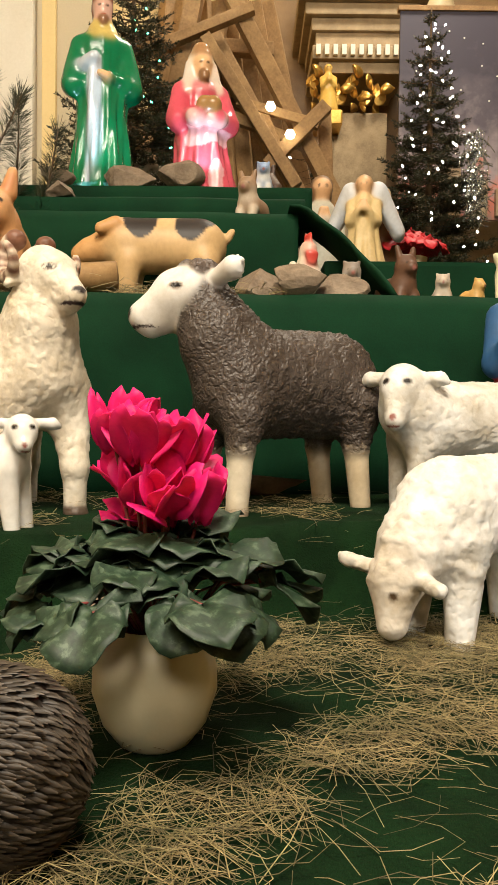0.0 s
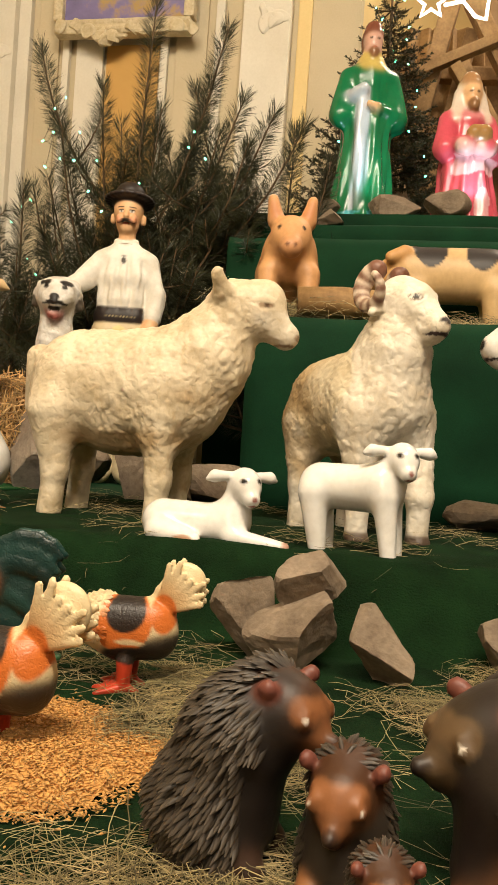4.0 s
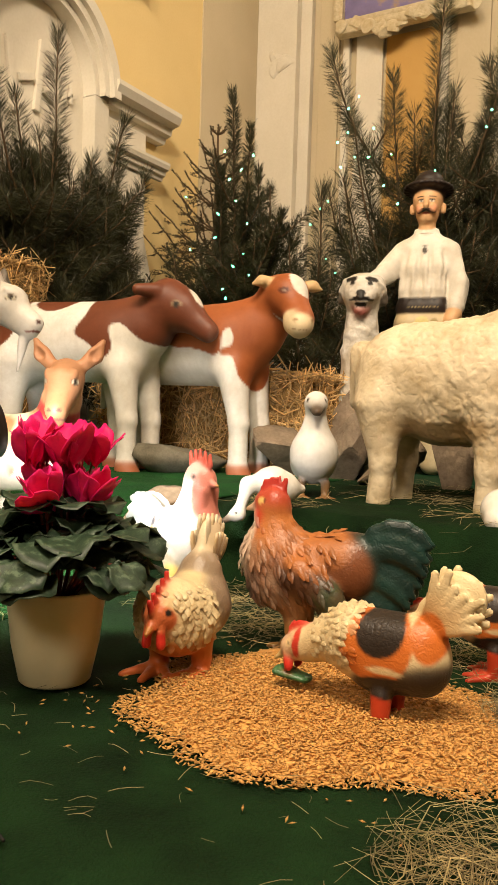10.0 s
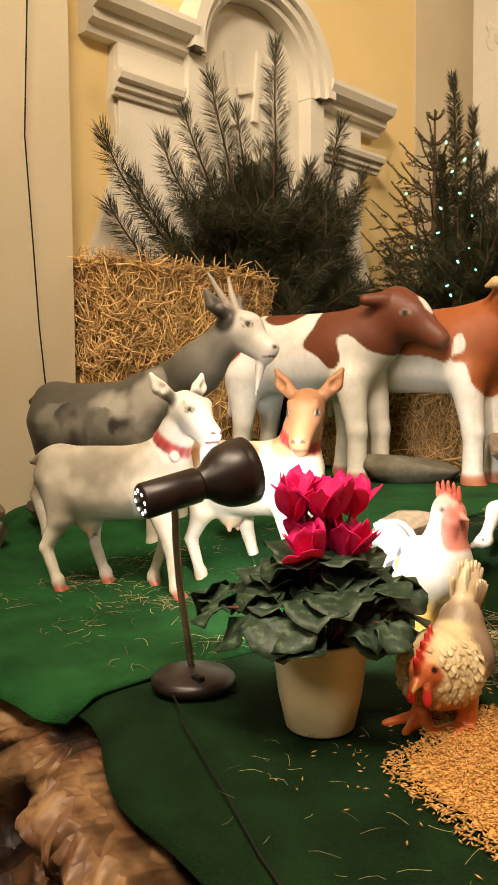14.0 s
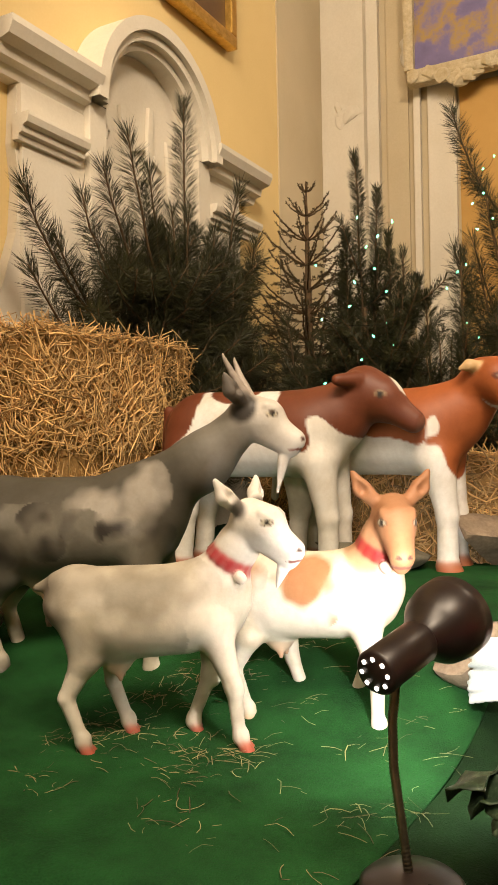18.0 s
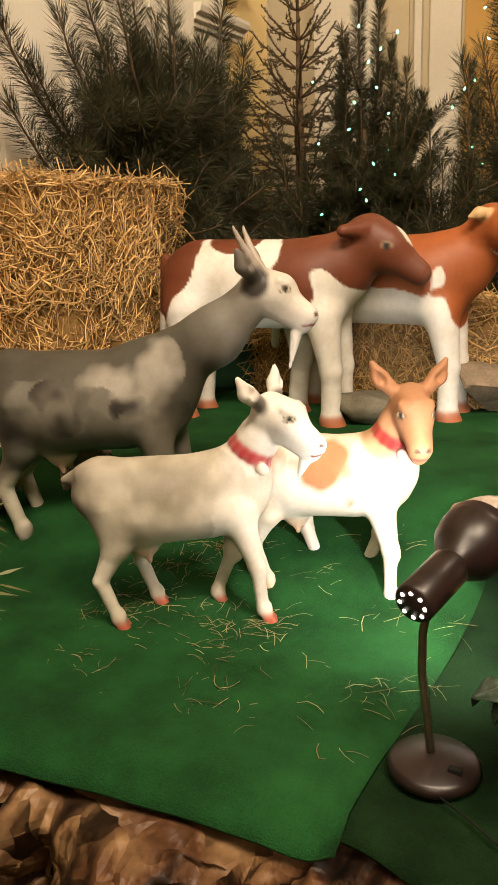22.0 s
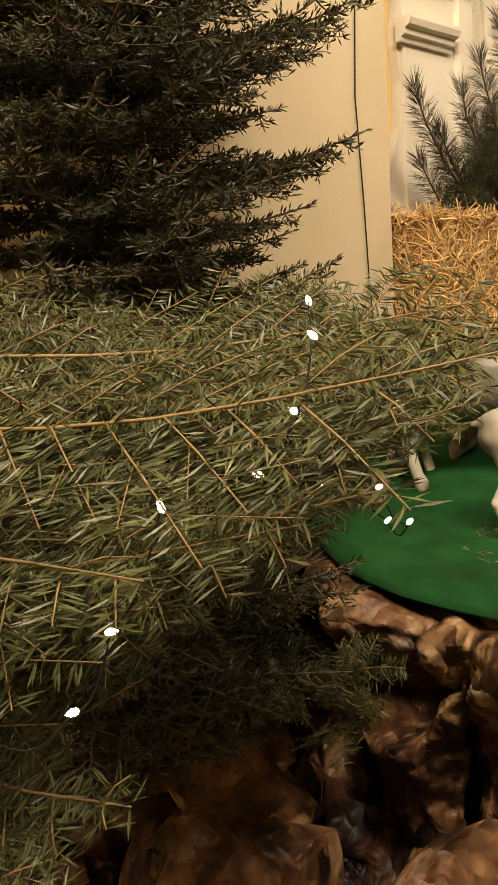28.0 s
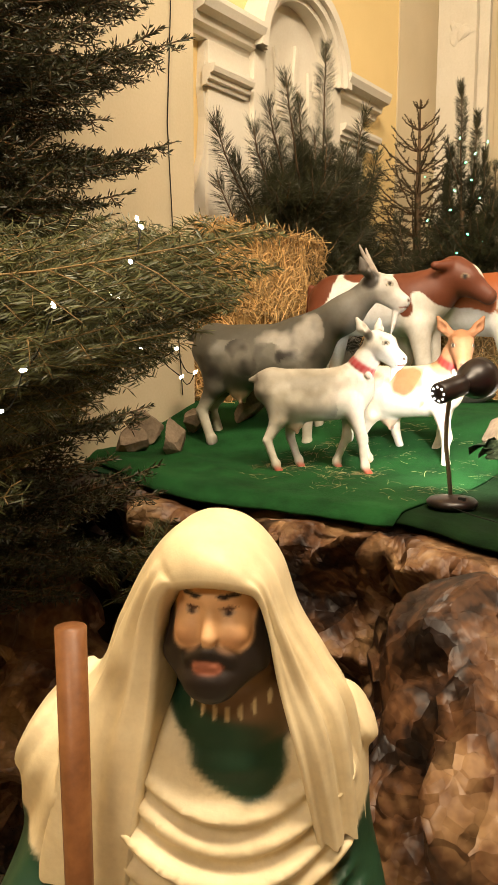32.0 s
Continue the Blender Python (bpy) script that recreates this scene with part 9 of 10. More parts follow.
def pine(m, tips, fill, spread, label, seed, needle=0.095, dense=700, low=0.2):
    """A cut pine: long upright shoots like bottle brushes, dense and dark below. tips: ends of the tall shoots."""
    nd, rng = Needles(seed), random.Random(seed)
    tree = base("pine_tree", m, label, "pine tree", "conifers behind the stage")
    ends = [(Vector(t), True) for t in tips]
    top = max(t[2] for t in tips)
    for i in range(fill):
        a = rng.uniform(0, 2 * math.pi)
        z = rng.uniform(low, 0.76) * top
        r = rng.uniform(0.2, 1.0) * (1.25 - 0.5 * z / top)
        ends.append((Vector((math.cos(a) * spread[0] * r, math.sin(a) * spread[1] * r, z)), False))
    for e, tall in ends:
        foot = Vector((0, 0, min(e.z - 0.15, top * rng.uniform(0.12, 0.34))))
        if tall and math.hypot(e.x, e.y) > 0.25:
            foot.z = e.z * rng.uniform(0.42, 0.6)
        out = Vector((e.x - foot.x + rng.gauss(0, 0.1), e.y - foot.y + rng.gauss(0, 0.1), 0)) * 0.14
        pts = bowed(foot, e, out - Vector((0, 0, 0.05)), 8, 0.006, rng)
        nd.twig(pts, [0.009 - 0.0008 * i for i in range(8)])
        nd.clothe(pts, dense * (1.5 if tall else 1.2), needle, 0.82, 0.34 if tall else 0.1)
        for j in range(rng.randrange(4, 8)):
            t = rng.uniform(0.3, 0.62 if tall else 0.8)
            p = pts[int(t * 7)]
            d = ((e - foot).normalized() + Vector((rng.gauss(0, 0.9), rng.gauss(0, 0.9), rng.gauss(-0.1, 0.3)))).normalized()
            k = rng.uniform(0.14, 0.34)
            sub = bowed(p, p + d * k, (0, 0, -0.02), 5)
            nd.twig(sub, [0.005, 0.0045, 0.004, 0.003, 0.002])
            nd.clothe(sub, dense * 1.5, needle * 0.9, 0.92, 0.1)
    part("trunk", tube_mesh("trunk", [(0, 0, 0), (0.005, 0.005, top * 0.3), (0.0, 0, top * 0.6)], [0.03, 0.024, 0.01], 10), BARK, tree)
    part("branch", nd.wood_mesh(), BARK, tree)
    part("crown", nd.needle_mesh(0.0016), NEEDLE, tree)
    return tree


pine(pose(-3.4, 2.82, 1.2), ((0.1, -0.15, 1.96), (0.1, -0.55, 1.7), (0.08, -0.69, 1.53), (0.06, -0.8, 1.4), (0.04, -1.08, 1.37), (0.1, 0.35, 1.72), (0.11, 0.27, 1.32), (0.02, -1.05, 1.1), (0.08, 0.56, 1.5), (0.06, -0.36, 1.62), (0.04, -0.92, 1.22), (0.1, 0.1, 1.45), (0.1, -0.3, 1.35)), 110, (0.22, 0.5), "dark green pine with long needles before the niche", 1, low=0.3)
pine(pose(-2.7, 3.32, 1.2), ((-0.04, 0, 1.83), (0.06, 0, 1.64), (0.12, 0, 1.42), (-0.1, 0, 1.46), (0.26, 0.0, 1.2)), 22, (0.34, 0.2), "slim dark green pine with small lights", 2, needle=0.06, dense=1300)
pine(pose(-1.8, 3.62, 1.2), ((0.03, 0, 2.32), (0.38, 0, 2.13), (-0.55, 0, 2.07), (-0.22, 0.02, 1.89), (-0.46, 0, 1.15), (0.48, 0, 1.81), (0.63, 0, 1.74), (0.24, 0.05, 1.7), (0.78, 0, 1.68), (-0.38, 0, 1.52), (-0.01, 0.03, 1.7)), 34, (0.66, 0.2), "tall spreading pine behind the herdsman", 3)
pine(pose(-1.2, 3.85, 1.2), ((-0.42, 0, 1.96), (-0.14, 0, 1.66), (0.1, 0, 1.75), (0.28, 0, 1.6), (-0.56, 0, 1.68)), 24, (0.34, 0.2), "pine with upright shoots beside the draped steps", 4)
pine(pose(-2.3, 3.35, 1.2), ((0.05, 0, 1.3), (-0.12, 0, 1.1)), 12, (0.3, 0.2), "low dark pine behind the calves", 5, low=0.15)
pine(pose(-3.0, 3.5, 1.2), ((-0.2, 0, 1.1), (0.1, 0, 1.2)), 14, (0.35, 0.25), "low dark pine behind the straw bales", 6, low=0.15)


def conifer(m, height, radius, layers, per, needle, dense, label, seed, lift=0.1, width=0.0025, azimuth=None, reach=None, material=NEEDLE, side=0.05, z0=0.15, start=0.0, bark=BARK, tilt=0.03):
    """A fir or spruce: whorls of flat branches with side twigs on a straight trunk."""
    nd, rng = Needles(seed), random.Random(seed)
    tree = base("fir_tree", m, label, "fir tree", "conifers behind the stage")
    for li in range(layers):
        t = li / (layers - 1)
        z = height * (z0 + (0.97 - z0) * t)
        for j in range(per):
            a = 2 * math.pi * (j + 0.37 * li) / per + rng.uniform(-0.2, 0.2)
            if azimuth and not (azimuth[0] < ((a + math.pi) % (2 * math.pi)) - math.pi < azimuth[1]):
                continue
            r = radius * (1 - t) ** 0.8 + 0.06
            if reach:
                r = reach(a, z)
            r *= rng.uniform(0.82, 1.1)
            d = Vector((math.cos(a), math.sin(a), 0))
            end = d * r + Vector((0, 0, z + lift * r + rng.uniform(-tilt, tilt)))
            pts = bowed((0, 0, z), end, (0, 0, -0.06 * r - 0.01), 9, 0.004, rng)
            nd.twig(pts, [0.006 * (1 - 0.08 * i) for i in range(9)], 6)
            nd.clothe(pts, dense, needle, 0.8, 0.25, 0.5)
            n = int(r / side)
            lat = Vector((-d.y, d.x, 0))
            for q in range(1, n):
                f = q / n
                p = pts[0].lerp(pts[-1], f) + Vector((0, 0, (-0.06 * r - 0.01) * math.sin(math.pi * f)))
                for s in (1, -1):
                    k = min(0.26, 0.55 * r * (1.05 - f)) * rng.uniform(0.75, 1.15)
                    e = p + (d * 0.62 + lat * s * 0.78).normalized() * k + Vector((0, 0, rng.uniform(-0.03, 0.02)))
                    sub = bowed(p, e, (0, 0, -0.01), 5)
                    nd.twig(sub, [0.0028, 0.0025, 0.0022, 0.0018, 0.0012], 3)
                    nd.clothe(sub, dense, needle, 0.85, start, 0.5)
                    if k > 0.1:
                        for g in (0.4, 0.65):
                            p2 = p.lerp(e, g)
                            e2 = p2 + (d * 0.9 - lat * s * 0.2 + lat * s * 0.5 * rng.random()).normalized() * k * 0.45
                            nd.clothe([p2, e2], dense, needle, 0.85, 0.0, 0.5)
                            nd.twig([p2, e2], [0.0016, 0.001], 3)
    part("trunk", tube_mesh("trunk", [(0, 0, 0), (0.004, 0.003, height * 0.5), (0, 0, height)], [radius * 0.05 + 0.015, radius * 0.03 + 0.01, 0.004], 12), bark, tree)
    part("branch", nd.wood_mesh(), bark, tree)
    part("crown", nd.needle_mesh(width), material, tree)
    return tree


# bare spruce in the corner, dark firs behind the kings and before the backdrop
conifer(pose(-3.4, 4.22, 1.2), 2.06, 0.66, 12, 7, 0.016, 380, "thin spruce with short needles in the corner", 7, lift=0.75, width=0.0035, side=0.085, material=matter("dry_spruce_needles", (0.03, 0.028, 0.01), (0.08, 0.065, 0.025), 6.0, 0.6, 0.0, island=0.5))
conifer(pose(-0.74, 5.05, 2.595), 1.75, 0.5, 12, 7, 0.026, 360, "dark fir with fairy lights behind the kings", 8, lift=0.2, width=0.004)
conifer(pose(1.32, 6.05, 2.1), 2.4, 0.5, 14, 7, 0.03, 330, "dark fir with warm fairy lights", 9, lift=0.1, width=0.0045)
conifer(pose(0.42, 6.1, 2.1), 1.4, 0.3, 8, 6, 0.026, 420, "small dark fir with warm fairy lights", 12, lift=0.1, width=0.0045)


# the near fir: branches reach towards the stage
def fir_reach(az, z):
    side = math.exp(-((az - 0.6) / 0.6) ** 2)
    r = 0.55 + 0.36 * side
    low = 0.56 if z < 1.22 else (0.56 + 0.44 * (z - 1.22) / 0.2 if z < 1.42 else 1.0)
    lobe = 0.36 * math.exp(-((az - 1.2) / 0.3) ** 2 - ((z - 1.6) / 0.22) ** 2)
    return r * low * (1.0 - 0.16 * max(0, z - 1.75) / 1.0) + lobe


def fir_floor(p):
    """The height under which the fir keeps clear of the carpet and the rocks."""
    a, r = math.atan2(p.y, p.x), math.hypot(p.x, p.y)
    if a < 0.35:
        return 1.2 + 0.9 * (r - 0.5) if a > 0.15 and r > 0.5 else 0.0
    if r > 1.08:
        return 9.0
    return 1.12 - 0.15 * (a - 0.9) + (0.78 - 0.3 * max(0.0, a - 1.1)) * (r - 0.3)


def fir_bough(nd, branches, foot, end, drop, rng, allowed=lambda p: True, needle=0.033, first=0.2, gap=0.07, lean=(0.3, -0.3)):
    """One bough with side twigs in its own tilted plane, all clothed like combs."""
    way = end - foot
    r = way.length
    d = way.normalized()
    up = Vector((lean[0] + rng.gauss(0, 0.35), lean[1] + rng.gauss(0, 0.35), 0.75))
    lat = up.cross(d).normalized()
    up = d.cross(lat)
    face = tuple(up)
    pts = bowed(foot, end, drop, 8, 0.004, rng)
    branches.twig(pts, [0.004 * (1 - 0.11 * q) for q in range(8)], 5)
    nd.clothe(pts, 520, needle, 1.1, first, 0.9, False, face)
    k = int(r / gap)
    for q in range(k // 5, k + 1):
        f = q / (k + 0.5)
        p = pts[0].lerp(pts[-1], f) + drop * math.sin(math.pi * f)
        for s in (1, -1):
            g = min(0.24, 0.52 * r * (1.1 - f)) * rng.uniform(0.6, 1.15)
            e = p + (d * 0.68 + lat * s * 0.73).normalized() * g + Vector((0, 0, rng.uniform(-0.04, 0.02)))
            if not allowed(e):
                continue
            sub = [p, p.lerp(e, 0.5) + up * 0.006, e]
            branches.twig(sub, [0.0014, 0.0011, 0.0008], 4)
            nd.clothe(sub, 440, needle, 1.1, 0.0, 0.93, False, face)
            if g > 0.1:
                for h, t in ((0.35, s), (0.42, -s), (0.7, -s)):
                    p2 = p.lerp(e, h)
                    e2 = p2 + (d * (0.35 if t == s else 0.98) + lat * s * (0.93 if t == s else -0.05)).normalized() * g * 0.45 + up * rng.uniform(-0.015, 0.015)
                    if allowed(e2):
                        branches.twig([p2, e2], [0.0009, 0.0006], 3)
                        nd.clothe([p2, e2], 440, needle, 1.1, 0.0, 0.93, False, face)


def near_fir(m, label, seed):
    nd, rng = Needles(seed), random.Random(seed)
    tree = base("fir_tree", m, label, "fir tree")
    branches = Needles(seed + 1)
    n = 44
    clear = lambda p: p.z > fir_floor(p)
    for i in range(n + 12):
        z = 0.95 + 0.73 * i / n + rng.uniform(-0.05, 0.05)
        a = -1.25 + 3.0 * ((i * 0.618034) % 1.0)
        if i >= n:
            z, a = 1.42 + 0.028 * (i - n), rng.uniform(0.85, 1.4)
        r = fir_reach(a, z) * rng.uniform(0.78, 1.06)
        end = Vector((math.cos(a) * r, math.sin(a) * r, z + rng.uniform(-0.2, 0.13)))
        if not clear(end):
            if fir_floor(end) > z + 0.16:
                continue
            end.z = fir_floor(end) + 0.02
        fir_bough(nd, branches, Vector((0, 0, z)), end, Vector((0, 0, -0.04)), rng, clear)
    part("trunk", tube_mesh("trunk", [(0, 0, 0), (0.01, 0.005, 1.0), (0, 0, 1.9)], [0.06, 0.042, 0.008], 12), BARK, tree)
    part("branch", branches.wood_mesh(), TWIG, tree)
    part("crown", nd.needle_mesh(0.0019), FIR, tree)
    return tree


def cut_bough(m, boughs, label, seed):
    """Cut fir boughs pushed in among the rocks."""
    nd, rng = Needles(seed), random.Random(seed)
    thing = base("fir_branch", m, label, "fir branch")
    branches = Needles(seed + 1)
    for a, b in boughs:
        fir_bough(nd, branches, Vector(a), Vector(b), Vector((0, 0, 0.03)), rng, first=0.05, gap=0.05)
    part("branch", branches.wood_mesh(), TWIG, thing)
    part("needles", nd.needle_mesh(0.0018), FIR, thing)
    return thing


near_fir(pose(-2.42, -0.82, 0), "large green fir with fairy lights beside the stage", 10)
cut_bough(pose(-2.56, 0.24, 0.78), (((0, 0, 0), (0.26, -0.1, 0.14)), ((0, 0.02, 0.02), (0.24, 0.04, 0.16)), ((-0.06, 0, 0), (0.08, -0.2, 0.1)), ((0.02, 0, -0.06), (0.22, -0.14, 0.02)), ((-0.1, 0, 0.02), (-0.06, -0.24, 0.06))), "dark green cut fir boughs among the rocks", 21)
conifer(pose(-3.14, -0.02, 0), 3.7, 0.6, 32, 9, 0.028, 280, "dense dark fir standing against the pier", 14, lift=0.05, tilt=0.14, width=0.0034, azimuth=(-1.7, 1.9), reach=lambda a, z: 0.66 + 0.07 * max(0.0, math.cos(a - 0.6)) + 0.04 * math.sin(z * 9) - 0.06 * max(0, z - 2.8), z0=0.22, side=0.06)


# ---- fairy lights ----
def bulb_mesh(name, material, size):
    me = mesh_of(name, *lathe([(0.0, -size * 1.1), (size * 0.5, -size * 0.7), (size * 0.62, 0.0), (size * 0.4, size * 0.8), (0.0, size * 1.3)], 10), smooth=True)
    me.materials.append(material)
    return me


def light_string(name, points, material, size, label, cord=0.0011, sag=0.02, skip=1):
    thing = base(name, Matrix.Translation(points[0]), label, "string lights", "fairy lights")
    o = Vector(points[0])
    line = []
    for a, b in zip(points, points[1:]):
        a, b = Vector(a) - o, Vector(b) - o
        for i in range(5):
            t = i / 5
            line.append(a.lerp(b, t) - Vector((0, 0, sag * math.sin(math.pi * t))))
    line.append(Vector(points[-1]) - o)
    part("cord", tube_mesh("cord", line, cord, 5), CORD, thing)
    me = bulb_mesh("bulb", material, size)
    r = random.Random(len(points))
    for p in points:
        ob = part("bulb", me, None, thing)
        ob.matrix_basis = Matrix.Translation(Vector(p) - o) @ Euler((r.uniform(-1.5, 1.5), r.uniform(-1.5, 1.5), 0)).to_matrix().to_4x4()
    return thing


light_string("string_lights", [(-1.92, -0.36, 1.74), (-1.81, -0.467, 1.706), (-1.777, -0.529, 1.642), (-1.791, -0.564, 1.588), (-1.832, -0.643, 1.569), (-1.837, -0.701, 1.471), (-1.84, -0.742, 1.412), (-1.879, -0.798, 1.394), (-1.876, -0.81, 1.311), (-1.882, -0.865, 1.276)], BULB_WARM, 0.0056, "warm white fairy lights hung on the near fir")
light_string("string_lights", [(-2.1, -0.35, 1.5), (-1.99, -0.28, 1.5), (-1.92, -0.25, 1.5), (-1.895, -0.222, 1.452), (-1.95, -0.2, 1.44), (-2.03, -0.3, 1.6)], BULB_WARM, 0.0055, "warm white fairy lights at the tips of the near fir")
light_string("string_lights", [(-2.11, 3.42, 2.94), (-2.16, 3.42, 2.89), (-2.21, 3.42, 2.74), (-2.16, 3.42, 2.78), (-2.19, 3.42, 2.62), (-2.05, 3.42, 2.65), (-1.94, 3.42, 2.65), (-2.03, 3.42, 2.78), (-2.12, 3.42, 2.66), (-2.24, 3.4, 2.46), (-2.28, 3.4, 2.43), (-2.33, 3.4, 2.36), (-2.24, 3.4, 2.19), (-2.19, 3.4, 2.12), (-1.97, 3.42, 2.51), (-1.9, 3.42, 2.42), (-1.73, 3.42, 2.55), (-1.51, 3.42, 2.71), (-1.43, 3.42, 2.66), (-1.49, 3.42, 2.78)], BULB_GREEN, 0.0075, "green white fairy lights on the tall pine")
rl = random.Random(17)
light_string("string_lights", [(-2.72 + rl.uniform(-0.16, 0.24), 3.13 + rl.uniform(-0.03, 0.03), 2.68 - 0.05 * i) for i in range(16)], BULB_GREEN, 0.0075, "green white fairy lights on the slim pine")
light_string("string_lights", [(-0.74 + 0.3 * math.sin(i * 1.9) * (1 - i / 40), 4.62 + 0.05 * math.cos(i * 1.3) + i * 0.008, 2.95 + i * 0.042) for i in range(32)], BULB_GREEN, 0.008, "green white fairy lights on the dark fir")
light_string("string_lights", [(1.32 + (0.36 - 0.005 * i) * math.sin(i * 1.7), 5.68 + 0.06 * math.cos(i) + i * 0.004, 2.55 + i * 0.029) for i in range(62)], BULB_WARM, 0.012, "warm fairy lights on the fir before the backdrop")
light_string("string_lights", [(0.42 + (0.3 - 0.006 * i) * math.sin(i * 2.1), 5.75 + 0.06 * math.cos(i), 2.6 + i * 0.03) for i in range(28)], BULB_WARM, 0.011, "warm fairy lights on the small fir")


# ---- wall pictures ----
def sky_paint(name, stops, axis=2, scale=1.0, shift=0.0):
    """A painted gradient with brushed patches, along the object's own height."""
    m, nt, p = nodes_of(name)
    tc = nt.nodes.new("ShaderNodeTexCoord")
    sep = nt.nodes.new("ShaderNodeSeparateXYZ")
    link(nt, tc.outputs["Object"], sep.inputs[0])
    n = noise_node(nt, 3.0, 5.0)
    add = nt.nodes.new("ShaderNodeMath")
    add.operation = "MULTIPLY_ADD"
    link(nt, sep.outputs[axis], add.inputs[0])
    add.inputs[1].default_value = scale
    link(nt, n.outputs["Fac"], add.inputs[2])
    mul = nt.nodes.new("ShaderNodeMath")
    mul.operation = "ADD"
    link(nt, add.outputs[0], mul.inputs[0])
    mul.inputs[1].default_value = shift
    r = ramp_node(nt, mul.outputs[0], stops)
    link(nt, r.outputs[0], p.inputs["Base Color"])
    p.inputs["Roughness"].default_value = 0.6
    return m


picture = base("ceiling_painting", pose(-2.54, 5.17, 4.1), "blue and ochre painting in a carved cream frame", "painting")
CANVAS = sky_paint("blue_ochre_canvas", [(0.3, (0.12, 0.1, 0.2)), (0.5, (0.2, 0.17, 0.36)), (0.58, (0.42, 0.28, 0.09)), (0.7, (0.2, 0.18, 0.4))], 2, 0.15, 0.0)
part("canvas", box_bm(-0.44, -0.02, 0.08, 0.44, 0.03, 1.6), CANVAS, picture)
FRAME = matter("carved_cream_frame", (0.45, 0.36, 0.2), (0.72, 0.63, 0.45), 18.0, 0.5, 0.9, 60.0, depth=0.02)
for x0, x1, z0, z1 in ((-0.48, 0.48, 0.0, 0.1), (-0.5, -0.43, 0.101, 1.6), (0.43, 0.5, 0.101, 1.6)):
    bm = box_bm(x0, -0.06, z0, x1, 0.03, z1, 0.012)
    bmesh.ops.subdivide_edges(bm, edges=bm.edges, cuts=5, use_grid_fill=True)
    for v in bm.verts:
        v.co.y -= 0.02 * abs(noise.noise(v.co * 16))
    part("frame_rail", bm, FRAME, picture, "carved cream rail")
for i in range(12):
    bm = stone_mesh(200 + i, (0.04, 0.02, 0.035), 4)
    ob = part("carved_scroll", bm, FRAME, picture)
    ob.matrix_basis = pose(-0.44 + 0.08 * i, -0.06, 0.0 + 0.02 * (i % 2), 0, i * 40, 0)
wall_pic = base("wall_picture", pose(-3.69, 3.42, 3.96, 0, 0, -90), "dark picture in a gilded frame on the yellow wall", "picture")
part("canvas", box_bm(-0.3, 0.0, 0.05, 0.3, 0.03, 1.0), matter("dark_canvas", (0.08, 0.04, 0.015), (0.16, 0.08, 0.03), 6.0, 0.5, 0.1), wall_pic)
for x0, x1, z0, z1 in ((-0.36, 0.36, -0.02, 0.05), (-0.36, -0.29, 0.051, 1.0), (0.29, 0.36, 0.051, 1.0)):
    part("frame_rail", box_bm(x0, 0.0, z0, x1, 0.07, z1, 0.012), GILT, wall_pic, "gilded frame rail")
# small stucco flowers on the white pilaster
for x, z in ((-3.53, 4.02), (-3.06, 4.4), (-1.56, 4.2)):
    for i in range(7):
        ob = part("stucco_flower", stone_mesh(220 + i, (0.035, 0.012, 0.05), 4), WHITE_WALL, north, smooth=True)
        ob.matrix_basis = pose(x + 0.03 * math.sin(i * 2.0), -0.122 if x != -3.06 else -0.034, z + 0.035 * i - 0.1, 0, i * 30, 0)


# ---- stable of rough beams with the lit star ----
stable = base("stable", pose(0, 5.5, 2.595), "rough timber stable with leaning beams", "stable")


def beam(a, b, w, name="beam"):
    a, b = Vector(a), Vector(b)
    d = b - a
    bm = box_bm(-w / 2, -w / 2, 0, w / 2, w / 2, d.length, w * 0.12)
    for v in bm.verts:
        v.co.x += 0.015 * noise.noise(v.co * 4 + a)
        v.co.y += 0.015 * noise.noise(v.co * 4 + b)
    ob = part(name, bm, WOOD, stable)
    ob.matrix_basis = Matrix.Translation(a) @ d.to_track_quat("Z", "Y").to_matrix().to_4x4()


beam((0.62, 0.1, 0.3), (-0.24, 0.0, 1.86), 0.11)
beam((0.44, 0.25, 0.25), (-0.3, 0.22, 1.55), 0.13)
beam((0.3, -0.1, 0.4), (-0.32, -0.05, 1.4), 0.08)
beam((-0.95, 0.0, 1.22), (0.0, -0.08, 1.58), 0.07)
beam((-0.75, 0.1, 0.0), (-0.35, 0.1, 1.95), 0.12)
beam((-0.55, 0.3, 0.0), (-0.2, 0.3, 1.8), 0.1)
beam((-0.1, 0.0, 1.0), (0.45, -0.05, 0.82), 0.06)
beam((-0.15, 0.05, 0.92), (0.4, 0.1, 0.72), 0.07)
beam((0.1, -0.05, 0.55), (0.5, -0.05, 0.95), 0.09)
beam((0.05, 0.0, 0.95), (0.34, 0.0, 0.3), 0.07)
beam((0.55, 0.2, 0.0), (0.5, 0.2, 1.0), 0.1, "post")
beam((-0.9, 0.35, 1.55), (0.15, 0.35, 1.5), 0.1)
for i in range(9):
    beam((-0.7 + i * 0.14, 0.45, 0.4), (-0.62 + i * 0.09, 0.5, 1.9), 0.12, "board")
star = base("lit_star", pose(-0.5, 5.3, 4.34), "white light tube shaped as a star with a tail", "star decoration")
pts = []
for i in range(11):
    a = math.pi / 2 + i * math.pi / 5
    r = 0.11 if i % 2 == 0 else 0.045
    pts.append((r * math.cos(a), 0, r * math.sin(a)))
part("star_tube", tube_mesh("star_tube", pts, 0.011, 6), STAR_WHITE, star)
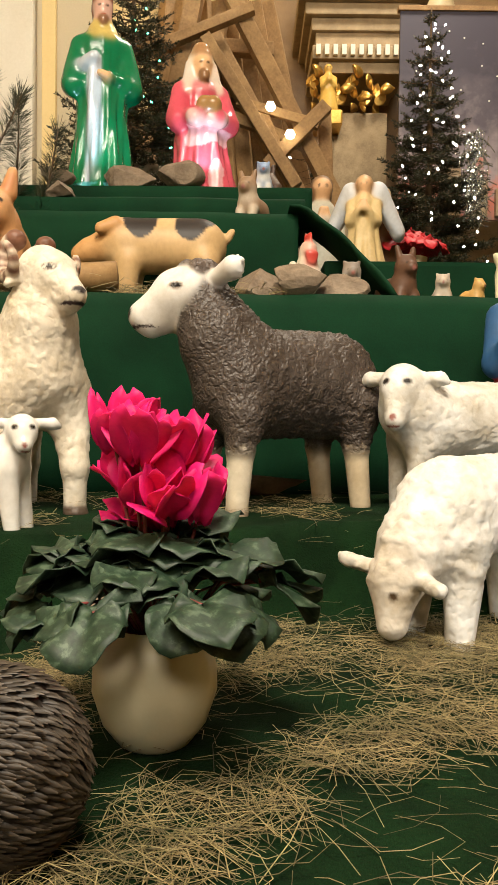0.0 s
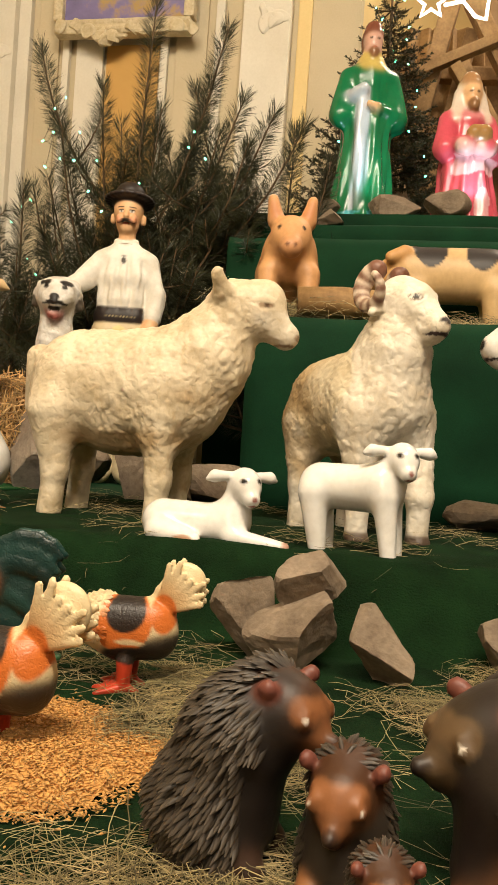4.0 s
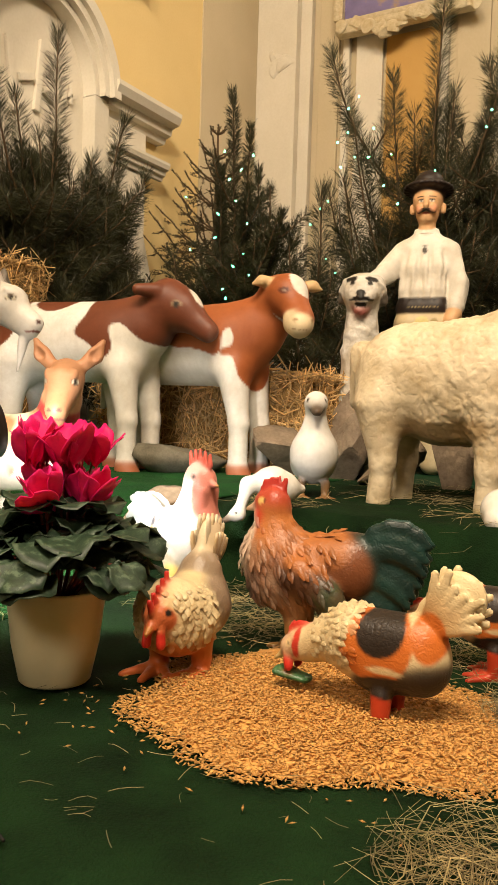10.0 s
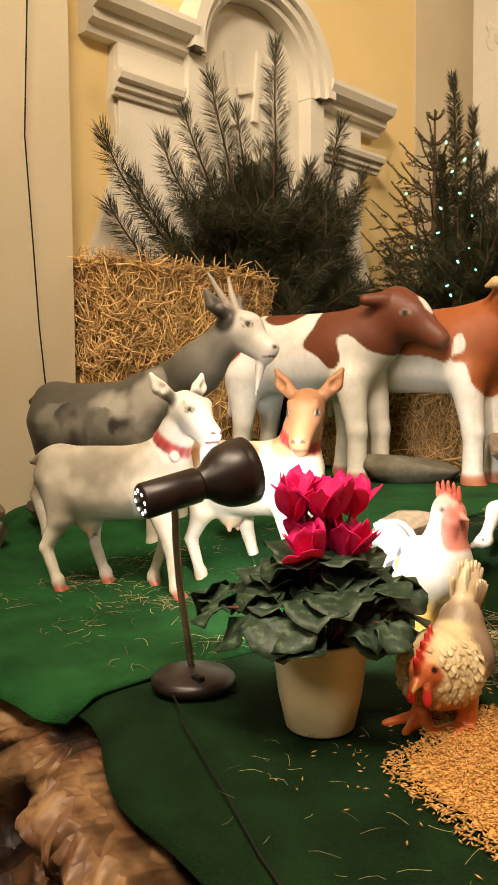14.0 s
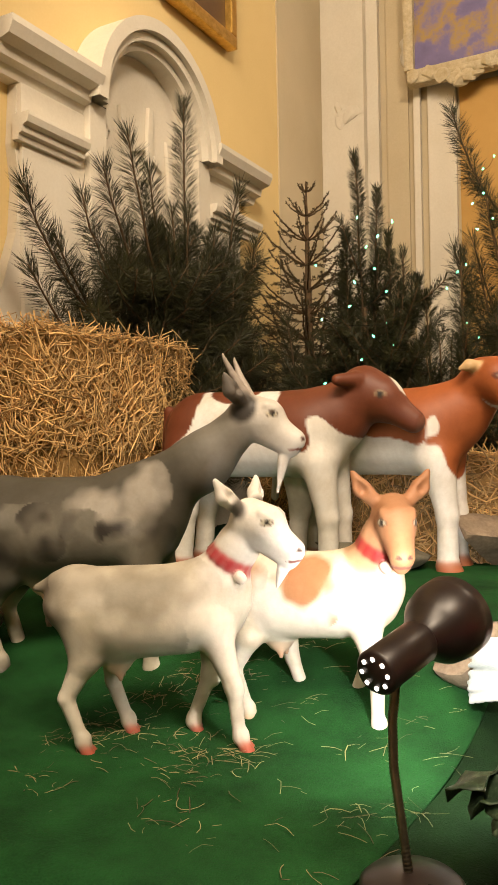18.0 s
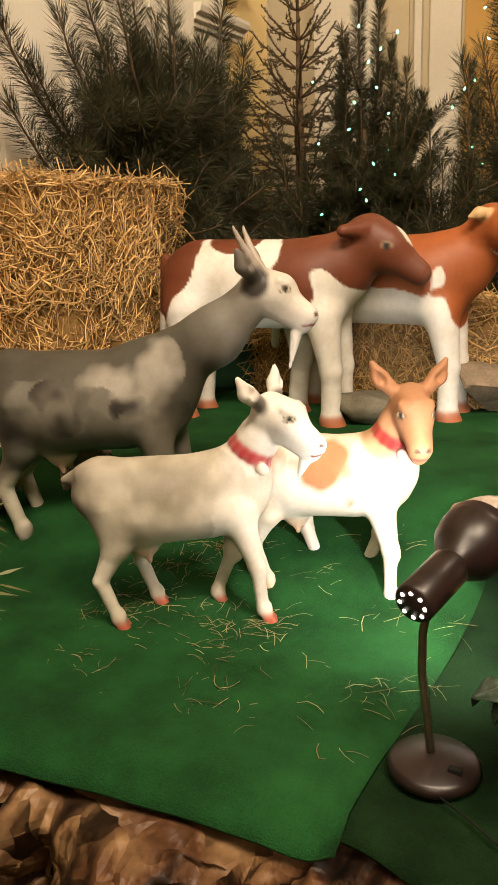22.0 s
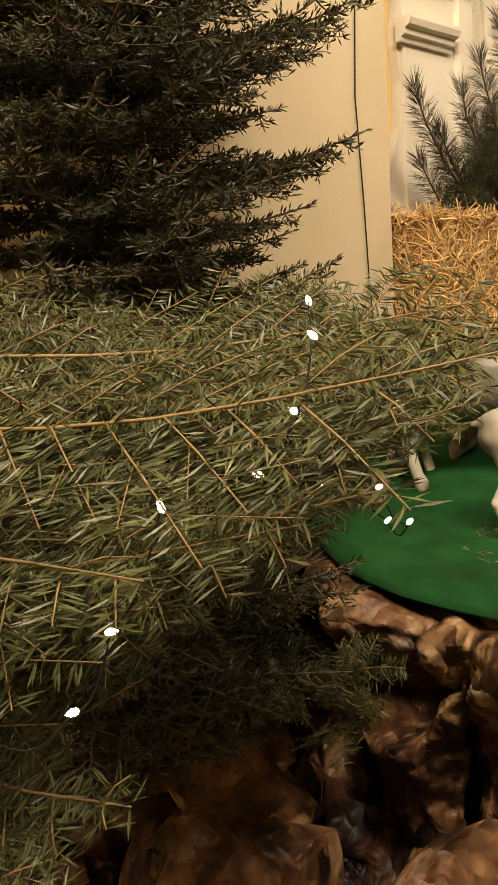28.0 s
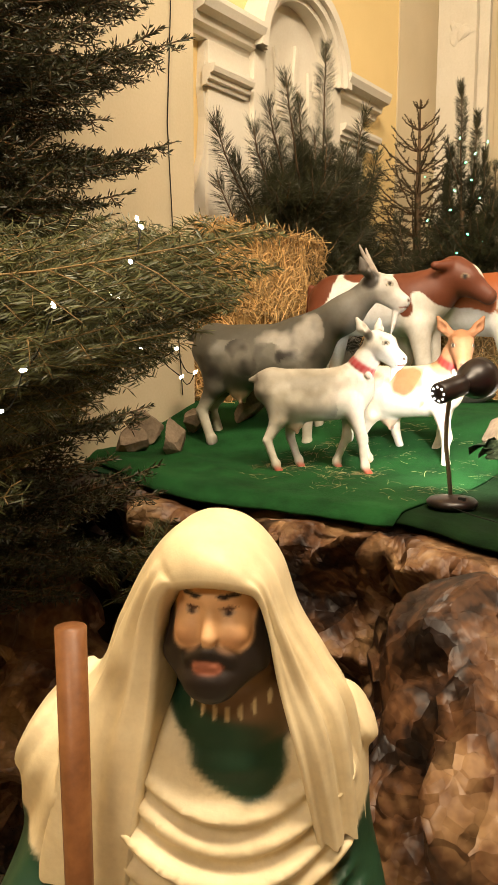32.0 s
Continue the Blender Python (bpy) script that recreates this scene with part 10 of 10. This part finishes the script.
part("tail_tube", tube_mesh("tail_tube", [(0.07, 0, 0.05), (0.16, 0, 0.1), (0.28, 0, 0.08), (0.36, 0, 0.02), (0.35, 0, -0.12), (0.28, 0, -0.1), (0.2, 0, 0.0), (0.08, 0, -0.02)], 0.011, 6), STAR_WHITE, star)
part("star_bracket", tube_mesh("star_bracket", [(0.0, 0.02, 0.1), (0.0, 0.2, 0.35), (0.0, 0.6, 0.4)], 0.008, 6), CORD, star)
for x, z in ((0.12, 3.5), (0.25, 3.32)):
    ob = part("stable_lamp", mesh_of("stable_lamp", *lathe([(0, -0.03), (0.025, -0.02), (0.034, 0.0), (0.02, 0.03), (0, 0.035)], 14), smooth=True), glow("lit_stable_bulb", (1.0, 0.85, 0.55), 18))
    ob.matrix_world = pose(x, 5.35, z)
    tagged(ob, "lit warm bulb hanging on a stable beam", "light bulb", "stable bulbs")

# ---- carved altar behind ----
altar = base("side_altar", pose(0.95, 7.55, 0), "carved brown stone altar with gilded capitals", "altar")
for z0, z1, o, n in ((5.05, 5.16, 0.56, "cornice"), (4.95, 5.049, 0.5, "cornice"), (4.84, 4.949, 0.44, "cornice"), (4.72, 4.839, 0.4, "frieze"), (4.6, 4.719, 0.43, "frieze"), (4.5, 4.599, 0.37, "architrave"), (0.0, 4.2, 0.26, "column_block")):
    part(n, box_bm(-o, -o, z0, o, o, z1, 0.015), OLD_STONE, altar)
    part(n, box_bm(o * 0.9 + 0.2, -o * 0.4, z0, o * 0.9 + 1.3, o, z1, 0.015), OLD_STONE, altar)
for i in range(11):
    part("dentil", box_bm(-0.4 + i * 0.075, -0.47, 4.62, -0.36 + i * 0.075, -0.432, 4.71, 0.004), WHITE_WALL, altar, "cream dentil")
for x in (-0.3, 0.05, 0.75):
    for i in range(14):
        ob = part("gilt_leaf", stone_mesh(240 + i, (0.035, 0.025, 0.05), 4), GILT, altar, smooth=True)
        ob.matrix_basis = pose(x + 0.13 * math.sin(i * 2.4), -0.32 - 0.05 * math.cos(i), 4.22 + 0.02 * i, 0, i * 50, i * 30)
c = robed("cherub", None, 0.42, (0.7, 0.45, 0.1), (0.6, 0.36, 0.08), "", skin=(0.7, 0.46, 0.12))
c.stand("cherub_statue", pose(0.66, 7.1, 4.12, 0, 0, -90), GLOSSY, "gilded cherub statue on the altar", "cherub statue", voxel=0.012)
ob = part("cherub_bracket", box_bm(-0.12, -0.1, 0.0, 0.12, 0.25, 0.12, 0.02), GILT)
ob.matrix_world = pose(0.66, 7.1, 3.998)
tagged(ob, "gilded bracket below the cherub", "bracket")
for x, h, lean in ((0.7, 0.8, 25), (1.25, 0.9, -12), (1.7, 0.7, 15)):
    c = robed("figure", None, h, (0.5, 0.4, 0.24), (0.42, 0.34, 0.2), "", skin=(0.5, 0.4, 0.25))
    c.stand("stone_figure_statue", pose(x, 7.5, 5.165, 0, 0, -90 + lean), PLASTER, "pale stone figure on the altar cornice", "statue", voxel=0.022)
part("back_panel", box_bm(-0.9, 0.6, 0.0, 2.6, 0.9, 7.0, 0.02), matter("brown_marble", (0.16, 0.09, 0.04), (0.34, 0.22, 0.1), 3.0, 0.35, 0.1), altar)

# ---- painted night backdrop ----
NIGHT = sky_paint("night_sky_paint", [(0.2, (0.3, 0.24, 0.2)), (0.36, (0.62, 0.2, 0.13)), (0.46, (0.36, 0.3, 0.32)), (0.75, (0.1, 0.085, 0.11)), (0.95, (0.05, 0.042, 0.065))], 2, 0.55, -0.25)
drop = base("painted_backdrop", pose(2.6, 6.65, 3.1), "painted night sky backdrop with a red horizon", "backdrop", kind="structure")
part("canvas", box_bm(-1.4, 0.0, 0.0, 1.6, 0.04, 1.68), NIGHT, drop)
part("batten", box_bm(-1.42, -0.02, 1.681, 1.62, 0.05, 1.72, 0.005), WOOD, drop, "wooden batten along the top")
r9 = random.Random(9)
dot = mesh_of("painted_star", *lathe([(0.0, 0.0), (0.008, 0.0), (0.008, 0.003), (0.0, 0.003)], 6))
dot.materials.append(matter("white_dots", (0.8, 0.78, 0.7), (0.85, 0.83, 0.76), 10.0, 0.6, 0.0))
for i in range(26):
    ob = part("painted_star", dot, None, drop)
    ob.matrix_basis = pose(r9.uniform(-1.3, 0.2), -0.0035, r9.uniform(0.9, 1.6), 90, 0, 0)
for i in range(8):
    bm = box_bm(0, -0.06, 0, r9.uniform(0.12, 0.22), -0.002, r9.uniform(0.2, 0.42), 0.004)
    ob = part("town_house", bm, matter("painted_house", (0.3, 0.22, 0.14), (0.5, 0.38, 0.24), 14.0, 0.7, 0.1) if i == 0 else bpy.data.materials["painted_house"], drop, "small painted house front")
    ob.matrix_basis = pose(-1.3 + i * 0.23, 0, 0.02)
water = part("tinsel_curtain", strands(160, lambda r: ((r.uniform(1.58, 1.68), r.uniform(5.9, 5.94), r.uniform(2.9, 3.5)), (0, -1, 0)), 0.2, 0.004, 77, 0.1), matter("silver_tinsel", (0.4, 0.42, 0.42), (0.7, 0.74, 0.74), 20.0, 0.2, 0.0, metal=0.9))
tagged(water, "hanging silver tinsel by the backdrop", "tinsel", kind="stuff")

# ---- poinsettia and grave candles on the right ----
pot = base("poinsettia", pose(0.76, 3.85, 2.1), "red poinsettia plant on the green stage", "plant")
part("pot", mesh_of("pot", *lathe([(0, 0), (0.06, 0), (0.08, 0.12), (0.075, 0.12), (0, 0.11)], 20), smooth=True), POT, pot)
RED_LEAF = matter("red_bract", (0.35, 0.01, 0.015), (0.55, 0.02, 0.03), 20.0, 0.5, 0.1)
for i in range(26):
    a = i * 2.4
    r = 0.16 * math.sqrt(i / 26)
    me = LEAVES[i % 6].copy()
    me.materials.clear()
    me.materials.append(RED_LEAF)
    ob = part("bract", me, None, pot)
    ob.matrix_basis = Matrix.Translation((r * math.cos(a), r * math.sin(a), 0.25 - r * 0.5)) @ Matrix.Rotation(a, 4, "Z") @ Matrix.Rotation(0.5, 4, "Y")
post = base("wooden_post", pose(0.93, 3.0, 1.85), "cream turned wooden fence post", "post")
for i in range(2):
    ob = part("baluster", mesh_of("baluster", *lathe([(0, 0), (0.03, 0), (0.03, 0.02), (0.02, 0.05), (0.024, 0.14), (0.018, 0.17), (0.03, 0.2), (0.03, 0.22), (0, 0.22)], 16), smooth=True), POT, post)
    ob.matrix_basis = pose(i * 0.08, 0, 0)
# hanging cable on the pier
ob = part("hanging_cable", tube_mesh("hanging_cable", [(-3.385, 1.42, 3.6), (-3.38, 1.43, 3.0), (-3.387, 1.41, 2.5), (-3.38, 1.43, 2.1), (-3.385, 1.45, 1.8), (-3.38, 1.5, 1.25)], 0.0028, 6), CORD)
tagged(ob, "thin black cable hanging down the pier", "cable")

# ---- small spotlights that light the kings and the sheep ----
spot_lamp("king_spot", (-0.7, 3.9, 2.72), (-0.79, 4.28, 3.1), 4, (0.55, 0.95, 1.0), 100, 0.6)
spot_lamp("king_spot", (-0.2, 3.98, 2.72), (-0.27, 4.3, 3.0), 3.5, (0.9, 0.95, 1.0), 100, 0.6)
spot_lamp("sheep_spot", (0.9, 0.55, 1.5), (0.4, 1.7, 1.3), 14, (1.0, 0.93, 0.8), 60, 0.6, 0.05)
